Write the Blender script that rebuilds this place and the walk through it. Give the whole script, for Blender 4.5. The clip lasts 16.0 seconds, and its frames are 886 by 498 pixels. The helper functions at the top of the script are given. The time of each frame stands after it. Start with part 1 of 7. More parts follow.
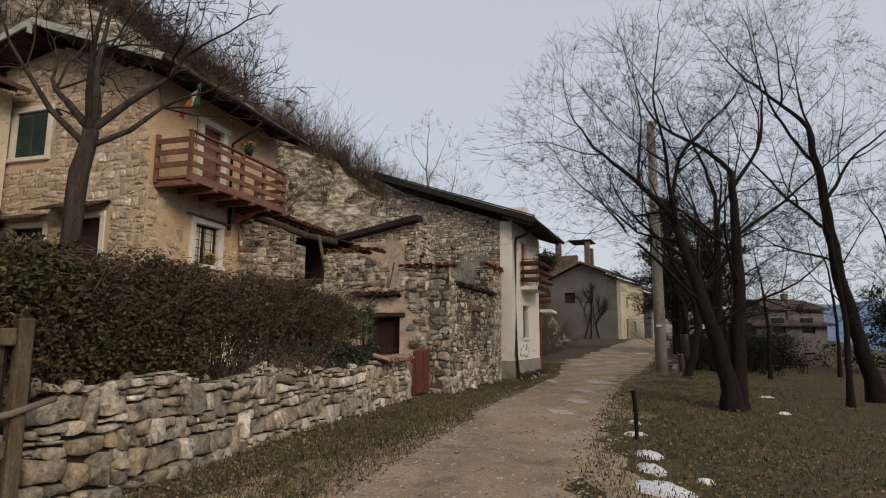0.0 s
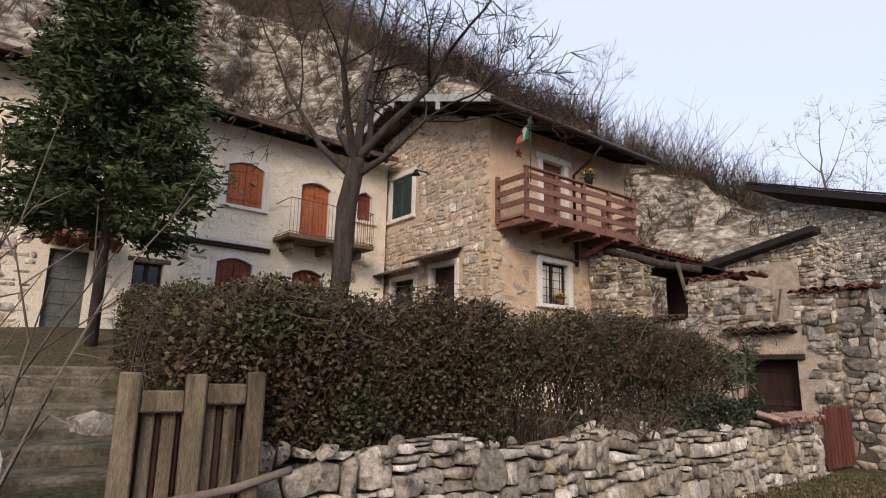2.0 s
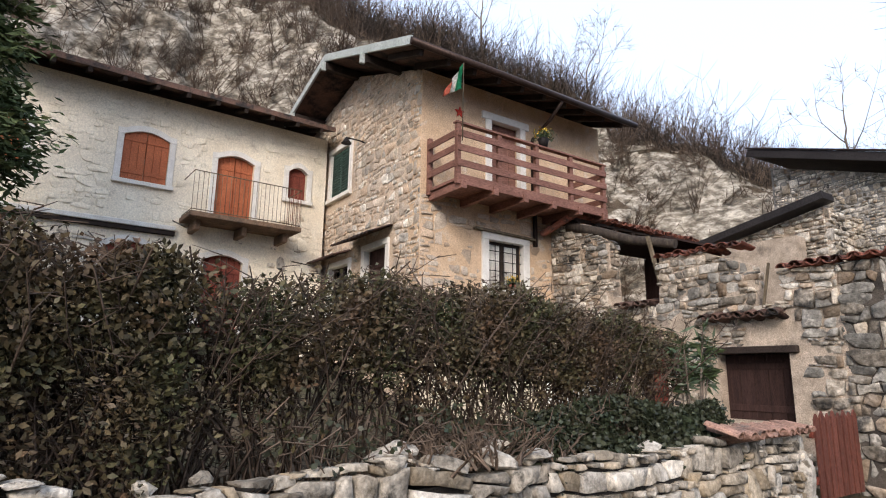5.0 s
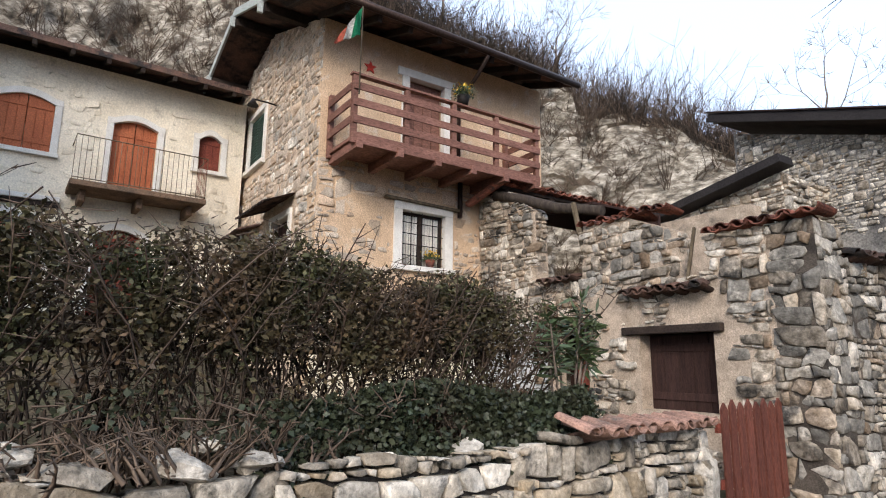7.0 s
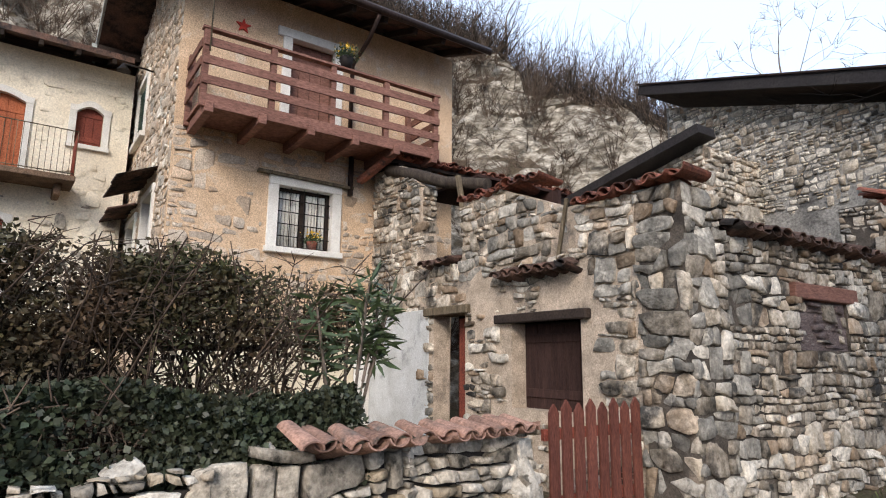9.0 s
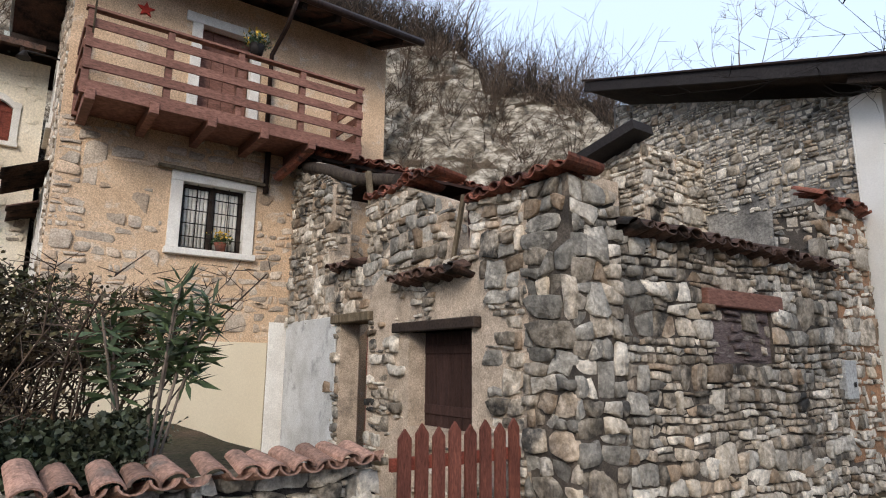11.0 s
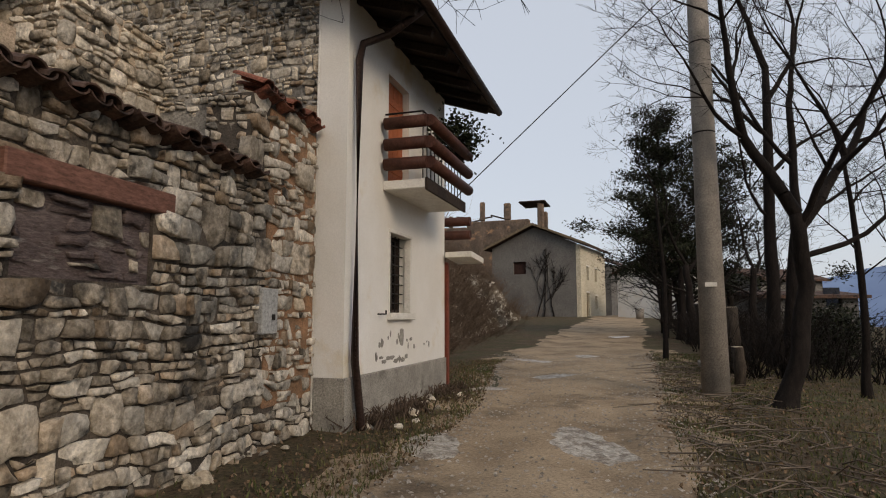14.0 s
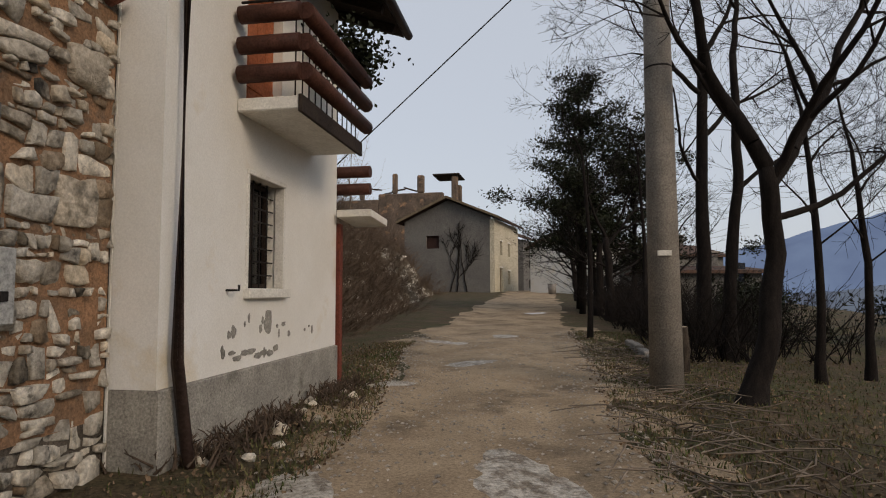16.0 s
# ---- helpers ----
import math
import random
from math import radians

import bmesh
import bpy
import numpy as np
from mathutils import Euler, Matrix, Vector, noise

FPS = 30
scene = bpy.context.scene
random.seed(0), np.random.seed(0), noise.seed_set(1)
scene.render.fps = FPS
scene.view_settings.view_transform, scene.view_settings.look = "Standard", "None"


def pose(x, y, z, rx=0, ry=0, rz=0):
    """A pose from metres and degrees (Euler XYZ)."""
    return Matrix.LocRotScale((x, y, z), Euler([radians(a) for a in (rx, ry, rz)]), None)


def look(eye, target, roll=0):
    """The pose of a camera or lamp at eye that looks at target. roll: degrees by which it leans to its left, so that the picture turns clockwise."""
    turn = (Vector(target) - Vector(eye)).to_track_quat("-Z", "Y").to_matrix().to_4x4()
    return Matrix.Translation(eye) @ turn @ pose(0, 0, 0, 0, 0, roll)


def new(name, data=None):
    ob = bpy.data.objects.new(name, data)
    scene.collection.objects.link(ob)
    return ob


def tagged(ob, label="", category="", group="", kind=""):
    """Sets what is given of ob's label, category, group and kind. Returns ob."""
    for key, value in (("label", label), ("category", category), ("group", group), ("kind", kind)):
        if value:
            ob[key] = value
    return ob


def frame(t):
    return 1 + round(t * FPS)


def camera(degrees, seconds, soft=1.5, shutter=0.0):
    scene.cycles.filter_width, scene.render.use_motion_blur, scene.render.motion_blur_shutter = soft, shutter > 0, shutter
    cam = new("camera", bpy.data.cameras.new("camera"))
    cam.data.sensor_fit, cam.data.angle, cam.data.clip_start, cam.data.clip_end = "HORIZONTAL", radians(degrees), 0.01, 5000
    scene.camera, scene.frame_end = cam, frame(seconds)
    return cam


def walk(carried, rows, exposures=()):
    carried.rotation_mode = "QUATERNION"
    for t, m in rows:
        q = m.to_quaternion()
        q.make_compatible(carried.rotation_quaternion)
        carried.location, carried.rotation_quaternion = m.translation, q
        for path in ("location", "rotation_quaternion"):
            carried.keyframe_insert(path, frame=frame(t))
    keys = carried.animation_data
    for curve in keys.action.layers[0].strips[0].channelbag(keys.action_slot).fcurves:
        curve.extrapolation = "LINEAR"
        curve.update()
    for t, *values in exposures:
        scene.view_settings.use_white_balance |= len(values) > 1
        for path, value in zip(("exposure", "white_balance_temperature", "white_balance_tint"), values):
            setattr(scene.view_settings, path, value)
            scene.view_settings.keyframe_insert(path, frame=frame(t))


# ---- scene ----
cam = camera(72.6, 16.0, 1.1)
METRES, EYE, TILT, LEAN, TURN = 16.0, 1.55, 0.0, 0.0, 0.0
ROWS = [
    (0.0, 0.0, 0.0, 0.0, -0.04, 8.36, -0.3),
    (0.5, 0.0035, 0.0314, 0.0014, 7.44, 9.16, -0.49),
    (1.0, 0.0036, 0.0615, 0.0022, 15.77, 9.69, -0.9),
    (1.5, 0.0048, 0.0895, 0.0053, 27.03, 10.55, -0.96),
    (2.0, 0.0083, 0.1179, 0.0082, 35.18, 11.68, -1.03),
    (2.5, 0.0092, 0.1477, 0.0084, 37.21, 11.99, -1.02),
    (3.0, 0.0136, 0.1816, 0.0065, 37.81, 12.06, -0.97),
    (3.5, 0.0194, 0.2147, 0.0063, 38.09, 12.08, -0.88),
    (4.0, 0.0241, 0.2487, 0.0069, 38.14, 12.04, -0.86),
    (6.5, 0.0554, 0.4212, 0.004, 38.97, 11.33, -0.66),
    (7.0, 0.0677, 0.4551, 0.003, 39.01, 10.99, -0.65),
    (7.5, 0.0805, 0.4907, 0.003, 38.73, 10.66, -0.55),
    (8.0, 0.095, 0.5226, 0.0031, 38.46, 10.4, -0.48),
    (8.5, 0.1043, 0.5545, 0.0036, 38.32, 10.31, -0.47),
    (11.0, 0.1395, 0.6558, 0.0113, 37.02, 10.68, -0.47),
    (11.5, 0.1447, 0.6719, 0.0117, 27.38, 13.49, -0.44),
    (12.0, 0.1497, 0.6947, 0.0106, 21.11, 13.76, -0.32),
    (12.5, 0.1612, 0.7229, 0.0094, 13.73, 11.38, -0.11),
    (13.0, 0.1718, 0.7521, 0.005, 3.53, 8.24, -0.08),
    (13.5, 0.1805, 0.7865, 0.0007, -3.03, 6.84, 0.0),
    (14.0, 0.1848, 0.8246, -0.0022, -4.45, 6.41, -0.01),
    (14.5, 0.1871, 0.8608, -0.0028, -4.83, 6.27, 0.06),
    (15.0, 0.1963, 0.8967, -0.0039, -5.41, 5.99, 0.03),
    (15.5, 0.2041, 0.9313, -0.0026, -10.98, 4.38, 0.1),
    (16.0, 0.215, 0.9676, -0.0014, -12.67, 4.09, 0.16),
]
EXPOSURES = [(0.0, -0.09, 7300, 14), (1.0, -0.02, 7150, 14), (1.5, 0.08, 6850, 13), (2.0, 0.52, 6650, 19), (2.5, 0.68, 6600, 20), (3.5, 0.84, 6400, 18), (7.0, 1.0, 6050, 13), (11.0, 0.7, 6050, 12), (11.5, 0.04, 6550, 11), (12.0, -0.17, 6900, 12), (12.5, -0.1, 7100, 13), (14.0, 0.02, 7250, 14), (16.0, -0.1, 7250, 14)]
walk(cam, [(t, pose(0, 0, EYE, TILT, LEAN, TURN) @ pose(METRES * x, METRES * y, METRES * z, 90 + pitch, roll, yaw)) for t, x, y, z, yaw, pitch, roll in ROWS], EXPOSURES)

# ---- world and sun: a thin overcast sky late in a winter day ----
world = bpy.data.worlds.new("overcast_sky")
scene.world = world
world.use_nodes = True
wn, wl = world.node_tree.nodes, world.node_tree.links
wn.clear()
sky = wn.new("ShaderNodeTexSky")
sky.sky_type = "NISHITA"
sky.sun_disc = False
sky.sun_elevation, sky.sun_rotation = radians(28), radians(150)
sky.air_density, sky.dust_density = 1.0, 2.0
cloud = wn.new("ShaderNodeRGB")
cloud.outputs[0].default_value = (5.3, 6.15, 7.35, 1)
wmix = wn.new("ShaderNodeMixRGB")
wmix.inputs[0].default_value = 0.75
wbg = wn.new("ShaderNodeBackground")
wbg.inputs[1].default_value = 0.12
wout = wn.new("ShaderNodeOutputWorld")
wl.new(sky.outputs[0], wmix.inputs[1])
wl.new(cloud.outputs[0], wmix.inputs[2])
wl.new(wmix.outputs[0], wbg.inputs[0])
wl.new(wbg.outputs[0], wout.inputs[0])
sun_data = bpy.data.lights.new("sun", "SUN")
sun_data.energy, sun_data.angle, sun_data.color = 1.65, radians(22), (1.0, 0.87, 0.72)
sun = new("sun", sun_data)
sun.matrix_world = look((0, 0, 0), (-math.sin(radians(150)) * math.cos(radians(28)), -math.cos(radians(150)) * math.cos(radians(28)), -math.sin(radians(28))))


# ---- materials ----
def rgb(c):
    return (c[0], c[1], c[2], 1.0)


def surface(name, c1, c2, scale=4.0, rough=0.85, bump=0.3, fine=40.0, c3=None, c3_amount=0.5, metal=0.0, vary=0.0, stretch=(1, 1, 1), spec=0.12, c3_scale=1.3, grain_amount=0.5, warm=None):
    """A weathered surface: two tones mixed by noise, stains of a third, fine grain and relief."""
    m = bpy.data.materials.new(name)
    m.use_nodes = True
    n, l = m.node_tree.nodes, m.node_tree.links
    bs = n["Principled BSDF"]
    bs.inputs["Roughness"].default_value, bs.inputs["Metallic"].default_value = rough, metal
    bs.inputs["Specular IOR Level"].default_value = spec
    geo = n.new("ShaderNodeNewGeometry")
    mp = n.new("ShaderNodeMapping")
    mp.inputs["Scale"].default_value = stretch
    l.new(geo.outputs["Position"], mp.inputs["Vector"])

    def noise_tex(sc, detail=5, r=0.6):
        t = n.new("ShaderNodeTexNoise")
        t.inputs["Scale"].default_value, t.inputs["Detail"].default_value, t.inputs["Roughness"].default_value = sc, detail, r
        l.new(mp.outputs[0], t.inputs["Vector"])
        return t.outputs[0]

    def ramp(v, a, b):
        r = n.new("ShaderNodeMapRange")
        r.inputs["From Min"].default_value, r.inputs["From Max"].default_value = a, b
        l.new(v, r.inputs["Value"])
        return r.outputs[0]

    def mix(f, a, b, kind="MIX"):
        x = n.new("ShaderNodeMixRGB")
        x.blend_type = kind
        for sock, v in zip(x.inputs, (f, a, b)):
            if isinstance(v, (tuple, float, int)):
                sock.default_value = v
            else:
                l.new(v, sock)
        return x.outputs[0]

    big = noise_tex(scale)
    grain = noise_tex(fine, 4, 0.7)
    col = mix(ramp(big, 0.36, 0.64), rgb(c1), rgb(c2))
    if c3:
        st = noise_tex(c3_scale, 6, 0.65)
        col = mix(ramp(st, 0.72 - 0.4 * c3_amount, 0.86 - 0.4 * c3_amount), col, rgb(c3))
    if vary:
        oi = n.new("ShaderNodeObjectInfo")
        add = n.new("ShaderNodeMath")
        add.operation = "ADD"
        l.new(oi.outputs["Random"], add.inputs[0])
        l.new(geo.outputs["Random Per Island"], add.inputs[1])
        fr = n.new("ShaderNodeMath")
        fr.operation = "FRACT"
        l.new(add.outputs[0], fr.inputs[0])
        mr = n.new("ShaderNodeMapRange")
        mr.inputs["To Min"].default_value, mr.inputs["To Max"].default_value = 1 - vary, 1 + vary * 0.7
        l.new(fr.outputs[0], mr.inputs["Value"])
        cb = n.new("ShaderNodeCombineColor")
        for i in range(3):
            l.new(mr.outputs[0], cb.inputs[i])
        if warm:
            k7 = n.new("ShaderNodeMath")
            k7.operation = "MULTIPLY"
            k7.inputs[1].default_value = 7.31
            l.new(fr.outputs[0], k7.inputs[0])
            f7 = n.new("ShaderNodeMath")
            f7.operation = "FRACT"
            l.new(k7.outputs[0], f7.inputs[0])
            some = ramp(f7.outputs[0], 0.7, 0.95)
            half = n.new("ShaderNodeMath")
            half.operation = "MULTIPLY"
            half.inputs[1].default_value = 0.65
            l.new(some, half.inputs[0])
            col = mix(half.outputs[0], col, rgb(warm))
        col = mix(1.0, col, cb.outputs[0], "MULTIPLY")
    g2 = n.new("ShaderNodeMapRange")
    g2.inputs["From Min"].default_value, g2.inputs["From Max"].default_value = 0.28, 0.72
    g2.inputs["To Min"].default_value, g2.inputs["To Max"].default_value = 1 - grain_amount, 1 + grain_amount
    l.new(grain, g2.inputs["Value"])
    cb2 = n.new("ShaderNodeCombineColor")
    for i in range(3):
        l.new(g2.outputs[0], cb2.inputs[i])
    col = mix(1.0, col, cb2.outputs[0], "MULTIPLY")
    l.new(col, bs.inputs["Base Color"])
    if bump:
        bp = n.new("ShaderNodeBump")
        bp.inputs["Strength"].default_value, bp.inputs["Distance"].default_value = bump, 0.03
        ad = n.new("ShaderNodeMath")
        ad.operation = "MULTIPLY_ADD"
        ad.inputs[1].default_value = 0.5
        l.new(grain, ad.inputs[0])
        l.new(big, ad.inputs[2])
        l.new(ad.outputs[0], bp.inputs["Height"])
        l.new(bp.outputs[0], bs.inputs["Normal"])
    return m


M_LIME = surface("limestone_rubble", (0.54, 0.47, 0.375), (0.22, 0.187, 0.14), 10, 0.9, 1.0, 24, (0.055, 0.052, 0.047), 0.56, vary=0.5, c3_scale=1.9, warm=(0.30, 0.205, 0.125), grain_amount=0.42)
M_LICHEN = surface("lichened_dark_limestone", (0.36, 0.335, 0.285), (0.17, 0.158, 0.135), 7, 0.92, 1.0, 24, (0.46, 0.42, 0.35), 0.4, vary=0.5, c3_scale=6, grain_amount=0.42)
M_LIME_PALE = surface("pale_limestone", (0.68, 0.625, 0.53), (0.42, 0.378, 0.31), 9, 0.9, 1.0, 24, (0.12, 0.112, 0.095), 0.42, vary=0.4, c3_scale=7, warm=(0.44, 0.35, 0.24), grain_amount=0.4)
M_WARM = surface("warm_sandstone", (0.54, 0.46, 0.36), (0.42, 0.34, 0.26), 7, 0.9, 0.6, 40, (0.25, 0.20, 0.15), 0.3, vary=0.3, warm=(0.48, 0.34, 0.22), c3_scale=2.5)
M_DRY = surface("dry_stone", (0.47, 0.415, 0.33), (0.25, 0.22, 0.175), 9, 0.92, 1.0, 24, (0.065, 0.06, 0.048), 0.5, vary=0.42, c3_scale=7, warm=(0.34, 0.26, 0.16), grain_amount=0.42)
M_MORTAR = surface("lime_mortar", (0.52, 0.42, 0.32), (0.34, 0.275, 0.205), 5, 0.95, 0.6, 60, (0.08, 0.075, 0.07), 0.45)
M_MORTAR_WARM = surface("warm_mortar", (0.58, 0.46, 0.34), (0.46, 0.36, 0.26), 3, 0.95, 0.4, 60, (0.22, 0.17, 0.12), 0.25)
# lime mortar darkened so its colour carries the shadow in the joints
M_JOINT = surface("shadowed_lime_joint", (0.12, 0.10, 0.08), (0.045, 0.039, 0.033), 3, 0.95, 0.6, 60, (0.34, 0.27, 0.2), 0.42, c3_scale=1.6)
M_EARTH = surface("dark_joint_earth", (0.05, 0.045, 0.04), (0.035, 0.03, 0.026), 6, 0.98, 0.5, 60)
M_OCHRE = surface("peach_render", (0.58, 0.42, 0.275), (0.5, 0.355, 0.225), 2.5, 0.9, 0.25, 50, (0.58, 0.49, 0.38), 0.42, c3_scale=3)
M_CREAM = surface("cream_render", (0.80, 0.73, 0.585), (0.71, 0.63, 0.485), 1.5, 0.9, 0.3, 30, (0.40, 0.34, 0.25), 0.25, c3_scale=2.5, grain_amount=0.25)
M_YELLOW = surface("smooth_cream_plaster", (0.68, 0.60, 0.44), (0.63, 0.55, 0.40), 1.0, 0.85, 0.1, 60, grain_amount=0.1)
M_WHITE = surface("white_render", (0.79, 0.775, 0.73), (0.72, 0.695, 0.63), 0.8, 0.85, 0.12, 60, (0.64, 0.55, 0.39), 0.36, c3_scale=0.7, grain_amount=0.1)
M_GREYPLASTER = surface("grey_cement_plinth", (0.33, 0.31, 0.27), (0.24, 0.225, 0.20), 3, 0.92, 0.4, 50, (0.13, 0.12, 0.10), 0.35)
M_WHITETRIM = surface("white_stone_trim", (0.72, 0.70, 0.64), (0.62, 0.59, 0.53), 4, 0.8, 0.2, 50, grain_amount=0.2)
M_ROUGHCAST = surface("grey_weathered_roughcast", (0.34, 0.32, 0.285), (0.2, 0.19, 0.17), 1.6, 0.95, 0.9, 26, (0.09, 0.085, 0.08), 0.45, c3_scale=1.1, grain_amount=0.6)
M_STAINED = surface("rust_stained_stone", (0.2, 0.13, 0.085), (0.12, 0.085, 0.06), 4, 0.92, 0.5, 40, (0.05, 0.04, 0.035), 0.4, c3_scale=3)
M_GREYWALL = surface("grey_rough_render", (0.155, 0.15, 0.14), (0.115, 0.11, 0.105), 0.5, 0.95, 0.3, 12, (0.05, 0.048, 0.045), 0.3, c3_scale=0.35)
M_TILE = surface("terracotta_tile", (0.13, 0.075, 0.055), (0.08, 0.055, 0.045), 5, 0.9, 0.4, 40, (0.03, 0.027, 0.025), 0.6, vary=0.4, c3_scale=3)
M_TILE_RED = surface("red_terracotta_tile", (0.28, 0.10, 0.065), (0.15, 0.07, 0.05), 6, 0.9, 0.4, 40, (0.045, 0.036, 0.034), 0.55, vary=0.5, c3_scale=4)
M_DARKWOOD = surface("dark_roof_timber", (0.045, 0.033, 0.026), (0.028, 0.021, 0.018), 4, 0.8, 0.3, 40, stretch=(1, 1, 1))
M_FASCIA = surface("dark_metal_fascia", (0.035, 0.031, 0.03), (0.025, 0.022, 0.022), 2, 0.55, 0.05, 30)
M_BALCONY = surface("red_brown_painted_wood", (0.225, 0.112, 0.082), (0.16, 0.078, 0.057), 5, 0.6, 0.2, 45, vary=0.15, stretch=(0.3, 0.3, 1))
M_REDWOOD = surface("orange_red_painted_wood", (0.42, 0.135, 0.06), (0.33, 0.10, 0.045), 3, 0.6, 0.15, 40, vary=0.1)
M_REDBROWN = surface("oxblood_painted_wood", (0.20, 0.055, 0.035), (0.14, 0.04, 0.028), 3, 0.6, 0.15, 40, vary=0.12)
M_LOG = surface("dark_stained_log", (0.085, 0.036, 0.025), (0.055, 0.024, 0.018), 5, 0.55, 0.2, 40)
M_GREENSH = surface("dark_green_shutter", (0.05, 0.085, 0.07), (0.035, 0.06, 0.05), 3, 0.6, 0.1, 40)
M_OLDWOOD = surface("weathered_grey_wood", (0.22, 0.175, 0.115), (0.11, 0.085, 0.055), 5, 0.9, 0.5, 50, (0.05, 0.04, 0.03), 0.4, vary=0.3, stretch=(3, 3, 0.5))
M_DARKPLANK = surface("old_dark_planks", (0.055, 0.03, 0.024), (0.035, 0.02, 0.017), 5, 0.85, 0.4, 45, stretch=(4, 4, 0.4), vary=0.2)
M_GLASS_DARK = surface("dark_window_pane", (0.02, 0.02, 0.02), (0.012, 0.012, 0.013), 2, 0.12, 0.0, 10, spec=0.5)
M_IRON = surface("dark_iron", (0.03, 0.026, 0.024), (0.02, 0.017, 0.016), 5, 0.6, 0.1, 40, metal=0.3)
M_COPPER = surface("brown_downpipe", (0.05, 0.032, 0.026), (0.035, 0.024, 0.02), 3, 0.45, 0.05, 30, metal=0.4)
M_GREENTRIM = surface("pale_green_bargeboard", (0.42, 0.45, 0.42), (0.34, 0.37, 0.34), 3, 0.6, 0.1, 40)
M_CONCRETE = surface("weathered_concrete", (0.27, 0.245, 0.215), (0.19, 0.175, 0.155), 1.5, 0.9, 0.3, 50, (0.14, 0.13, 0.115), 0.35)
M_BARK = surface("grey_brown_bark", (0.075, 0.06, 0.047), (0.036, 0.029, 0.024), 8, 0.95, 0.6, 60, stretch=(2, 2, 0.5))
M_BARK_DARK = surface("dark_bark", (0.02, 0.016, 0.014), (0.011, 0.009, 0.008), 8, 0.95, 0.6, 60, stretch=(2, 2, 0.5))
M_TWIG = surface("dry_brown_twigs", (0.15, 0.11, 0.08), (0.085, 0.062, 0.046), 0.6, 0.95, 0.0, 5)
M_HEDGE_STEM = surface("dark_hedge_stem", (0.12, 0.085, 0.062), (0.06, 0.045, 0.034), 2, 0.95, 0.0, 5)
M_TWIG_GREY = surface("grey_brush_twigs", (0.21, 0.17, 0.135), (0.12, 0.095, 0.075), 0.3, 0.95, 0.0, 5)
M_HEDGE = surface("hedge_leaf", (0.062, 0.068, 0.029), (0.098, 0.062, 0.037), 1.6, 0.5, 0.0, 30, (0.14, 0.08, 0.048), 0.35, vary=0.6, c3_scale=1.5, spec=0.2)
M_IVY = surface("ivy_leaf", (0.034, 0.045, 0.024), (0.05, 0.052, 0.03), 3, 0.45, 0.0, 30, vary=0.45, spec=0.25)
M_CONIFER = surface("conifer_needle", (0.045, 0.068, 0.03), (0.078, 0.096, 0.036), 2, 0.7, 0.0, 30, vary=0.4)
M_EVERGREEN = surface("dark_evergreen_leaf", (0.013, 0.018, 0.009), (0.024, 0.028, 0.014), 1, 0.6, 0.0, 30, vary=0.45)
M_OLEANDER = surface("oleander_leaf", (0.045, 0.075, 0.028), (0.065, 0.09, 0.035), 3, 0.45, 0.0, 30, vary=0.4, spec=0.5)
M_SNOW = surface("old_snow", (0.75, 0.76, 0.78), (0.55, 0.54, 0.53), 6, 0.7, 0.5, 60)
M_ICE = surface("pale_ground_puddle", (0.50, 0.46, 0.40), (0.30, 0.265, 0.215), 9, 0.5, 0.7, 30, (0.17, 0.135, 0.10), 0.62, c3_scale=7, grain_amount=0.6)


# ---- mesh helpers ----
def mesh_object(name, verts, faces, mat, parent=None, label="", smooth=False):
    """One mesh object from arrays; faces all have the same number of corners."""
    verts, faces = np.asarray(verts, dtype=np.float32), np.asarray(faces, dtype=np.int32)
    me = bpy.data.meshes.new(name)
    k = faces.shape[1]
    me.vertices.add(len(verts))
    me.vertices.foreach_set("co", verts.ravel())
    me.loops.add(faces.size)
    me.loops.foreach_set("vertex_index", faces.ravel())
    me.polygons.add(len(faces))
    me.polygons.foreach_set("loop_start", np.arange(0, faces.size, k, dtype=np.int32))
    if smooth:
        me.polygons.foreach_set("use_smooth", np.ones(len(faces), dtype=bool))
    me.update(calc_edges=True)
    me.validate()
    me.materials.append(mat)
    ob = new(name, me)
    if parent:
        ob.parent = parent
    if label:
        ob["label"] = label
    return ob


def part(name, bm, material, parent=None, label=""):
    me = bpy.data.meshes.new(name)
    bmesh.ops.recalc_face_normals(bm, faces=bm.faces)
    bm.to_mesh(me)
    bm.free()
    me.materials.append(material)
    ob = new(name, me)
    if parent:
        ob.parent = parent
    if label:
        ob["label"] = label
    return ob


def thing(name, label, category, m=None, group="", kind=""):
    ob = new(name)
    ob.empty_display_size = 0.2
    if m is not None:
        ob.matrix_world = m
    return tagged(ob, label, category, group, kind)


def axes(x, y, heading):
    """Local x runs along a facade (heading degrees right of north), y into the house, z up."""
    a = radians(heading)
    return Matrix(((math.sin(a), -math.cos(a), 0, x), (math.cos(a), math.sin(a), 0, y), (0, 0, 1, 0), (0, 0, 0, 1)))


def add_box(bm, x0, x1, y0, y1, z0, z1, bevel=0.0, m=None):
    r = bmesh.ops.create_cube(bm, size=1.0)
    vs = r["verts"]
    bmesh.ops.scale(bm, vec=(x1 - x0, y1 - y0, z1 - z0), verts=vs)
    bmesh.ops.translate(bm, vec=((x0 + x1) / 2, (y0 + y1) / 2, (z0 + z1) / 2), verts=vs)
    if bevel:
        es = list({e for v in vs for e in v.link_edges})
        g = bmesh.ops.bevel(bm, geom=es, offset=bevel, segments=1, affect="EDGES")
        vs = list({v for v in g["verts"]} | {v for v in vs if v.is_valid})
    if m is not None:
        bmesh.ops.transform(bm, matrix=m, verts=vs)
    return bm


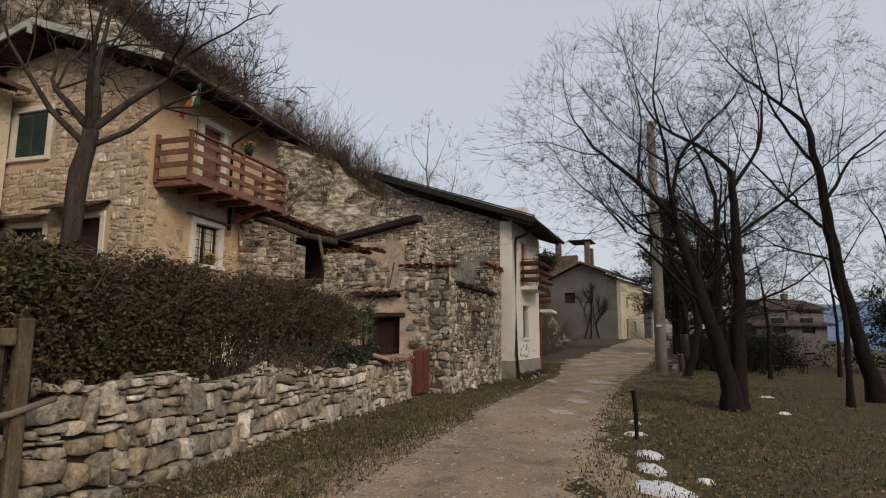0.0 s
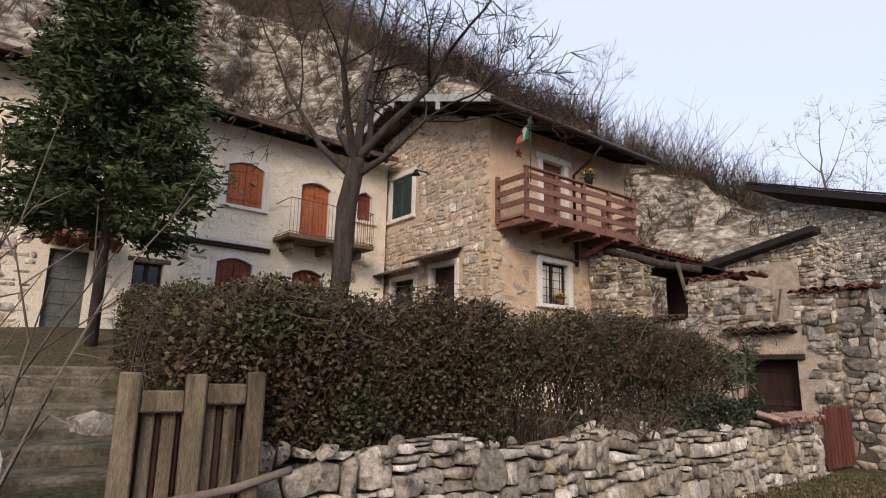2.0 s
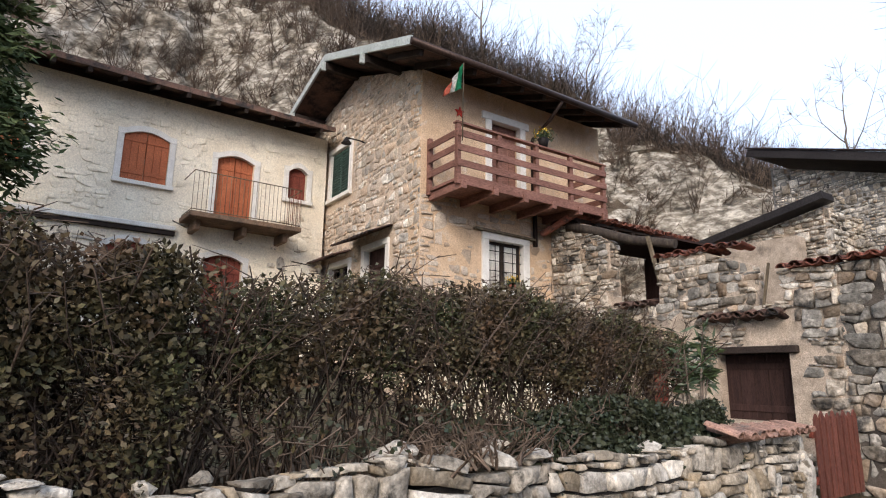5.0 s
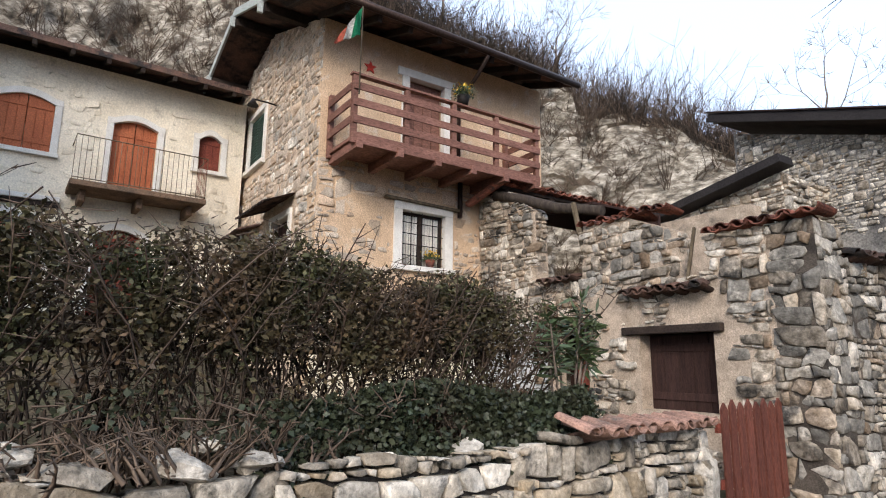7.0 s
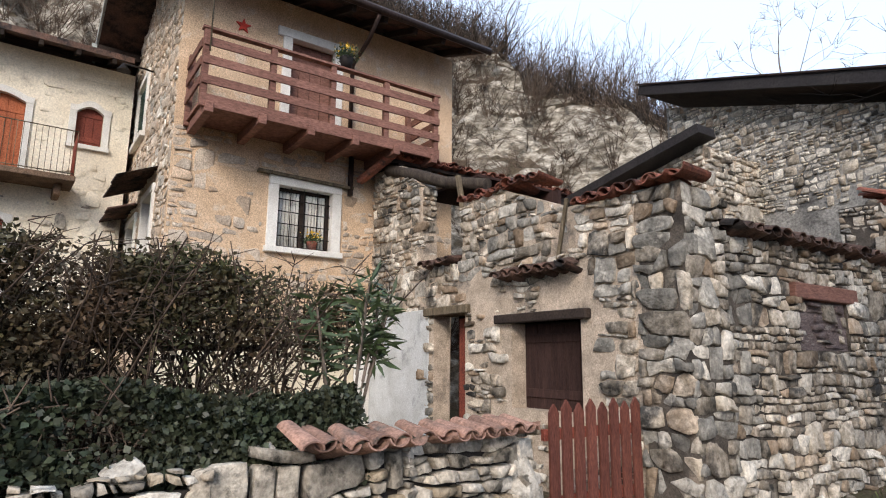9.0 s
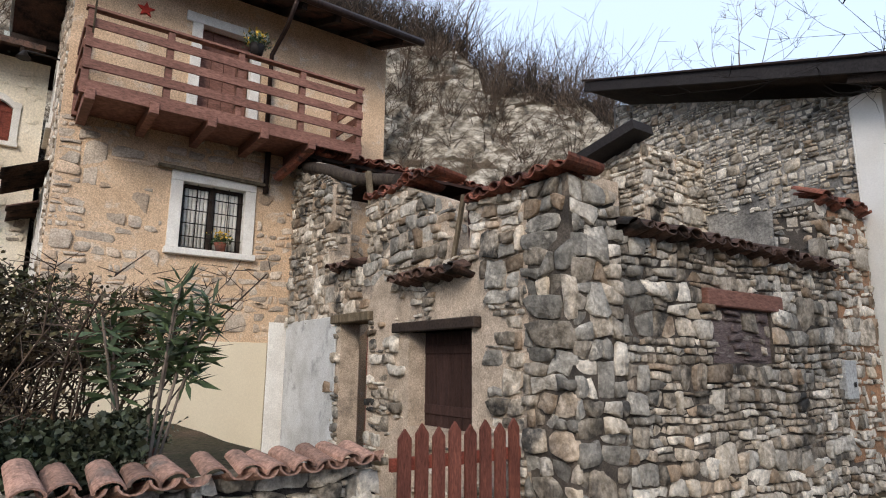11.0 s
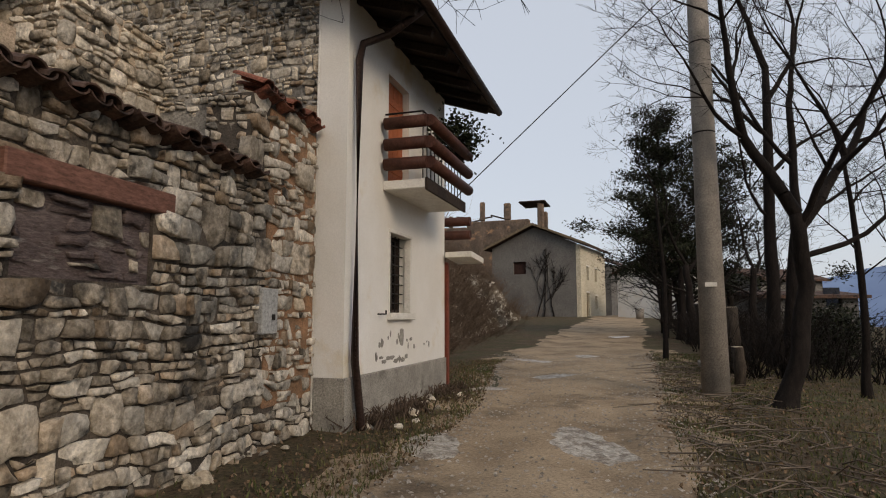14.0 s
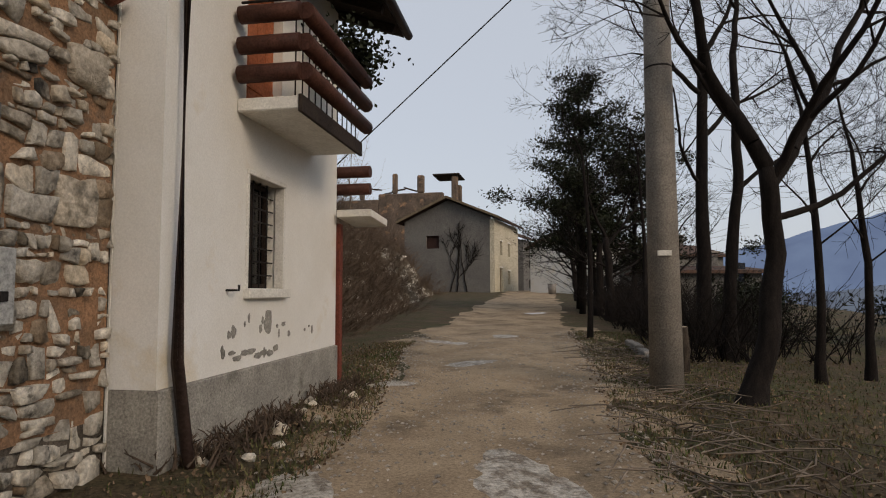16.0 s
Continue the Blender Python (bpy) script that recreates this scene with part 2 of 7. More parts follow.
def box(x0, x1, y0, y1, z0, z1, bevel=0.0, m=None):
    return add_box(bmesh.new(), x0, x1, y0, y1, z0, z1, bevel, m)


def beam(a, b, w, h, bevel=0.004):
    """A squared timber from a to b."""
    a, b = Vector(a), Vector(b)
    q = (b - a).to_track_quat("X", "Z").to_matrix().to_4x4()
    return box(0, (b - a).length, -w / 2, w / 2, -h / 2, h / 2, bevel, Matrix.Translation(a) @ q)


def prism(outline, y0, y1):
    """A solid whose x-z outline is drawn out from y0 to y1."""
    bm = bmesh.new()
    f = [bm.verts.new((x, y0, z)) for x, z in outline]
    b = [bm.verts.new((x, y1, z)) for x, z in outline]
    bm.faces.new(f)
    bm.faces.new(b[::-1])
    for i in range(len(f)):
        j = (i + 1) % len(f)
        bm.faces.new((f[i], b[i], b[j], f[j]))
    return bm


def tube(points, r, sides=10, taper=None):
    """A round pipe along points."""
    bm = bmesh.new()
    rings = []
    pts = [Vector(p) for p in points]
    for i, p in enumerate(pts):
        d = (pts[min(i + 1, len(pts) - 1)] - pts[max(i - 1, 0)]).normalized()
        q = d.to_track_quat("Z", "Y")
        rr = r if taper is None else r + (taper - r) * i / (len(pts) - 1)
        rings.append([bm.verts.new(p + q @ Vector((rr * math.cos(a), rr * math.sin(a), 0))) for a in np.linspace(0, 2 * math.pi, sides, endpoint=False)])
    for a, b in zip(rings, rings[1:]):
        for i in range(sides):
            f = bm.faces.new((a[i], a[(i + 1) % sides], b[(i + 1) % sides], b[i]))
            f.smooth = True
    bm.faces.new(rings[0][::-1])
    bm.faces.new(rings[-1])
    return bm


def wall_with_openings(x0, x1, z0, top, openings, y0, y1):
    """A wall in the x-z plane, of true thickness; top is a list of (x, z); openings (x0, x1, z0, z1) go through it."""
    xs = sorted({x0, x1, *[o[0] for o in openings], *[o[1] for o in openings], *[p[0] for p in top]})
    xs = [x for x in xs if x0 <= x <= x1]
    tx, tz = [p[0] for p in top], [p[1] for p in top]
    bm = bmesh.new()
    for a, b in zip(xs, xs[1:]):
        if b - a < 1e-4:
            continue
        holes = sorted((o[2], o[3]) for o in openings if o[0] < b - 1e-4 and o[1] > a + 1e-4)
        z = z0
        for h0, h1 in holes + [(None, None)]:
            ta = float(np.interp(a, tx, tz)) if h0 is None else h0
            tb = float(np.interp(b, tx, tz)) if h0 is None else h0
            if min(ta, tb) > z + 1e-3:
                o = [(a, z), (b, z), (b, tb), (a, ta)]
                f = [bm.verts.new((p[0], y0, p[1])) for p in o]
                k = [bm.verts.new((p[0], y1, p[1])) for p in o]
                bm.faces.new(f)
                bm.faces.new(k[::-1])
                for i in range(4):
                    bm.faces.new((f[i], k[i], k[(i + 1) % 4], f[(i + 1) % 4]))
            z = h1
    bmesh.ops.remove_doubles(bm, verts=bm.verts, dist=0.0005)
    return bm


def clip_poly(poly, px, pz, nx, nz):
    """Keeps the side of the line through p where n points away."""
    out = []
    k = len(poly)
    for i in range(k):
        a, b = poly[i], poly[(i + 1) % k]
        da, db = (a[0] - px) * nx + (a[1] - pz) * nz, (b[0] - px) * nx + (b[1] - pz) * nz
        if da <= 0:
            out.append(a)
        if (da < 0 < db) or (db < 0 < da):
            t = da / (da - db)
            out.append((a[0] + t * (b[0] - a[0]), a[1] + t * (b[1] - a[1])))
    return out


def rubble_outlines(x0, x1, z0, zmax, seed, rng, course, ratio):
    """Outlines of roughly coursed stones: uneven beds, stones split in two, and jumpers that reach through two courses."""
    levels = [z0 - 0.05]
    while levels[-1] < zmax + 0.1:
        levels.append(levels[-1] + course[0] + (course[1] - course[0]) * rng.random() ** 1.5)
    last = len(levels) - 1

    def bed(k, x):
        lo, hi = levels[max(0, k - 1)], levels[min(last, k + 1)]
        room = min(levels[k] - lo, hi - levels[k]) if 0 < k < last else 0.02
        return levels[k] + 0.5 * room * noise.noise(Vector((x * 1.7, k * 5.3, seed))) + 0.5 * room * noise.noise(Vector((x * 9.0, k * 3.1, seed + 4))) + 0.08 * noise.noise(Vector((x * 0.7, levels[k] * 0.7, seed + 9)))

    raw = []
    taken = []
    for k in range(last):
        h = levels[k + 1] - levels[k]
        x = x0 - rng.uniform(0, 0.3)
        lean = 0.0
        held, taken = taken, []
        while x < x1 + 0.1:
            inside = [b for b in held if b[0] - 0.001 <= x < b[1] - 0.001]
            if inside:
                x, lean = inside[0][1], 0.0
                continue
            w = max(0.055, h * rng.uniform(*ratio))
            lean2 = rng.uniform(-0.6, 0.6) * h
            ahead = [b[0] for b in held if b[0] > x]
            room = min(ahead) - x if ahead else 9.0
            if w > room - 0.05:
                w, lean2 = room, 0.0
            tall = k < last - 1 and w < room and 0.08 < w < 0.5 and rng.random() < 0.11
            if tall:
                lean2 = 0.0
            m = x + w * rng.uniform(0.35, 0.65)
            up = k + 2 if tall else k + 1
            bottom = [(x, bed(k, x)), (m, bed(k, m)), (x + w, bed(k, x + w))]
            xr, xl = x + w + lean2, x + (0.0 if tall else lean)
            upper = [(xr, bed(up, xr)), (m, bed(up, m)), (xl, bed(up, xl))]
            roll = rng.random()
            if tall:
                taken.append((x, x + w))
                raw.append(bottom + upper)
            elif roll < 0.26 and h > course[0] * 1.25:
                f = rng.uniform(0.3, 0.7)
                ml, mr = [(p[0] + (q[0] - p[0]) * f, p[1] + (q[1] - p[1]) * (f + rng.uniform(-0.22, 0.22))) for p, q in ((bottom[0], upper[2]), (bottom[2], upper[0]))]
                raw.append(bottom + [mr, ml])
                raw.append([ml, mr] + upper)
            elif roll < 0.48 and w > h * 1.3:
                jb, jt = x + w * rng.uniform(0.3, 0.7), x + w * rng.uniform(0.25, 0.75)
                raw.append([bottom[0], (jb, bed(k, jb)), (jt, bed(k + 1, jt)), upper[2]])
                raw.append([(jb, bed(k, jb)), bottom[2], upper[0], (jt, bed(k + 1, jt))])
            else:
                raw.append(bottom + upper)
            x += w
            lean = lean2
    return raw


def rubble_cells(x0, x1, z0, top, openings, seed, course=(0.09, 0.22), ratio=(1.0, 2.4), skip=None):
    """Stones of a rubble wall: outlines that fill the wall round its openings."""
    rng = random.Random(seed)
    tx, tz = [p[0] for p in top], [p[1] for p in top]
    zmax = max(tz)
    raw = rubble_outlines(x0, x1, z0, zmax, seed, rng, course, ratio)
    s = course[1] * ratio[1] * 1.3
    cells = []
    for poly in raw:
        cx, cz = sum(p[0] for p in poly) / len(poly), sum(p[1] for p in poly) / len(poly)
        if not (x0 - 0.05 < cx < x1 + 0.05) or cz > np.interp(cx, tx, tz) + 0.05:
            continue
        poly = clip_poly(poly, x0, 0, -1, 0)
        poly = clip_poly(poly, x1, 0, 1, 0) if poly else poly
        poly = clip_poly(poly, 0, z0, 0, -1) if poly else poly
        for (ax, az), (bx, bz) in zip(top, top[1:]):
            if poly and ax <= cx <= bx and bx - ax > 0.12:
                ln = math.hypot(bx - ax, bz - az)
                poly = clip_poly(poly, ax, az, -(bz - az) / ln, (bx - ax) / ln)
        inside = False
        for o in openings:
            if o[0] < cx < o[1] and o[2] < cz < o[3]:
                inside = True
            elif poly and cx > o[0] - s and cx < o[1] + s and cz > o[2] - s and cz < o[3] + s:
                dx = max(o[0] - cx, cx - o[1])
                dz = max(o[2] - cz, cz - o[3])
                if dx >= dz:
                    poly = clip_poly(poly, o[0], 0, 1, 0) if cx < o[0] else clip_poly(poly, o[1], 0, -1, 0)
                else:
                    poly = clip_poly(poly, 0, o[2], 0, 1) if cz < o[2] else clip_poly(poly, 0, o[3], 0, -1)
        if inside or len(poly) < 3:
            continue
        a = np.array(poly)
        if (a[:, 0].max() - a[:, 0].min()) < 0.035 or (a[:, 1].max() - a[:, 1].min()) < 0.03:
            continue
        c = a.mean(axis=0)
        if skip and skip(c[0], c[1], rng):
            continue
        cells.append((c, a - c))
    return cells


def stone_geometry(a, rng, joint, proud, back):
    """A broken stone with a ragged outline and a faceted face; towards the viewer y is negative."""
    pts = []
    k = len(a)
    for i in range(k):
        p, q = a[i], a[(i + 1) % k]
        r = a[i - 1]
        ln = np.hypot(*(q - p))
        if ln < 0.012:
            continue
        pts.append(p * rng.uniform(0.9, 1.02) + (q - p) * rng.uniform(0.0, 0.07) + (r - p) * rng.uniform(0.0, 0.07))
        if ln > 0.1 and k < 8:
            e = (q - p) / ln
            pts.append(p + (q - p) * rng.uniform(0.35, 0.65) + np.array([-e[1], e[0]]) * rng.uniform(-0.06, 0.05) * ln)
    a = np.array(pts) if len(pts) > 2 else a
    size = np.abs(a).max(axis=0)
    a = a * np.maximum(0.6, 1 - joint / np.maximum(size, 0.02))
    n = len(a)
    d = proud * rng.choice((0.15, 0.5, 0.8, 1.0, 1.2, 1.7)) * rng.uniform(0.8, 1.2)
    tx, tz = rng.uniform(-0.16, 0.16), rng.uniform(-0.18, 0.18)
    verts = []
    for s, y in ((0.98, back), (1.0, -d * 0.72), (0.93, -d)):
        for p in a:
            jit = rng.uniform(0.93, 1.03) if s < 0.95 else 1.0
            x, z = p[0] * s * jit, p[1] * s * jit
            yy = y if y > 0 else y + x * tx + z * tz + rng.uniform(-0.22, 0.22) * d
            verts.append((x, yy, z))
    verts.append((rng.uniform(-0.4, 0.4) * size[0], -d * rng.uniform(0.8, 1.25), rng.uniform(-0.4, 0.4) * size[1]))
    tris = []
    for ring in (0, 1):
        for i in range(n):
            j = (i + 1) % n
            p, q, r, s = ring * n + i, ring * n + j, (ring + 1) * n + j, (ring + 1) * n + i
            tris += [(p, q, r), (p, r, s)]
    for i in range(n):
        tris.append((2 * n + i, 2 * n + (i + 1) % n, 3 * n))
    return np.array(verts), np.array(tris)


def lay_stones(cells, m, parent, mats, seed, joint=0.014, proud=0.04, back=0.05, single=None, limit=300, name="stone", choose=None):
    """Lays stones on the face y = 0 of the wall frame m. Those that single() picks are pieces of their own, the rest one joined mesh a material."""
    rng = random.Random(seed)
    made = 0
    rest = {}
    inv = parent.matrix_world.inverted() if parent else Matrix()
    mm = inv @ m
    for c, a in cells:
        v, t = stone_geometry(a, rng, joint, proud, back)
        mat = choose(c[0], c[1], rng) if choose else mats[0] if rng.random() < 0.75 else mats[-1]
        if single and made < limit and single(c[0], c[1]):
            ob = mesh_object(name, v, t, mat, parent)
            ob.matrix_basis = mm @ Matrix.Translation((c[0], 0, c[1]))
            made += 1
        else:
            rest.setdefault(mat.name, []).append((v + (c[0], 0, c[1]), t, mat))
    for group in rest.values():
        off, vs, ts = 0, [], []
        for v, t, mat in group:
            vs.append(v)
            ts.append(t + off)
            off += len(v)
        ob = mesh_object("rubble", np.concatenate(vs), np.concatenate(ts), mat, parent)
        ob["kind"] = "stuff"
        ob.matrix_basis = mm


def twig_mesh(name, p0, p1, r0, r1, mat, parent=None, sides=3, label=""):
    """Many tapered twigs as one mesh."""
    p0, p1, r0, r1 = (np.asarray(v, dtype=np.float64) for v in (p0, p1, r0, r1))
    d = p1 - p0
    d /= np.maximum(np.linalg.norm(d, axis=1, keepdims=True), 1e-6)
    ref = np.where(np.abs(d[:, 2:3]) > 0.9, np.array([[1.0, 0, 0]]), np.array([[0, 0, 1.0]]))
    u = np.cross(d, ref)
    u /= np.linalg.norm(u, axis=1, keepdims=True)
    w = np.cross(d, u)
    n = len(p0)
    rings = []
    for p, r in ((p0, r0), (p1, r1)):
        for k in range(sides):
            a = 2 * math.pi * k / sides
            rings.append(p + (u * math.cos(a) + w * math.sin(a)) * r[:, None])
    verts = np.stack(rings, axis=1).reshape(-1, 3)
    base = np.arange(n)[:, None] * 2 * sides
    quads = [base + np.array([[k, (k + 1) % sides, sides + (k + 1) % sides, sides + k]]) for k in range(sides)]
    return mesh_object(name, verts, np.concatenate(quads), mat, parent, label, smooth=True)


def leaf_mesh(name, c, length, width, mat, parent=None, seed=0, up=0.3, label="", droop=None):
    """Many small folded leaves as one mesh, turned at random."""
    rng = np.random.default_rng(seed)
    n = len(c)
    d = rng.normal(size=(n, 3))
    d[:, 2] = d[:, 2] * 0.7 + up
    if droop is not None:
        d = d * 0.6 + droop
    d /= np.linalg.norm(d, axis=1, keepdims=True)
    e = rng.normal(size=(n, 3))
    s = np.cross(d, e)
    s /= np.linalg.norm(s, axis=1, keepdims=True)
    f = np.cross(d, s)
    k = rng.uniform(0.6, 1.25, size=(n, 1))
    L, W = length * k, width * k
    verts = np.stack([c, c + d * L * 0.5 + s * W * 0.5 + f * W * 0.18, c + d * L, c + d * L * 0.5 - s * W * 0.5 + f * W * 0.18], axis=1).reshape(-1, 3)
    faces = np.arange(4 * n).reshape(n, 4)
    return mesh_object(name, verts, faces, mat, parent, label)


def wave_roof(x0, x1, y0, z0, y1, z1, pitch=0.17, amp=0.028, thick=0.02, ends=0.03):
    """Rows of barrel tiles on a slope that runs from (y0, z0) at the eave to (y1, z1) at the top, x along the eave; stepped courses."""
    rng = random.Random(int(x1 * 100 + z0 * 10))
    n = max(4, int(abs(x1 - x0) / pitch * 8))
    length = math.hypot(y1 - y0, z1 - z0)
    rows = max(1, int(length / 0.36))
    bm = bmesh.new()
    for r in range(rows):
        ya, yb = y0 + (y1 - y0) * r / rows, y0 + (y1 - y0) * (r + 1.12) / rows
        za, zb = z0 + (z1 - z0) * r / rows, z0 + (z1 - z0) * (r + 1.12) / rows
        rim = []
        for lift, yy, zz in ((0.022, ya, za), (0.0, yb, zb)):
            for under in (0, 1):
                line = []
                for i in range(n + 1):
                    x = x0 + (x1 - x0) * i / n
                    col = int((x - x0) / pitch)
                    off = (((col * 7919 + r * 104729) % 13) / 13 - 0.5) * ends
                    z = zz + lift + amp * math.sin(2 * math.pi * (x - x0) / pitch) - (thick if under else 0) + off * 0.35
                    line.append(bm.verts.new((x, yy + (off if lift else 0), z)))
                rim.append(line)
        a, au, b, bu = rim
        for i in range(n):
            bm.faces.new((a[i], a[i + 1], b[i + 1], b[i])).smooth = True
            bm.faces.new((au[i], a[i], a[i + 1], au[i + 1]))
            bm.faces.new((au[i], au[i + 1], bu[i + 1], bu[i])).smooth = True
    return bm


def slab_roof(outline_yz, x0, x1):
    """A roof sheet whose y-z section is drawn out along x."""
    bm = bmesh.new()
    a = [bm.verts.new((x0, y, z)) for y, z in outline_yz]
    b = [bm.verts.new((x1, y, z)) for y, z in outline_yz]
    bm.faces.new(a)
    bm.faces.new(b[::-1])
    for i in range(len(a)):
        j = (i + 1) % len(a)
        bm.faces.new((a[i], b[i], b[j], a[j]))
    return bm


TILE_MESHES = {}


def barrel_tiles(parent, m, x0, x1, y0, z0, y1, z1, mat, pitch=0.2, seed=1, name="tile", size=1.0):
    """Single barrel tiles, covers over channels, on a slope from (y0, z0) up to (y1, z1) in the frame m."""
    if mat.name not in TILE_MESHES:
        vs, fs, k = [], [], 7
        for yy, r in ((0.0, 0.098), (0.44, 0.078)):
            for rr in (r, r - 0.016):
                for i in range(k + 1):
                    a = math.pi * i / k
                    vs.append((rr * math.cos(a), yy, rr * math.sin(a) * 0.72))
        w = k + 1
        for i in range(k):
            fs += [(i, i + 1, 2 * w + i + 1, 2 * w + i), (w + i, 3 * w + i, 3 * w + i + 1, w + i + 1), (i, w + i, w + i + 1, i + 1), (2 * w + i, 2 * w + i + 1, 3 * w + i + 1, 3 * w + i)]
        fs += [(0, 2 * w, 3 * w, w), (k, w + k, 3 * w + k, 2 * w + k)]
        me = bpy.data.meshes.new("tile")
        me.from_pydata(vs, [], fs)
        me.materials.append(mat)
        TILE_MESHES[mat.name] = me
    rng = random.Random(seed)
    inv = parent.matrix_world.inverted()
    slope = math.degrees(math.atan2(z1 - z0, y1 - y0))
    rows = max(1, int(round(math.hypot(y1 - y0, z1 - z0) / 0.34)))
    cols = int((x1 - x0) / pitch)
    for r in range(rows):
        for c in range(cols):
            f = r / rows
            y, z = y0 + (y1 - y0) * f, z0 + (z1 - z0) * f + 0.02 * (rows - r > 1)
            for under in (0, 1):
                ob = new(name, TILE_MESHES[mat.name])
                ob.parent = parent
                q = pose(x0 + (c + 0.5 + 0.5 * under) * pitch + rng.gauss(0, 0.012), y + rng.gauss(0, 0.025), z + (0.0 if under else 0.015) + rng.gauss(0, 0.008) + (0.05 if under else 0), slope + rng.gauss(0, 2), (180 if under else 0) + rng.gauss(0, 5), rng.gauss(0, 4))
                ob.matrix_basis = inv @ m @ q @ Matrix.Scale(size, 4)


# ---- plan: frames of the houses and the lie of the land ----
F_MAIN = axes(-6.84, 13.59, 17)
F_MID = axes(-11.76, 12.09, 15)
F_BARN = axes(0.15, 14.95, 18)
F_WHITE = axes(2.35, 20.40, 22)
F_MAIN_W, F_BARN_S, F_WHITE_S = (f @ pose(0, 0, 0, 0, 0, -90) for f in (F_MAIN, F_BARN, F_WHITE))
LEFT_EDGE = ((-6, -2.6), (3, -1.65), (5, -1.15), (6.5, -0.72), (9, -0.02), (12, 0.75), (17, 2.3), (22, 4.0), (24.5, 4.5), (28, 5.2), (37, 8.2), (48, 12.9), (60, 18.0), (72, 22.6), (90, 34.0))
RIGHT_EDGE = ((-6, 0.6), (5.5, 1.25), (13, 3.6), (18, 5.4), (22, 7.0), (27, 9.2), (37, 13.0), (48, 17.8), (60, 22.6), (72, 27.5), (90, 41.0))


def left_edge(y):
    return float(np.interp(y, [p[0] for p in LEFT_EDGE], [p[1] for p in LEFT_EDGE]))


def right_edge(y):
    return float(np.interp(y, [p[0] for p in RIGHT_EDGE], [p[1] for p in RIGHT_EDGE]))


def smooth01(t):
    t = min(1.0, max(0.0, t))
    return t * t * (3 - 2 * t)


def ground_z(x, y):
    base = 0.2 + 1.45 * smooth01((y - 20) / 60)
    r = x - right_edge(y)
    z = base
    if r > 0:
        z -= 0.22 * smooth01(r / 6)
        if r > 15:
            z -= min(120.0, (r - 15) * 0.35 * smooth01((r - 15) / 12))
    near = math.hypot(x, y - 15) < 60
    if near:
        z += 0.05 * (noise.noise(Vector((x * 0.6, y * 0.6, 3.0))))
        if left_edge(y) < x < right_edge(y):
            c = (x - left_edge(y)) / (right_edge(y) - left_edge(y))
            z -= 0.035 * (math.exp(-((c - 0.27) / 0.1) ** 2) + math.exp(-((c - 0.72) / 0.1) ** 2))
    return z


xs = np.unique(np.concatenate([np.linspace(-30, 40, 176), np.geomspace(40, 3000, 26), -np.geomspace(30, 3000, 16)]))
ys = np.unique(np.concatenate([np.linspace(-14, 50, 161), np.linspace(50, 100, 40), np.geomspace(100, 3500, 22), -np.geomspace(14, 2500, 16)]))
M_GROUND = surface("winter_grass_and_litter", (0.085, 0.06, 0.04), (0.062, 0.06, 0.03), 0.9, 0.95, 1.0, 22, (0.12, 0.084, 0.054), 0.5, c3_scale=1.6, grain_amount=0.7)
gv = [(x, y, ground_z(x, y)) for y in ys for x in xs]
nx = len(xs)
gf = [(j * nx + i, j * nx + i + 1, (j + 1) * nx + i + 1, (j + 1) * nx + i) for j in range(len(ys) - 1) for i in range(nx - 1)]
ground = tagged(mesh_object("ground", gv, gf, M_GROUND, smooth=True), "brown winter grass with leaf litter", "ground", kind="structure")

# road: packed pale gravel
M_ROAD = surface("packed_gravel_track", (0.375, 0.285, 0.19), (0.25, 0.185, 0.122), 0.9, 0.95, 0.6, 38, (0.14, 0.105, 0.072), 0.46, c3_scale=0.8, grain_amount=0.4)
rv, rf = [], []
ry = np.concatenate([np.arange(-12, 40, 0.25), np.arange(40, 92, 1.0)])
NR = 22
for y in ry:
    l = left_edge(y) + 0.6 * noise.noise(Vector((1.7, y * 0.55, 0))) + 0.28 * noise.noise(Vector((7, y * 2.3, 0)))
    r = right_edge(y) + 0.6 * noise.noise(Vector((5.1, y * 0.5, 0))) + 0.28 * noise.noise(Vector((9, y * 2.3, 0)))
    for k in range(NR + 1):
        c = k / NR
        x = l + (r - l) * c
        edge = -0.03 if k in (0, NR) else 0.02
        rv.append((x, y, ground_z(x, y) + edge + 0.008 * noise.noise(Vector((x * 3, y * 3, 1)))))
for j in range(len(ry) - 1):
    for k in range(NR):
        a = j * (NR + 1) + k
        rf.append((a, a + 1, a + NR + 2, a + NR + 1))
road = tagged(mesh_object("road", rv, rf, M_ROAD, smooth=True), "pale rutted gravel track", "road", kind="structure")

# hillside with limestone cliff
FOOT = ((-60, 11), (-8, 10), (-2, 9.5), (1, 6.6), (4.5, 6.2), (5.6, 4.6), (10, 4.4), (13, 2.6), (16, -5.6), (20, -5.1), (30, -5.1), (50, -5.6), (56, -5.0), (64, -3.0), (80, -8.0), (110, -16))
CLIFF = ((-60, 10), (-6, 10), (0, 10), (4, 10.5), (11, 9.8), (13.5, 8.5), (16, 2.5), (18, 0.8), (110, 0.8))
CREST = ((-60, 40), (-10, 33), (-3, 27), (2, 21.0), (8, 17.5), (16, 16.5), (24, 16.0), (33, 15.0), (44, 13.5), (55, 12.5), (64, 13), (110, 16))


def table(rows, v):
    return float(np.interp(v, [p[0] for p in rows], [p[1] for p in rows]))


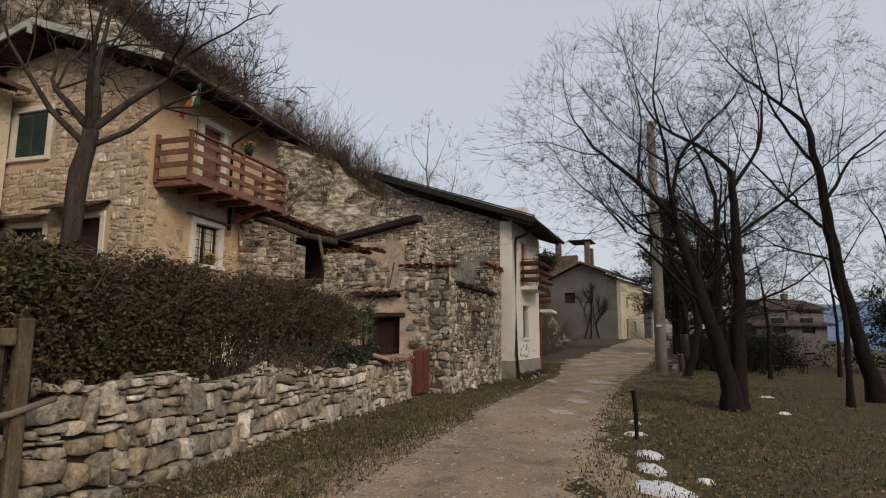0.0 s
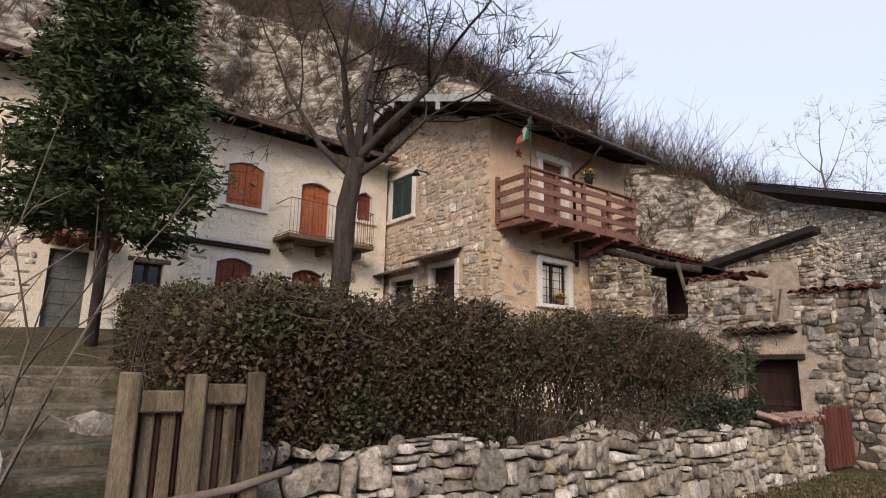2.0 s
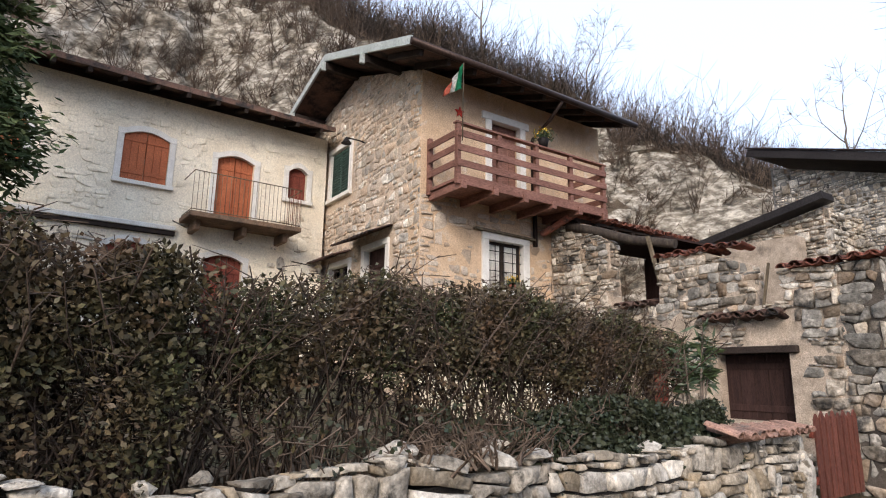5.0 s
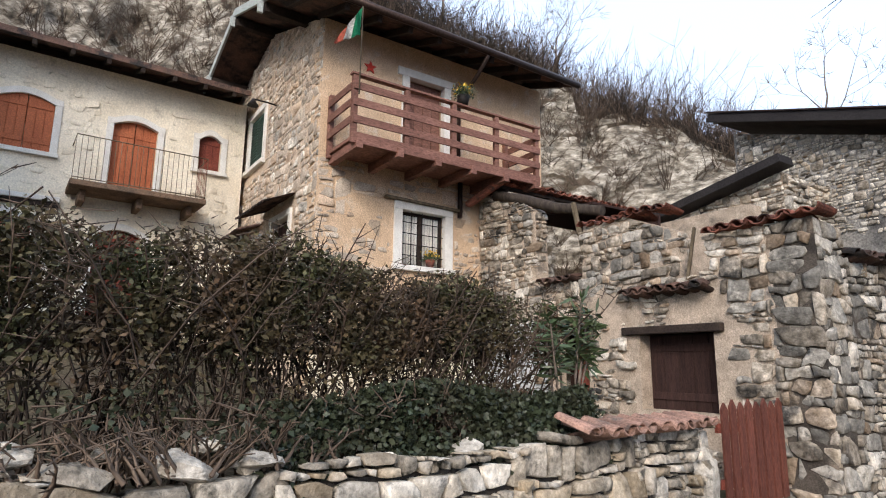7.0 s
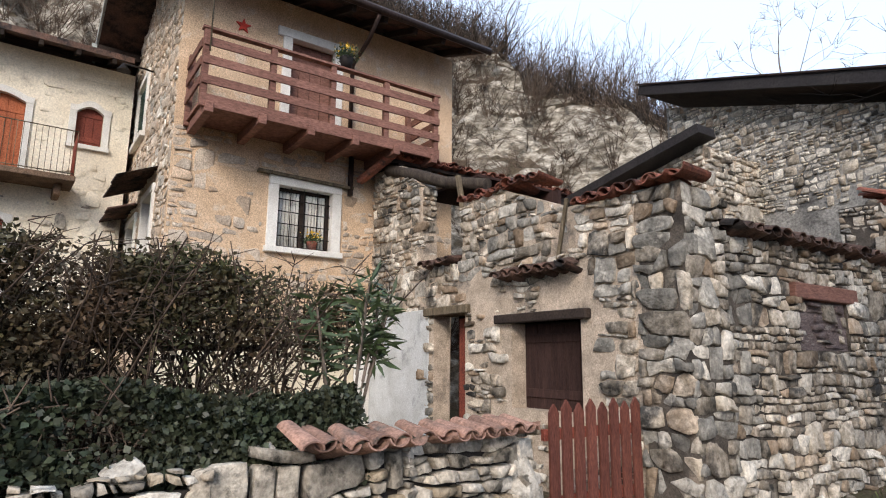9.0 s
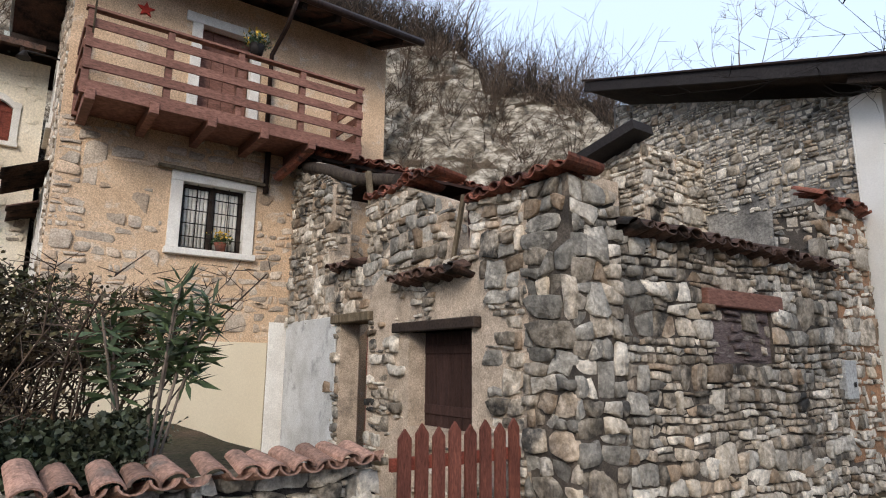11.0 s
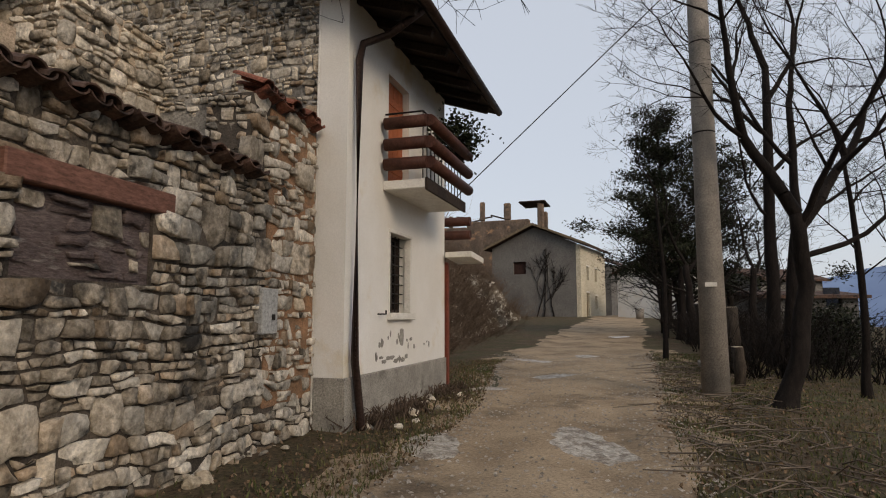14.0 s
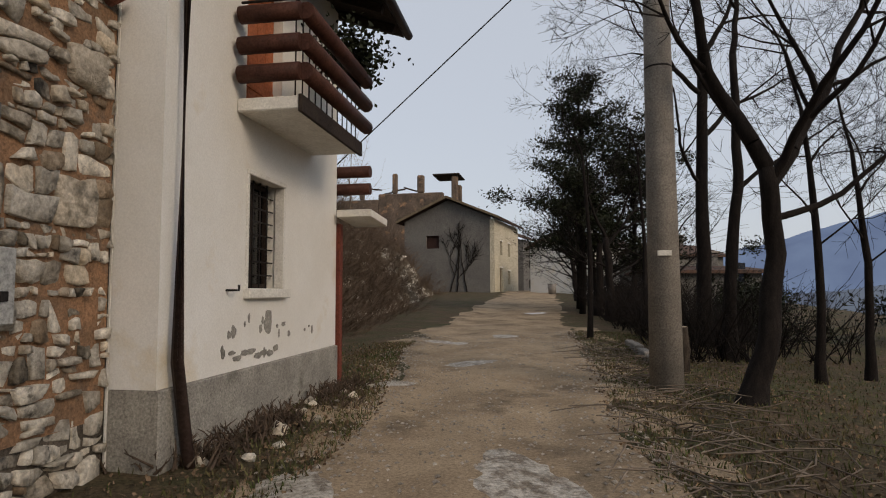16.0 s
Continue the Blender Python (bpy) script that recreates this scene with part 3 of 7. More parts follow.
def hill_point(hx, d):
    b = 0.0 if d < 0.3 else 0.4
    cl, cr = table(CLIFF, hx), table(CREST, hx)
    z = b + cl * smooth01(d / 2.6) + (cr - cl) * (1 - math.exp(-max(0, d) / (7.0 if hx < 12 else 11.0)))
    y = table(FOOT, hx) + d
    p = F_MAIN @ Vector((hx, y, z))
    steep = math.exp(-((d - 1.3) / 1.6) ** 2) if hx < 14 else 0.25
    q = Vector((p.x * 0.35, p.y * 0.35, p.z * 0.5))
    rough = noise.fractal(q, 0.9, 2.1, 5)
    ledge = noise.ridged_multi_fractal(Vector((p.x * 0.25, p.y * 0.25, p.z * 0.9)), 1.0, 2.0, 4, 1.0, 2.0) - 1.2
    out = (F_MAIN.to_3x3() @ Vector((0, -1, 0)))
    fine = noise.ridged_multi_fractal(Vector((p.x * 0.9, p.y * 0.9, p.z * 1.9)), 0.9, 2.1, 5, 1.0, 2.0) - 1.2
    p += out * (steep * (0.6 * rough + 0.4 * ledge + 0.48 * fine)) + Vector((0, 0, 0.35 * rough * smooth01(d)))
    return p


hxs = np.concatenate([np.arange(-45, -12, 1.5), np.arange(-12, 20, 0.17), np.arange(20, 60, 0.6), np.arange(60, 110, 2.0)])
hds = np.concatenate([np.arange(-0.6, 0.1, 0.2), np.arange(0.1, 2.6, 0.045), np.arange(2.6, 5.0, 0.2), np.geomspace(5.0, 60, 30)])
hv = [hill_point(a, b) for a in hxs for b in hds]
nd = len(hds)
hf = [(i * nd + j, (i + 1) * nd + j, (i + 1) * nd + j + 1, i * nd + j + 1) for i in range(len(hxs) - 1) for j in range(nd - 1)]


def hill_material():
    m = surface("hill_scree_and_dead_grass", (0.12, 0.09, 0.062), (0.075, 0.06, 0.038), 0.8, 0.95, 0.8, 12, (0.05, 0.045, 0.03), 0.4)
    n, l = m.node_tree.nodes, m.node_tree.links
    bs = n["Principled BSDF"]
    src = bs.inputs["Base Color"].links[0].from_socket
    geo = n.new("ShaderNodeNewGeometry")
    sep = n.new("ShaderNodeSeparateXYZ")
    l.new(geo.outputs["Normal"], sep.inputs[0])
    nz = n.new("ShaderNodeTexNoise")
    nz.inputs["Scale"].default_value, nz.inputs["Detail"].default_value = 0.9, 7
    l.new(geo.outputs["Position"], nz.inputs["Vector"])
    ad = n.new("ShaderNodeMath")
    ad.operation = "MULTIPLY_ADD"
    ad.inputs[1].default_value = 0.9
    l.new(nz.outputs[0], ad.inputs[0])
    l.new(sep.outputs["Z"], ad.inputs[2])
    mr = n.new("ShaderNodeMapRange")
    mr.inputs["From Min"].default_value, mr.inputs["From Max"].default_value = 1.0, 0.84
    l.new(ad.outputs[0], mr.inputs["Value"])
    n2 = n.new("ShaderNodeTexNoise")
    n2.inputs["Scale"].default_value, n2.inputs["Detail"].default_value, n2.inputs["Roughness"].default_value = 2.2, 8, 0.7
    mp = n.new("ShaderNodeMapping")
    mp.inputs["Scale"].default_value = (1, 1, 2.4)
    l.new(geo.outputs["Position"], mp.inputs["Vector"])
    l.new(mp.outputs[0], n2.inputs["Vector"])
    cr = n.new("ShaderNodeValToRGB")
    cr.color_ramp.elements[0].position, cr.color_ramp.elements[0].color = 0.36, (0.10, 0.09, 0.075, 1)
    cr.color_ramp.elements[1].position, cr.color_ramp.elements[1].color = 0.64, (0.70, 0.645, 0.54, 1)
    e = cr.color_ramp.elements.new(0.47)
    e.color = (0.25, 0.218, 0.17, 1)
    l.new(n2.outputs[0], cr.inputs[0])
    mx = n.new("ShaderNodeMixRGB")
    l.new(mr.outputs[0], mx.inputs[0])
    l.new(src, mx.inputs[1])
    l.new(cr.outputs[0], mx.inputs[2])
    l.new(mx.outputs[0], bs.inputs["Base Color"])
    bp = n.new("ShaderNodeBump")
    bp.inputs["Strength"].default_value, bp.inputs["Distance"].default_value = 0.9, 0.12
    l.new(n2.outputs[0], bp.inputs["Height"])
    l.new(bp.outputs[0], bs.inputs["Normal"])
    return m


hillside = tagged(mesh_object("hillside", hv, hf, hill_material()), "steep hillside of limestone cliff and dead grass", "hillside", kind="structure")

# garden terrace behind the dry stone wall
WALL_LINE = [(-3.25, 4.15), (-2.7, 5.3), (-2.35, 7.4), (-1.85, 9.5), (-1.3, 11.2), (-0.98, 12.5), (-0.72, 13.75)]
tv = []
for px, py in [(-3.9, -8), (-3.6, 0)] + WALL_LINE:
    w = Vector((px - 0.42, py + 0.05, 0))
    for k in range(15):
        c = k / 14
        q = w + (F_MAIN.to_3x3() @ Vector((0, 1, 0))) * (c * 14)
        lm = F_MAIN.inverted() @ q
        rise = 1.55 * smooth01((lm.y + 4) / 7) * smooth01((1.0 - lm.x) / 3)
        z0 = 0.85 if py > 2 else 0.6
        tv.append((q.x, q.y, (z0 if k else 0.78) + rise + 0.05 * noise.noise(q)))
tf = [(j * 15 + i, (j + 1) * 15 + i, (j + 1) * 15 + i + 1, j * 15 + i + 1) for j in range(len(WALL_LINE) + 1) for i in range(14)]
tagged(mesh_object("garden_ground", tv, tf, M_GROUND, smooth=True), "bare winter garden soil and grass", "ground", kind="structure")


# far mountains across the valley, their haze put into a self-glowing colour
def glowing_haze_material(name, c):
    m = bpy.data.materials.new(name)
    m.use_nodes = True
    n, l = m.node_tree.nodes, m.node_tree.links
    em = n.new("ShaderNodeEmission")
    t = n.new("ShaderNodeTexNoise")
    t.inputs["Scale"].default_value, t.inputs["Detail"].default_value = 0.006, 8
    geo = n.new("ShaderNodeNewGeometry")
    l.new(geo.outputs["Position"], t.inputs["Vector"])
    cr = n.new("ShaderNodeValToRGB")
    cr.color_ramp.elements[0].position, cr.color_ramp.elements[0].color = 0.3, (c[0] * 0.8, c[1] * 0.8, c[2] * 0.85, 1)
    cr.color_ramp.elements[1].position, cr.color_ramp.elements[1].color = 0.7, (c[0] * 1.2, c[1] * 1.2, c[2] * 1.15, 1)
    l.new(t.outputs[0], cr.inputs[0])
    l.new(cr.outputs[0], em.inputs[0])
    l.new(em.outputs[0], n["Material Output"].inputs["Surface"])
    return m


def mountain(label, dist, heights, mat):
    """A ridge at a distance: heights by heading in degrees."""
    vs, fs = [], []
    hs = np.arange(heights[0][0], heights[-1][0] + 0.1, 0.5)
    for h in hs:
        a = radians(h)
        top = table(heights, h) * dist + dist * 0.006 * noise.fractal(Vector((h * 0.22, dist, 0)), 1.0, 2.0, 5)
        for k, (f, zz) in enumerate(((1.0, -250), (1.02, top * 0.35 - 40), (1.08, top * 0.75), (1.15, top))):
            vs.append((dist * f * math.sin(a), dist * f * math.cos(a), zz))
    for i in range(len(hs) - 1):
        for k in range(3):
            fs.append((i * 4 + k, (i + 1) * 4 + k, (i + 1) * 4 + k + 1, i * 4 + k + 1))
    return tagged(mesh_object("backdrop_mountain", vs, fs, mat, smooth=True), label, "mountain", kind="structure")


mountain("hazy blue mountain ridge across the valley", 2600, ((5, 0.02), (20, 0.05), (30, 0.055), (36, 0.06), (42, 0.085), (48, 0.12), (54, 0.15), (62, 0.17), (75, 0.2), (100, 0.15), (140, 0.1), (180, 0.05)), glowing_haze_material("far_blue_haze_glow", (0.13, 0.19, 0.33)))
mountain("nearer wooded valley slope", 1500, ((10, -0.06), (28, -0.05), (36, -0.03), (42, -0.01), (50, 0.015), (58, 0.03), (80, 0.05), (120, 0.02), (180, -0.02)), glowing_haze_material("valley_haze_glow", (0.11, 0.14, 0.20)))


# ---- main house: stone and peach render, timber balcony ----
def face_wall(parent, name, frame_m, x0, x1, z0, top, openings, thick, mat, label=""):
    bm = wall_with_openings(x0, x1, z0, top, openings, 0.0, thick)
    ob = part(name, bm, mat, parent, label)
    ob.matrix_basis = parent.matrix_world.inverted() @ frame_m
    bpy.context.view_layer.update()
    return ob


main_house = thing("main_house", "two-storey stone house with peach render and timber balcony", "house", F_MAIN)
bpy.context.view_layer.update()
MAIN_FRONT = [(1.66, 2.66, 3.38, 4.46), (1.75, 2.6, 5.3, 7.12)]
MAIN_WEST = [(-4.3, -3.2, 5.95, 7.2), (-2.25, -1.25, 2.3, 4.35), (-4.1, -3.0, 2.6, 4.2)]
west_top = [(-6.0, 8.2), (-5.3, 8.3), (-2.98, 8.85), (0.0, 7.75)]
front_wall = face_wall(main_house, "front_wall", F_MAIN, 0, 5.2, -0.2, [(0, 7.75), (5.2, 7.75)], MAIN_FRONT, 0.45, M_OCHRE, "peach lime render with stones showing through")
west_wall = face_wall(main_house, "west_wall", F_MAIN_W, -6.0, -0.452, -0.2, west_top, MAIN_WEST, 0.45, M_MORTAR_WARM, "warm rubble stone gable wall")
for nm, x0, x1, y0, y1 in (("east_wall", 4.75, 5.2, 0.452, 6.0), ("back_wall", 0.452, 4.748, 5.55, 6.0)):
    part(nm, box(x0, x1, y0, y1, -0.2, 7.7), M_OCHRE, main_house)
roof = part("roof", slab_roof([(-0.95, 7.55), (2.98, 9.0), (6.5, 7.9), (6.5, 8.0), (2.98, 9.12), (-0.95, 7.67)], -0.85, 5.4), M_TILE, main_house, "dark weathered tile roof on boards")
part("bargeboard", beam((-0.88, -0.98, 7.62), (-0.88, 3.0, 9.08), 0.05, 0.17), M_GREENTRIM, main_house, "pale green-white bargeboard")
part("bargeboard", beam((-0.88, 2.98, 9.08), (-0.88, 5.6, 8.27), 0.05, 0.17), M_GREENTRIM, main_house, "pale green-white bargeboard")
for y, z in ((0.9, 8.1), (2.98, 8.85), (4.9, 8.25)):
    part("purlin", beam((-0.86, y, z), (0.5, y, z), 0.14, 0.18), M_DARKWOOD, main_house)
    part("bracket_end", beam((-0.93, y, z + 0.1), (-0.93, y, z - 0.12), 0.06, 0.1), M_GREENTRIM, main_house)
for i in range(10):
    x = -0.6 + i * 0.62
    part("rafter", beam((x, -0.9, 7.5), (x, 0.3, 7.94), 0.09, 0.12), M_DARKWOOD, main_house)
gut = part("gutter", tube([(-0.9, -1.0, 7.6), (5.4, -1.0, 7.56)], 0.07, 8), M_COPPER, main_house, "brown metal gutter")
part("downpipe", tube([(2.95, -0.98, 7.5), (2.95, -0.6, 7.2), (2.9, -0.08, 6.9), (2.9, -0.07, 5.3)], 0.04, 8), M_COPPER, main_house)
part("downpipe", tube([(2.95, -0.07, 5.2), (2.95, -0.07, 4.45)], 0.05, 8), M_COPPER, main_house)


def main_front_skip(x, z, rng):
    k = noise.noise(Vector((x * 1.3, z * 1.3, 4.0)))
    if z > 5.2 or z < 2.1:
        return True
    if x < 0.45:
        return rng.random() < 0.1
    return rng.random() < 0.42 + 0.5 * k


lay_stones(rubble_cells(0, 5.2, 2.1, [(0, 7.7), (5.2, 7.7)], [(1.45, 2.85, 3.2, 4.6), (1.5, 2.85, 5.2, 7.35)], 11, (0.1, 0.2), (1.4, 3.4), main_front_skip), F_MAIN, front_wall, [M_WARM, M_WARM], 5, 0.02, 0.012, 0.02, lambda x, z: True, 160)
lay_stones(rubble_cells(-5.2, 0, 2.2, west_top, [(-4.55, -3.0, 5.7, 7.4), (-2.5, -1.0, 2.2, 4.6), (-4.3, -2.85, 2.2, 4.4)], 12, (0.1, 0.22), (1.0, 2.2)), F_MAIN_W, west_wall, [M_WARM, M_LIME_PALE], 6, 0.016, 0.016, 0.03, lambda x, z: x > -3.0, 300)
# smooth plaster of the ground floor
part("plaster_panel", box(0.01, 3.15, -0.03, -0.002, -0.2, 2.02, 0.01), M_YELLOW, main_house, "smooth cream plaster")
part("plaster_panel", box(3.16, 4.2, -0.035, -0.002, -0.2, 2.35, 0.01), M_WHITETRIM, main_house, "blue-white limewash patch")


def stone_frame(parent, x0, x1, z0, z1, w, mat, y=-0.04, lintel=0.0, sill=True, label="white stone surround"):
    """Window or door surround round an opening in a facade at y = 0."""
    fr = part("window_frame", box(x0 - w, x0 + 0.002, y, 0.1, z0, z1, 0.006), mat, parent, label)
    part("window_frame", box(x1 - 0.002, x1 + w, y, 0.1, z0, z1, 0.006), mat, parent, label)
    part("lintel", box(x0 - w - lintel, x1 + w + lintel, y - 0.01, 0.12, z1 - 0.002, z1 + w, 0.008), mat, parent, label)
    if sill:
        part("sill", box(x0 - w - 0.03, x1 + w + 0.03, y - 0.06, 0.1, z0 - 0.1, z0, 0.008), mat, parent, label)
    return fr


def barred_window(parent, x0, x1, z0, z1, y=0.14, cols=4, rows=5, bars=True, wood=M_DARKWOOD):
    """A dark casement with glazing bars, and an iron grille."""
    part("pane", box(x0, x1, y + 0.03, y + 0.04, z0, z1), M_GLASS_DARK, parent)
    xm = (x0 + x1) / 2
    for a, b in ((x0, x0 + 0.05), (x1 - 0.05, x1), (xm - 0.04, xm + 0.04)):
        part("casement", box(a, b, y - 0.02, y + 0.028, z0, z1, 0.004), wood, parent)
    for a, b in ((z0, z0 + 0.05), (z1 - 0.05, z1)):
        part("casement", box(x0 + 0.05, x1 - 0.05, y - 0.018, y + 0.028, a, b, 0.004), wood, parent)
    if bars:
        for i in range(1, cols):
            x = x0 + (x1 - x0) * i / cols
            part("bar", tube([(x, y - 0.08, z0), (x, y - 0.08, z1)], 0.009, 6), M_IRON, parent)
        for i in range(1, rows):
            z = z0 + (z1 - z0) * i / rows
            part("bar", tube([(x0, y - 0.075, z), (x1, y - 0.075, z)], 0.009, 6), M_IRON, parent)


def plank_door(parent, x0, x1, z0, z1, y, mat, n=5, rails=2, name="door", label=""):
    d = part(name, box(x0, x1, y + 0.02, y + 0.05, z0, z1), mat, parent, label)
    w = (x1 - x0) / n
    for i in range(n):
        part("plank", box(x0 + i * w + 0.004, x0 + (i + 1) * w - 0.004, y, y + 0.024, z0, z1, 0.003), mat, d)
    for k in range(rails):
        z = z0 + (z1 - z0) * (0.18 + 0.64 * k / max(1, rails - 1))
        part("rail", box(x0 + 0.02, x1 - 0.02, y - 0.015, y + 0.002, z - 0.05, z + 0.05, 0.003), mat, d)
    return d


stone_frame(main_house, 1.68, 2.64, 3.4, 4.44, 0.17, M_WHITETRIM)
part("lintel_board", beam((1.3, -0.06, 4.62), (3.0, -0.06, 4.58), 0.1, 0.05), M_OLDWOOD, main_house, "weathered grey timber over the window")
barred_window(main_house, 1.68, 2.64, 3.4, 4.44)
for a in (1.75, 2.22):
    for k in range(6):
        part("curtain", tube([(a + 0.03 + k * 0.06, 0.162, 3.46), (a + 0.03 + k * 0.06, 0.162, 4.38)], 0.028, 6), M_WHITETRIM, main_house, "white gathered curtain")
stone_frame(main_house, 1.77, 2.58, 5.3, 7.1, 0.16, M_WHITETRIM, sill=False, lintel=0.1)
plank_door(main_house, 1.77, 2.58, 5.3, 7.1, 0.14, M_BALCONY, 4)


def facade(parent, rot=-90):
    """Collects the parts made inside it and turns them onto the gable side."""
    before = set(bpy.data.objects)

    def done():
        for o in set(bpy.data.objects) - before:
            if o.parent == parent:
                o.matrix_basis = pose(0, 0, 0, 0, 0, rot) @ o.matrix_basis
    return done


done = facade(main_house)
stone_frame(main_house, -4.28, -3.22, 5.97, 7.18, 0.14, M_WHITETRIM)
part("shutter", box(-4.26, -3.76, 0.02, 0.06, 5.98, 7.16, 0.004), M_GREENSH, main_house, "dark green louvred shutter")
part("shutter", box(-3.74, -3.24, 0.02, 0.06, 5.98, 7.16, 0.004), M_GREENSH, main_house, "dark green louvred shutter")
for k in range(16):
    for x0 in (-4.22, -3.70):
        part("louvre", box(x0, x0 + 0.42, 0.0, 0.03, 6.03 + k * 0.068, 6.06 + k * 0.068), M_GREENSH, main_house)
plank_door(main_house, -2.23, -1.27, 2.3, 4.33, 0.12, M_DARKPLANK, 4)
stone_frame(main_house, -2.23, -1.27, 2.3, 4.33, 0.13, M_WHITETRIM, sill=False)
stone_frame(main_house, -4.08, -3.02, 2.6, 4.18, 0.12, M_WHITETRIM)
barred_window(main_house, -4.08, -3.02, 2.6, 4.18, bars=False)
cw = part("door_canopy", wave_roof(-2.75, -1.0, -0.6, 4.45, 0.0, 4.72, 0.16, 0.02), M_TILE, main_house, "small tiled canopy over the door")
part("door_canopy", wave_roof(-4.5, -2.95, -0.5, 4.3, 0.0, 4.5, 0.16, 0.02), M_TILE, main_house)
part("lamp_bracket", tube([(-2.45, 0, 6.95), (-2.45, -0.2, 6.97), (-2.3, -0.55, 6.9)], 0.018, 6), M_IRON, main_house)
part("lamp_shade", tube([(-2.3, -0.55, 6.9), (-2.3, -0.55, 6.82), (-2.3, -0.55, 6.76)], 0.03, 10, 0.12), M_IRON, main_house, "small iron wall lamp")
done()

# timber balcony
balcony = thing("balcony", "red-brown timber balcony on joists", "balcony", F_MAIN)
part("deck", box(0.15, 4.15, -1.02, -0.002, 5.16, 5.22, 0.004), M_BALCONY, balcony)
for i in range(6):
    x = 0.25 + i * 0.76
    part("joist", box(x - 0.06, x + 0.06, -1.1, -0.002, 5.0, 5.158, 0.006), M_BALCONY, balcony)
part("edge_board", box(0.13, 4.17, -1.07, -1.022, 5.08, 5.27, 0.005), M_BALCONY, balcony)
for x, y in ((0.17, -1.0), (1.15, -1.0), (2.13, -1.0), (3.11, -1.0), (4.12, -1.0), (0.17, -0.06), (4.12, -0.06)):
    part("post", box(x - 0.045, x + 0.045, y - 0.045, y + 0.045, 5.1, 6.26, 0.005), M_BALCONY, balcony)
for z in (5.42, 5.72, 6.0):
    part("rail", box(0.13, 4.17, -1.075, -1.047, z, z + 0.13, 0.004), M_BALCONY, balcony)
    for x in (0.105, 4.167):
        part("side_rail", box(x, x + 0.028, -0.98, -0.06, z, z + 0.13, 0.004), M_BALCONY, balcony)
part("top_rail", box(0.1, 4.2, -1.06, -0.94, 6.262, 6.3, 0.004), M_BALCONY, balcony)

# ---- middle house: cream render, orange-red shutters ----
M_GREYDOOR = surface("grey_green_old_door", (0.13, 0.14, 0.125), (0.09, 0.10, 0.09), 4, 0.8, 0.3, 40)
middle_house = thing("middle_house", "cream rendered farmhouse with red shutters and ledge", "house", F_MID)
bpy.context.view_layer.update()
MID = [(-1.9, -1.0, 5.6, 6.72), (0.05, 0.9, 4.95, 6.62), (1.76, 2.24, 5.85, 6.68), (-1.98, -1.12, 3.1, 4.3), (-0.06, 0.8, 2.4, 4.25), (-3.74, -3.13, 3.40, 3.95), (-4.4, -3.6, 5.6, 6.6), (-5.28, -4.58, 2.42, 4.01)]
mid_wall = face_wall(middle_house, "front_wall", F_MID, -8.0, 2.75, 0.5, [(-8, 7.6), (2.75, 7.6)], MID, 0.5, M_CREAM)
part("side_wall", box(-8.0, -7.5, 0.502, 5, 0.5, 7.6), M_CREAM, middle_house)
part("back_wall", box(-7.498, 2.75, 4.5, 5, 0.5, 7.6), M_CREAM, middle_house)
lay_stones(rubble_cells(-8.0, 2.7, 2.0, [(-8, 4.6), (2.7, 4.6)], [(o[0] - 0.2, o[1] + 0.2, o[2] - 0.2, o[3] + 0.2) for o in MID], 51, (0.09, 0.2), (1.2, 3.0), lambda x, z, r: r.random() < (0.75 if x > -5 else 0.3)), F_MID, mid_wall, [M_LIME_PALE, M_WARM], 52, 0.02, 0.015, 0.02, lambda x, z: True, 120)
lay_stones(rubble_cells(-8.0, 2.7, 1.8, [(-8, 7.4), (2.7, 7.4)], [(o[0] - 0.2, o[1] + 0.2, o[2] - 0.2, o[3] + 0.2) for o in MID] + [(-6.6, -0.6, 4.45, 4.8)], 53, (0.1, 0.26), (1.0, 2.6), lambda x, z, r: r.random() < 0.35 + 0.5 * noise.noise(Vector((x, z, 8)))), F_MID, mid_wall, [M_CREAM, M_CREAM], 54, 0.006, 0.007, 0.02)
part("roof", slab_roof([(-0.75, 7.55), (2.6, 8.7), (5.5, 7.7), (5.5, 7.82), (2.6, 8.84), (-0.75, 7.67)], -8.6, 2.6), M_TILE, middle_house, "dark weathered tile roof")
for i in range(18):
    x = -8.3 + i * 0.62
    part("rafter", beam((x, -0.72, 7.5), (x, 0.1, 7.78), 0.08, 0.1), M_DARKWOOD, middle_house)
part("ledge", box(-6.5, -0.72, -0.14, -0.002, 4.62, 4.72, 0.01), M_WHITETRIM, middle_house, "narrow projecting stone ledge")
# thin dark strip directly below the pale ledge
part("ledge_timber", box(-6.5, -0.72, -0.1, -0.002, 4.52, 4.617, 0.01), M_DARKWOOD, middle_house)


def arched_trim(parent, x0, x1, z0, z1, w, rise, mat):
    """A surround with a segmental arch."""
    part("window_frame", box(x0 - w, x0, -0.03, 0.08, z0, z1 - rise, 0.006), mat, parent)
    part("window_frame", box(x1, x1 + w, -0.03, 0.08, z0, z1 - rise, 0.006), mat, parent)
    n = 10
    low = [(x0 + (x1 - x0) * i / n, z1 - rise + rise * math.sin(math.pi * i / n)) for i in range(n + 1)]
    o = [(x0 - w, z1 - rise)] + low + [(x1 + w, z1 - rise), (x1 + w, z1 - rise + w * 0.9)] + [(x1 + (x0 - x1) * i / n, z1 + w - rise * (1 - math.sin(math.pi * i / n))) for i in range(n + 1)] + [(x0 - w, z1 - rise + w * 0.9)]
    part("arch", prism(o, -0.035, 0.08), mat, parent, "pale arched surround")


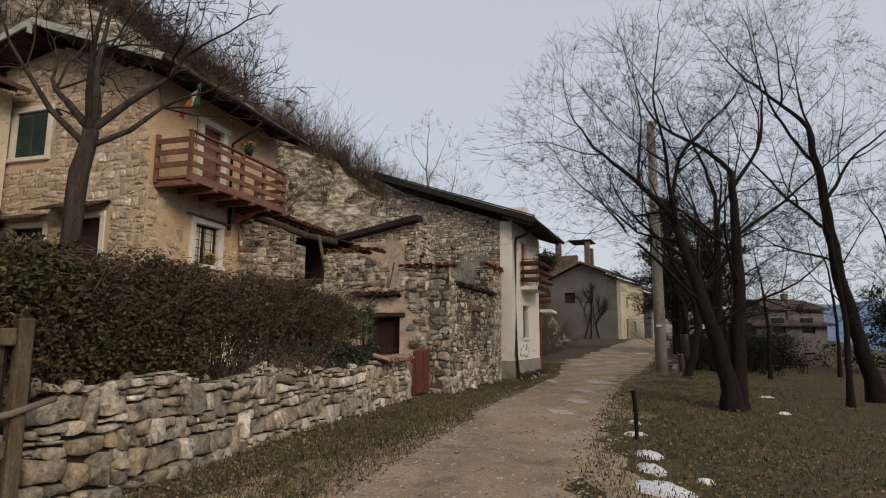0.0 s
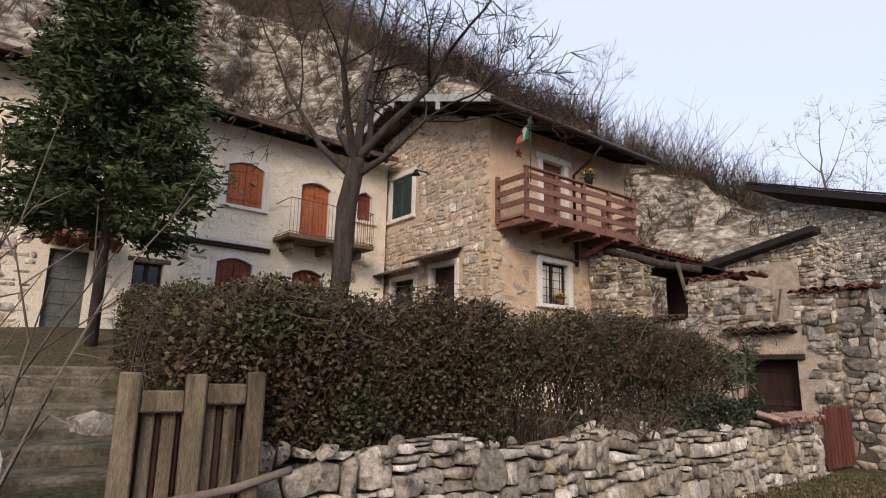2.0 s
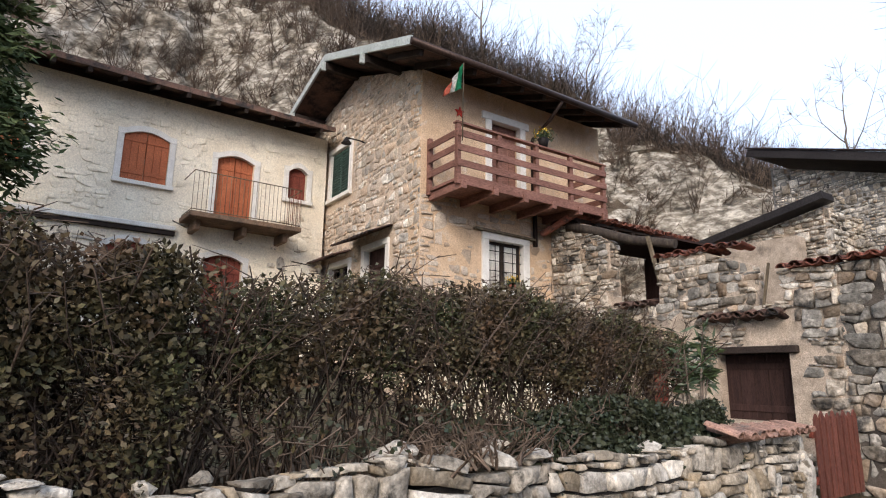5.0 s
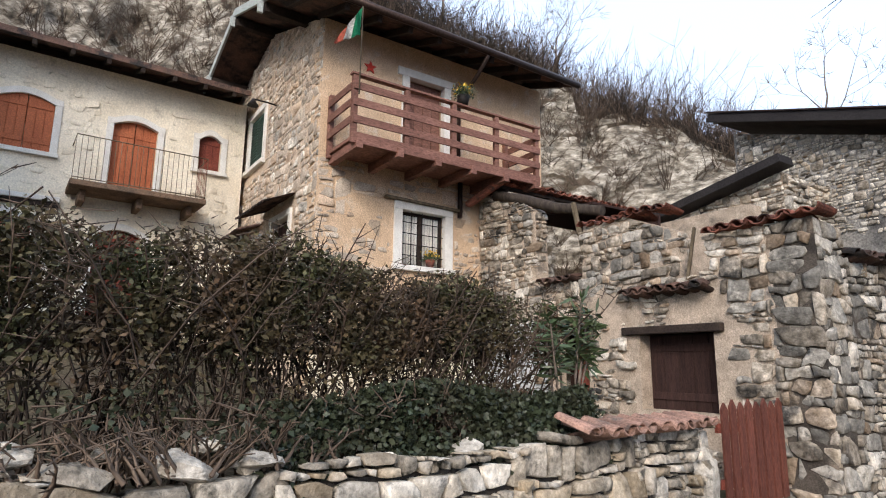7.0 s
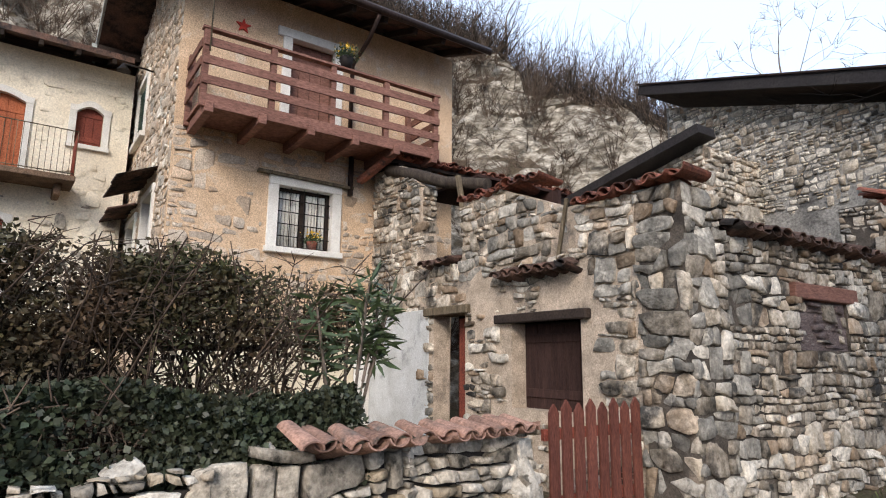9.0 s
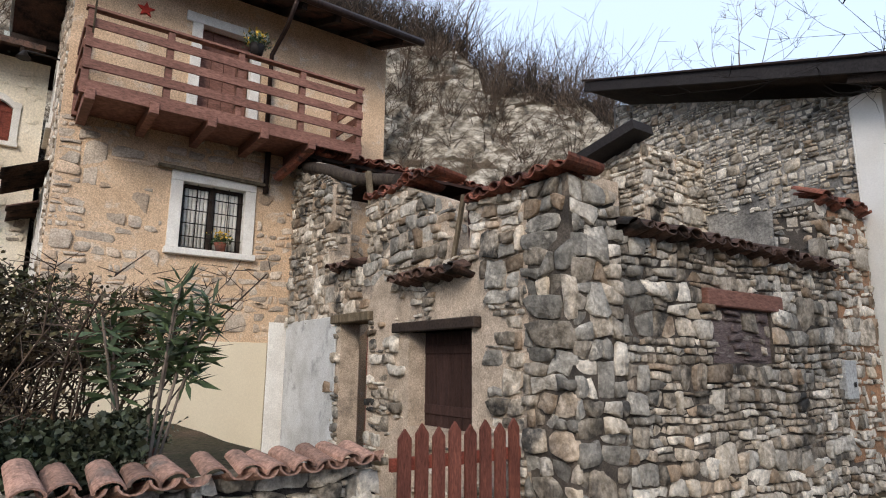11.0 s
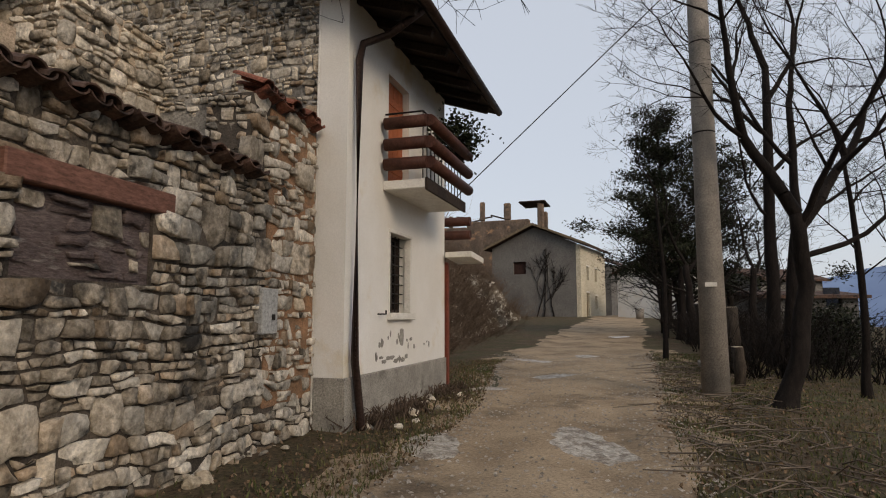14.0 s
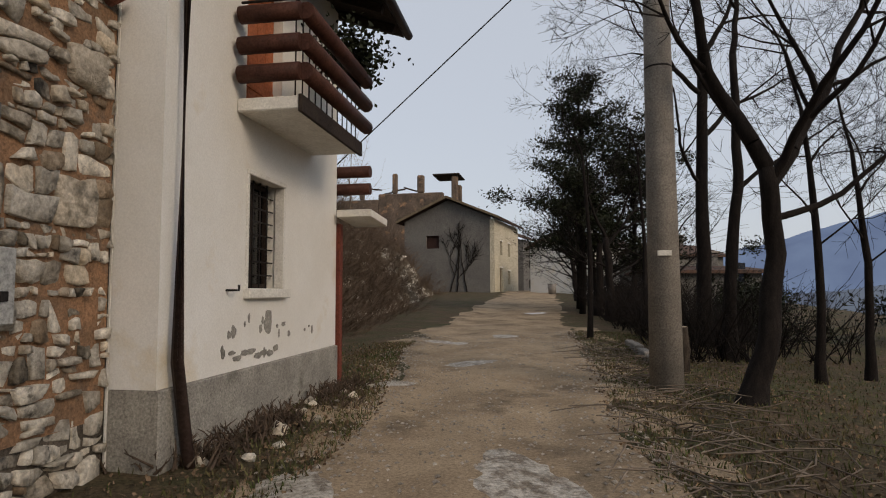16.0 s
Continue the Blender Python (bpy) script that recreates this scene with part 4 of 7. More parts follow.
for (x0, x1, z0, z1), mat, y in ((MID[0], M_REDWOOD, 0.03), (MID[1], M_REDWOOD, 0.1), (MID[2], M_REDBROWN, 0.1), (MID[3], M_REDBROWN, 0.05), (MID[4], M_REDBROWN, 0.12), (MID[6], M_REDWOOD, 0.03)):
    arched_trim(middle_house, x0, x1, z0, z1, 0.13, 0.13, M_WHITETRIM)
    if mat is not M_REDBROWN or z0 < 5:
        for a, b in ((x0, (x0 + x1) / 2 - 0.005), ((x0 + x1) / 2 + 0.005, x1)):
            plank_door(middle_house, a, b, z0, z1, y, mat, 3, 2, "shutter" if z0 != MID[1][2] else "door", "orange-red painted boards")
    else:
        plank_door(middle_house, x0, x1, z0, z1, y, mat, 3)
    if z1 - z0 < 1.3:
        part("sill", box(x0 - 0.15, x1 + 0.15, -0.09, -0.002, z0 - 0.09, z0 - 0.002, 0.006), M_WHITETRIM, middle_house)
barred_window(middle_house, *MID[5], bars=False)
part("lintel_board", box(MID[5][0] - 0.12, MID[5][1] + 0.15, -0.03, 0.1, MID[5][3] + 0.002, MID[5][3] + 0.1, 0.01), M_OLDWOOD, middle_house, "weathered timber lintel")
plank_door(middle_house, *MID[7], 0.12, M_GREYDOOR, 2, 5, "door", "grey-green panelled old door")
part("balcony_slab", box(-0.65, 1.8, -0.9, -0.002, 4.84, 4.95, 0.012), M_STAINED, middle_house, "rust-stained crumbling stone balcony slab")
for x in (-0.4, 0.6, 1.55):
    part("slab_bracket", box(x - 0.06, x + 0.06, -0.6, -0.002, 4.62, 4.838, 0.02), M_STAINED, middle_house)
for x in np.linspace(-0.62, 1.77, 26):
    part("baluster", tube([(x, -0.87, 4.95), (x, -0.87, 5.82)], 0.006, 5), M_OLDWOOD, middle_house)
for y in np.linspace(-0.8, -0.05, 8):
    part("baluster", tube([(1.77, y, 4.95), (1.77, y, 5.82)], 0.006, 5), M_REDBROWN, middle_house)
for z in (4.99, 5.83):
    part("handrail", tube([(-0.62, -0.02, z), (-0.62, -0.87, z), (1.77, -0.87, z), (1.77, -0.02, z)], 0.011, 6), M_OLDWOOD, middle_house)

# ---- ruined barn ----
barn = thing("stone_barn", "tumbledown rubble stone barn with tiled copings", "barn", F_BARN)
bpy.context.view_layer.update()
south_top = [(-6.25, 4.95), (-5.3, 4.85), (-4.62, 4.35), (-4.57, 3.0), (-3.5, 3.0), (-3.45, 3.82), (-2.6, 3.8), (-1.75, 3.45), (-1.7, 2.8), (-1.35, 2.8), (-1.3, 3.3), (0, 3.3)]
SOUTH = [(-4.2, -3.42, 0.0, 2.25), (-2.45, -1.3, 1.05, 2.06)]
EAST = [(1.95, 3.1, 1.75, 2.32)]
east_top = [(0, 3.3), (0.55, 3.2), (0.6, 2.85), (4.35, 3.02), (4.4, 3.75), (5.85, 4.0)]
barn_south = face_wall(barn, "south_wall", F_BARN_S, -6.25, -0.5, -0.1, [p for p in south_top if p[0] < -0.45] + [(-0.5, 3.3)], SOUTH, 0.28, M_MORTAR, "rubble wall in crumbling mortar")
barn_east = face_wall(barn, "east_wall", F_BARN, 0.0, 5.85, -0.1, east_top, EAST, 0.5, M_JOINT, "rubble wall beside the track")


def barn_pick(x, z, rng):
    if noise.noise(Vector((x * 0.8, z * 0.8, 17))) > 0.22 and z > 0.8 and x < 4.7:
        return M_LICHEN if rng.random() < 0.7 else M_LIME
    return M_LIME_PALE if (x > 4.7 and z < 3.7 and rng.random() < 0.6) or rng.random() < 0.32 + 0.4 * noise.noise(Vector((x, z, 2))) else M_LIME


def south_skip(x, z, rng):
    k = noise.noise(Vector((x * 1.1, z * 1.1, 9.0)))
    return (-3.4 < x < -1.0 and z < 2.7 and rng.random() < 0.6 + k * 0.9) or (x < -4.4 and z < 2.3)


def quoin_pick(x, z, rng):
    return M_LICHEN if rng.random() < 0.5 else M_LIME if rng.random() < 0.6 else M_LIME_PALE


lay_stones(rubble_cells(0.0, 0.62, 0.05, [(0, 3.3), (0.62, 3.2)], [], 61, (0.13, 0.27), (1.0, 2.2)), F_BARN, barn_east, [M_LICHEN, M_LIME_PALE], 62, 0.01, 0.034, 0.05, lambda x, z: True, 60, choose=quoin_pick)
lay_stones(rubble_cells(-0.55, 0.03, 0.05, [(-0.55, 3.3), (0.03, 3.3)], [], 63, (0.15, 0.27), (1.0, 2.2)), F_BARN_S, barn_south, [M_LICHEN, M_LIME_PALE], 64, 0.01, 0.034, 0.05, lambda x, z: True, 60, choose=quoin_pick)
lay_stones(rubble_cells(0.6, 5.85, 0.05, east_top, EAST, 21, (0.07, 0.2), (0.9, 2.4), lambda x, z, r: x > 4.75 and z > 0.6 and r.random() < 0.14), F_BARN, barn_east, [M_LIME, M_LIME_PALE], 7, 0.009, 0.036, 0.06, lambda x, z: x > 2.2, 300, choose=barn_pick)
lay_stones(rubble_cells(-6.2, -0.54, 0.05, south_top, [(-4.2, -3.42, 0, 2.3), (-2.5, -1.25, 1.0, 2.15)], 22, (0.05, 0.17), (0.9, 2.8), south_skip), F_BARN_S, barn_south, [M_LIME, M_LIME_PALE], 8, 0.009, 0.034, 0.06, lambda x, z: x > -3.5, 300, choose=barn_pick)
part("brick_patch", box(4.75, 5.84, -0.007, -0.002, 0.6, 3.7, 0.01), surface("brick_mortar", (0.33, 0.185, 0.105), (0.21, 0.13, 0.08), 5, 0.95, 0.6, 45, (0.16, 0.12, 0.09), 0.4, c3_scale=3), barn, "patch of orange brick mortar")
M_BLOCKED = surface("flaking_purple_grey_boards", (0.17, 0.135, 0.125), (0.10, 0.075, 0.07), 6, 0.9, 0.8, 40, (0.3, 0.27, 0.24), 0.35, c3_scale=6, stretch=(0.5, 0.5, 2))
part("beam", box(1.82, 3.26, -0.07, 0.1, 2.3, 2.47, 0.01), M_BALCONY, barn, "dark red timber lintel")
part("infill", box(1.952, 3.098, 0.03, 0.3, 1.752, 2.298), M_BLOCKED, barn, "flaking purple-grey plaster in the blocked opening")
lay_stones(rubble_cells(1.96, 3.09, 1.76, [(1.96, 2.29), (3.09, 2.29)], [], 75, (0.09, 0.18), (1.3, 2.8), lambda x, z, r: r.random() < 0.3), F_BARN @ Matrix.Translation((0, 0.02, 0)), barn_east, [M_BLOCKED, M_LIME], 76, 0.012, 0.02, 0.03, lambda x, z: True, 60)
# copings of old barrel tiles
barrel_tiles(barn, F_BARN, 0.55, 4.45, -0.18, 2.88, 0.5, 3.06, M_TILE, 0.2, 1)
barrel_tiles(barn, F_BARN, 4.35, 5.9, -0.12, 3.8, 0.3, 3.98, M_TILE_RED, 0.2, 2)
done = facade(barn)
plank_door(barn, -2.45, -1.3, 1.05, 2.06, 0.22, M_DARKPLANK, 5, 2, "hatch", "dark old plank hatch")
part("lintel", box(-2.7, -1.15, -0.09, 0.25, 2.06, 2.17, 0.012), M_DARKWOOD, barn)
plank_door(barn, -3.9, -3.42, 0.0, 2.2, 0.24, M_REDBROWN, 3, 2, "door", "dark red plank door")
part("lintel", box(-4.4, -3.3, -0.08, 0.3, 2.24, 2.36, 0.012), M_OLDWOOD, barn)
part("prop", beam((-1.62, 0.0, 2.75), (-1.5, 0.05, 3.45), 0.05, 0.04), M_OLDWOOD, barn, "leaning grey timber prop")
part("prop", beam((-3.45, 0.1, 3.05), (-3.75, 0.1, 4.3), 0.07, 0.06), M_OLDWOOD, barn, "leaning grey timber prop")
done()
# broken wall ends beside the gaps
for yb, za, zb, sd in ((4.6, 3.0, 4.33, 71), (1.75, 2.8, 3.45, 72)):
    lay_stones(rubble_cells(0.02, 0.27, za, [(0.02, zb), (0.27, zb)], [], sd, (0.08, 0.17), (1.0, 2.2)), F_BARN @ Matrix.Translation((0, yb, 0)), barn_south, [M_LIME, M_LIME_PALE], sd, 0.012, 0.035, 0.04)
lay_stones(rubble_cells(-0.5, -0.02, 2.95, [(-0.5, 3.75), (-0.02, 3.75)], [], 73, (0.06, 0.14), (1.0, 2.4)), F_BARN_S @ Matrix.Translation((0, 4.4, 0)), barn_east, [M_LIME, M_LICHEN], 73, 0.012, 0.035, 0.04)
lay_stones(rubble_cells(-0.5, -0.02, 2.75, [(-0.5, 3.2), (-0.02, 3.2)], [], 74, (0.07, 0.16), (1.0, 2.4)), F_BARN @ pose(0.6, 0.5, 0, 0, 0, 90) @ Matrix.Translation((0.0, 0.0, 0)), barn_east, [M_LIME, M_LICHEN], 74, 0.012, 0.035, 0.04)
barrel_tiles(barn, F_BARN_S, -1.35, 0.1, -0.1, 3.32, 0.26, 3.36, M_TILE_RED, 0.2, 3)
barrel_tiles(barn, F_BARN_S, -2.65, -1.2, -0.2, 2.62, 0.14, 2.7, M_TILE, 0.19, 4)
barrel_tiles(barn, F_BARN_S, -3.5, -1.9, -0.08, 3.8, 0.26, 3.83, M_TILE_RED, 0.2, 5)
barrel_tiles(barn, F_BARN_S, -4.4, -3.5, -0.15, 2.98, 0.3, 3.08, M_TILE, 0.19, 6)
part("back_wall", box(3.9, 4.3, 2.9, 6.2, -0.1, 4.7), M_MORTAR, barn)
lime = part("limewash_panel", box(-6.2, -4.32, -0.03, -0.002, -0.1, 2.35, 0.01), surface("blue_white_limewash", (0.55, 0.56, 0.55), (0.42, 0.42, 0.40), 2.5, 0.9, 0.4, 50, (0.2, 0.2, 0.2), 0.35, c3_scale=2, grain_amount=0.25), barn, "flaking blue-white limewash")
lime.matrix_basis = pose(0, 0, 0, 0, 0, -90)
# added dark boards box in loft and doorway to imitate their inner shade
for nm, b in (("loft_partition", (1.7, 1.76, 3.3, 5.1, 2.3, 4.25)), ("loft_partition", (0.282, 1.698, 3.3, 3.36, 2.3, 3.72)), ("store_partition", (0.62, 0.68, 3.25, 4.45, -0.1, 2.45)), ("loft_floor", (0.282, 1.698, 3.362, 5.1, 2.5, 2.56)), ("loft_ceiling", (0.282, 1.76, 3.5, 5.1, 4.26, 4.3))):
    part(nm, box(*b), M_DARKPLANK, barn, "dark board added to black out the opening")
# low roof over the hayloft, its eave in line with the main house
lean_to = thing("hayloft_roof", "low red tile roof over the open hayloft", "roof", F_MAIN)
bpy.context.view_layer.update()
barrel_tiles(lean_to, F_MAIN, 3.4, 8.0, -0.85, 5.06, 0.5, 5.3, M_TILE_RED, 0.19, 9)
part("boarding", slab_roof([(-0.75, 4.98), (3.4, 5.75), (3.4, 5.82), (-0.75, 5.04)], 3.4, 8.1), M_DARKWOOD, lean_to)
for k in range(8):
    part("rafter", beam((3.55 + k * 0.6, -0.8, 4.9), (3.55 + k * 0.6, 0.4, 5.13), 0.09, 0.11), M_DARKWOOD, lean_to)
part("verge_tiles", beam((3.35, -0.9, 5.08), (3.1, -0.1, 4.72), 0.16, 0.12, 0.03), M_TILE_RED, lean_to, "dark red verge tiles")
part("sagging_beam", tube([F_MAIN.inverted() @ (F_BARN @ Vector(p)) for p in ((0.0, 5.7, 4.86), (0.05, 4.9, 4.6), (0.15, 4.2, 4.32), (0.3, 3.3, 4.1))], 0.11, 9, 0.09), M_BARK, lean_to, "old grey sagging timber beam")

# annexe between barn and white house
F_ANNEX = F_BARN @ pose(4.5, 0, 0, 0, 0, -90)
annexe = thing("stone_annexe", "narrow stone annexe with a dark metal verge", "outbuilding", F_BARN)
bpy.context.view_layer.update()
annex_top = [(-5.6, 4.75), (-2.55, 5.35)]
annex_wall = face_wall(annexe, "wall", F_ANNEX, -5.6, -2.55, 0.0, annex_top, [], 0.45, M_MORTAR)
part("side_wall", box(4.5, 6.4, 2.5, 2.548, 0, 5.3), M_MORTAR, annexe)
lay_stones(rubble_cells(4.48, 6.4, 2.9, [(4.48, 5.3), (6.4, 5.3)], [], 33, (0.08, 0.17), (1.2, 3.0)), F_BARN @ Matrix.Translation((0, 2.5, 0)), annex_wall, [M_LIME_PALE, M_LIME], 19, 0.012, 0.045, 0.04, lambda x, z: True, 100)
lay_stones(rubble_cells(-5.6, -2.53, 2.8, annex_top, [], 31, (0.08, 0.17), (1.2, 3.0)), F_ANNEX, annex_wall, [M_LIME_PALE, M_LIME], 9, 0.014, 0.045, 0.05, lambda x, z: True, 200)
part("verge", beam((4.3, 5.75, 4.83), (4.3, 2.35, 5.5), 0.5, 0.17), M_FASCIA, annexe, "dark brown metal verge")

# ---- white house ----
white_house = thing("white_house", "white rendered house end with rubble gable", "house", F_WHITE)
bpy.context.view_layer.update()
WHITE = [(1.36, 2.2, 1.55, 2.72), (1.28, 2.1, 3.4, 5.0)]
white_top = [(0, 5.55), (3.95, 5.55)]
white_wall = face_wall(white_house, "east_wall", F_WHITE, 0.0, 3.95, 0.8, white_top, WHITE, 0.4, M_WHITE, "white render, flaking low down")
part("plinth", box(0.0, 3.97, -0.03, 0.4, -0.1, 0.797, 0.01), M_GREYPLASTER, white_house, "grey cement plinth")
gable_top = [(-4.9, 7.15), (0, 5.45)]
gable = face_wall(white_house, "gable_wall", F_WHITE_S @ Matrix.Translation((0, 0.06, 0)), -4.9, -0.402, -0.1, gable_top, [], 0.4, M_ROUGHCAST, "rubble gable under worn grey roughcast")
part("corner_strip", box(-0.006, 0.3, 0.403, 0.42, -0.1, 5.5), M_WHITE, white_house)
part("far_wall", box(3.6, 3.95, 0.402, 4.9, -0.1, 6.8), M_WHITE, white_house)
lay_stones(rubble_cells(-4.85, -0.36, 1.2, gable_top, [], 41, (0.05, 0.14), (0.9, 2.6), lambda x, z, r: r.random() < 0.95 * smooth01((4.75 - z + 0.5 * noise.noise(Vector((x, z, 3))) - 0.12 * (x + 2.5)) / 0.7)), F_WHITE_S @ Matrix.Translation((0, 0.06, 0)), gable, [M_LIME_PALE, M_LIME], 10, 0.014, 0.028, 0.05, lambda x, z: z > 4.2, 250)
part("roof", slab_roof([(-0.85, 5.36), (5.1, 7.42), (5.1, 7.6), (-0.85, 5.54)], -0.45, 4.5), M_DARKWOOD, white_house, "dark boarded eaves under tiles")
part("verge_cap", beam((-0.5, -0.93, 5.56), (-0.5, 5.16, 7.67), 0.12, 0.035), M_COPPER, white_house, "brown metal verge flashing")
part("verge", beam((-0.49, -0.92, 5.42), (-0.49, 5.15, 7.53), 0.06, 0.2), M_FASCIA, white_house, "dark brown metal verge")
part("gutter", tube([(-0.5, -0.92, 5.42), (4.5, -0.92, 5.38)], 0.065, 8), M_COPPER, white_house)
for i in range(8):
    x = -0.4 + i * 0.64
    part("rafter", beam((x, -0.8, 5.3), (x, 0.2, 5.64), 0.09, 0.12), M_DARKWOOD, white_house)
part("downpipe", tube([(0.35, -0.85, 5.36), (0.35, -0.4, 5.1), (0.2, -0.1, 4.95), (0.12, -0.09, 4.7), (0.12, -0.09, 1.0), (0.22, -0.13, 0.3), (0.24, -0.14, 0.15)], 0.05, 10), M_COPPER, white_house, "brown metal downpipe")
stone_frame(white_house, 1.38, 2.18, 1.57, 2.7, 0.05, M_WHITETRIM, y=-0.012)
barred_window(white_house, 1.38, 2.18, 1.57, 2.7, 0.2, 5, 8)
plank_door(white_house, 1.3, 2.08, 3.4, 4.98, 0.1, M_REDWOOD, 4, 2, "door", "brown painted balcony door")
bal2 = part("balcony_slab", box(1.1, 3.0, -0.62, -0.002, 3.25, 3.38, 0.012), M_WHITETRIM, white_house, "white balcony slab")
part("slab_edge", box(1.09, 3.01, -0.66, -0.622, 3.22, 3.39, 0.005), M_DARKWOOD, white_house)
for z in (3.52, 3.8, 4.1):
    part("half_log", tube([(1.05, -0.7, z + 0.07), (3.05, -0.7, z + 0.07)], 0.085, 10), M_LOG, white_house, "rounded brown log rail")
    part("half_log", tube([(1.05, -0.66, z + 0.07), (1.05, -0.05, z + 0.07)], 0.085, 10), M_LOG, white_house, "rounded brown log rail")
for x in np.linspace(1.12, 2.98, 12):
    part("baluster", tube([(x, -0.58, 3.38), (x, -0.58, 4.32)], 0.008, 5), M_IRON, white_house)
part("handrail", tube([(1.12, -0.02, 4.33), (1.12, -0.58, 4.33), (2.98, -0.58, 4.33)], 0.014, 6), M_IRON, white_house)


def flake(parent, x, z, rx, rz, seed, mat):
    """A shallow scar where the render has fallen off."""
    o = []
    for k in range(14):
        a = 2 * math.pi * k / 14
        q = 1 + 0.6 * noise.noise(Vector((math.cos(a) * 1.5, math.sin(a) * 1.5, seed)))
        o.append((x + rx * q * math.cos(a), z + rz * q * math.sin(a)))
    part("render_scar", prism(o, -0.006, -0.001), mat, parent)


flk = random.Random(8)
flake(white_house, 1.85, 1.22, 0.09, 0.13, 1, M_GREYPLASTER)
for k in range(17):
    x = flk.uniform(0.9, 3.2)
    flake(white_house, x, flk.uniform(0.86, 1.3), flk.uniform(0.015, 0.06), flk.uniform(0.015, 0.05), k + 3, M_GREYPLASTER)
for k in range(7):
    flake(white_house, 1.2 + 0.14 * k, 0.92 + flk.uniform(-0.04, 0.04), 0.08, 0.03, k + 30, M_GREYPLASTER)
part("wall_hook", tube([(0.98, 0, 1.55), (0.98, -0.08, 1.55), (1.05, -0.09, 1.55), (1.05, -0.09, 1.6)], 0.012, 6), M_IRON, white_house)
part("door_post", box(3.98, 4.1, -0.05, 0.08, 0.2, 2.5, 0.01), M_REDBROWN, white_house, "red-brown timber door post")
part("canopy", beam((3.8, -0.3, 2.62), (4.5, -0.35, 2.55), 0.5, 0.1), M_WHITETRIM, white_house, "small pale canopy")
for z in (3.0, 3.25):
    part("half_log", tube([(4.1, -0.45, z), (4.1, 1.0, z)], 0.085, 10), M_LOG, white_house, "rounded brown log rail")

barrel_tiles(middle_house, F_MID, -5.58, -4.08, -0.75, 4.13, 0.0, 4.41, M_TILE_RED, 0.2, 40)
# stone steps up to the old door
stair_top = F_MID @ Vector((-4.93, -0.5, 0))
stair_foot = Vector((-3.9, 3.4, 0))
stg = random.Random(3)
M_MOSSY = surface("mossy_trodden_stone", (0.2, 0.17, 0.125), (0.1, 0.085, 0.055), 5, 0.95, 1.0, 24, (0.06, 0.06, 0.03), 0.5, c3_scale=3)
for k in range(13):
    c = (k + 0.5) / 13
    p = stair_foot.lerp(Vector((stair_top.x, stair_top.y, 0)), c)
    z = 0.75 + (2.37 - 0.75) * c
    st = part("stone_step", box(-0.3, 0.3, -0.9, 0.65, -0.5, 0.0, 0.03), M_MOSSY)
    st.matrix_world = pose(p.x, p.y, z + stg.uniform(-0.02, 0.02), 0, 0, math.degrees(math.atan2(stair_top.y - stair_foot.y, stair_top.x - stair_foot.x)) + stg.uniform(-6, 6))
    tagged(st, "worn rough stone garden step", "step", "garden steps")


# ---- far buildings ----
M_FARCREAM = surface("far_cream_render", (0.50, 0.455, 0.35), (0.43, 0.39, 0.30), 0.6, 0.9, 0.1, 8)
M_RUIN = surface("ruined_brick_and_stone", (0.16, 0.12, 0.092), (0.09, 0.072, 0.06), 0.9, 0.95, 0.4, 8, (0.33, 0.2, 0.12), 0.4)
F_FAR = axes(19.9, 67.5, 32)
far_house = thing("far_house", "two-storey house with grey gable and cream front", "house", F_FAR)
bpy.context.view_layer.update()
FARW = [(2.2, 3.1, 5.0, 6.3), (5.4, 6.3, 5.0, 6.3), (2.0, 3.1, 1.5, 3.8), (5.4, 6.3, 2.3, 3.6)]
face_wall(far_house, "front_wall", F_FAR, 0, 10.0, 0.8, [(0, 8.2), (10, 8.2)], FARW, 0.4, M_FARCREAM, "cream rendered front")
for x0, x1, z0, z1 in FARW:
    part("window", box(x0, x1, 0.2, 0.25, z0, z1), M_GLASS_DARK if z0 > 2 else M_OLDWOOD, far_house)
    part("window_frame", box(x0 - 0.12, x1 + 0.12, -0.03, -0.003, z1 + 0.002, z1 + 0.12), M_WHITETRIM, far_house)
F_FAR_S = F_FAR @ pose(0, 0, 0, 0, 0, -90)
far_top = [(-8.8, 8.2), (-4.4, 10.1), (0, 8.2)]
face_wall(far_house, "gable_wall", F_FAR_S, -8.8, -0.402, 0.8, far_top[:2] + [(-0.402, 8.37)], [(-6.6, -5.3, 5.6, 6.8)], 0.4, M_GREYWALL, "grey rough gable with dark vine stains")
part("gable_corner", box(-0.02, 0.4, 0.0 - 0.02, 0.4, 0.8, 8.2), M_FARCREAM, far_house)
part("dark_opening", box(0.25, 0.3, 5.3, 6.6, 5.6, 6.8), M_DARKPLANK, far_house)
part("roof", slab_roof([(-0.6, 8.1), (4.4, 10.2), (9.4, 8.0), (9.4, 8.2), (4.4, 10.42), (-0.6, 8.32)], -0.6, 10.3), M_TILE, far_house, "dull brown tile roof")
part("bargeboard", beam((-0.65, -0.65, 8.2), (-0.65, 4.4, 10.32), 0.06, 0.2), M_OLDWOOD, far_house)
part("bargeboard", beam((-0.65, 4.4, 10.32), (-0.65, 9.45, 8.1), 0.06, 0.2), M_OLDWOOD, far_house)

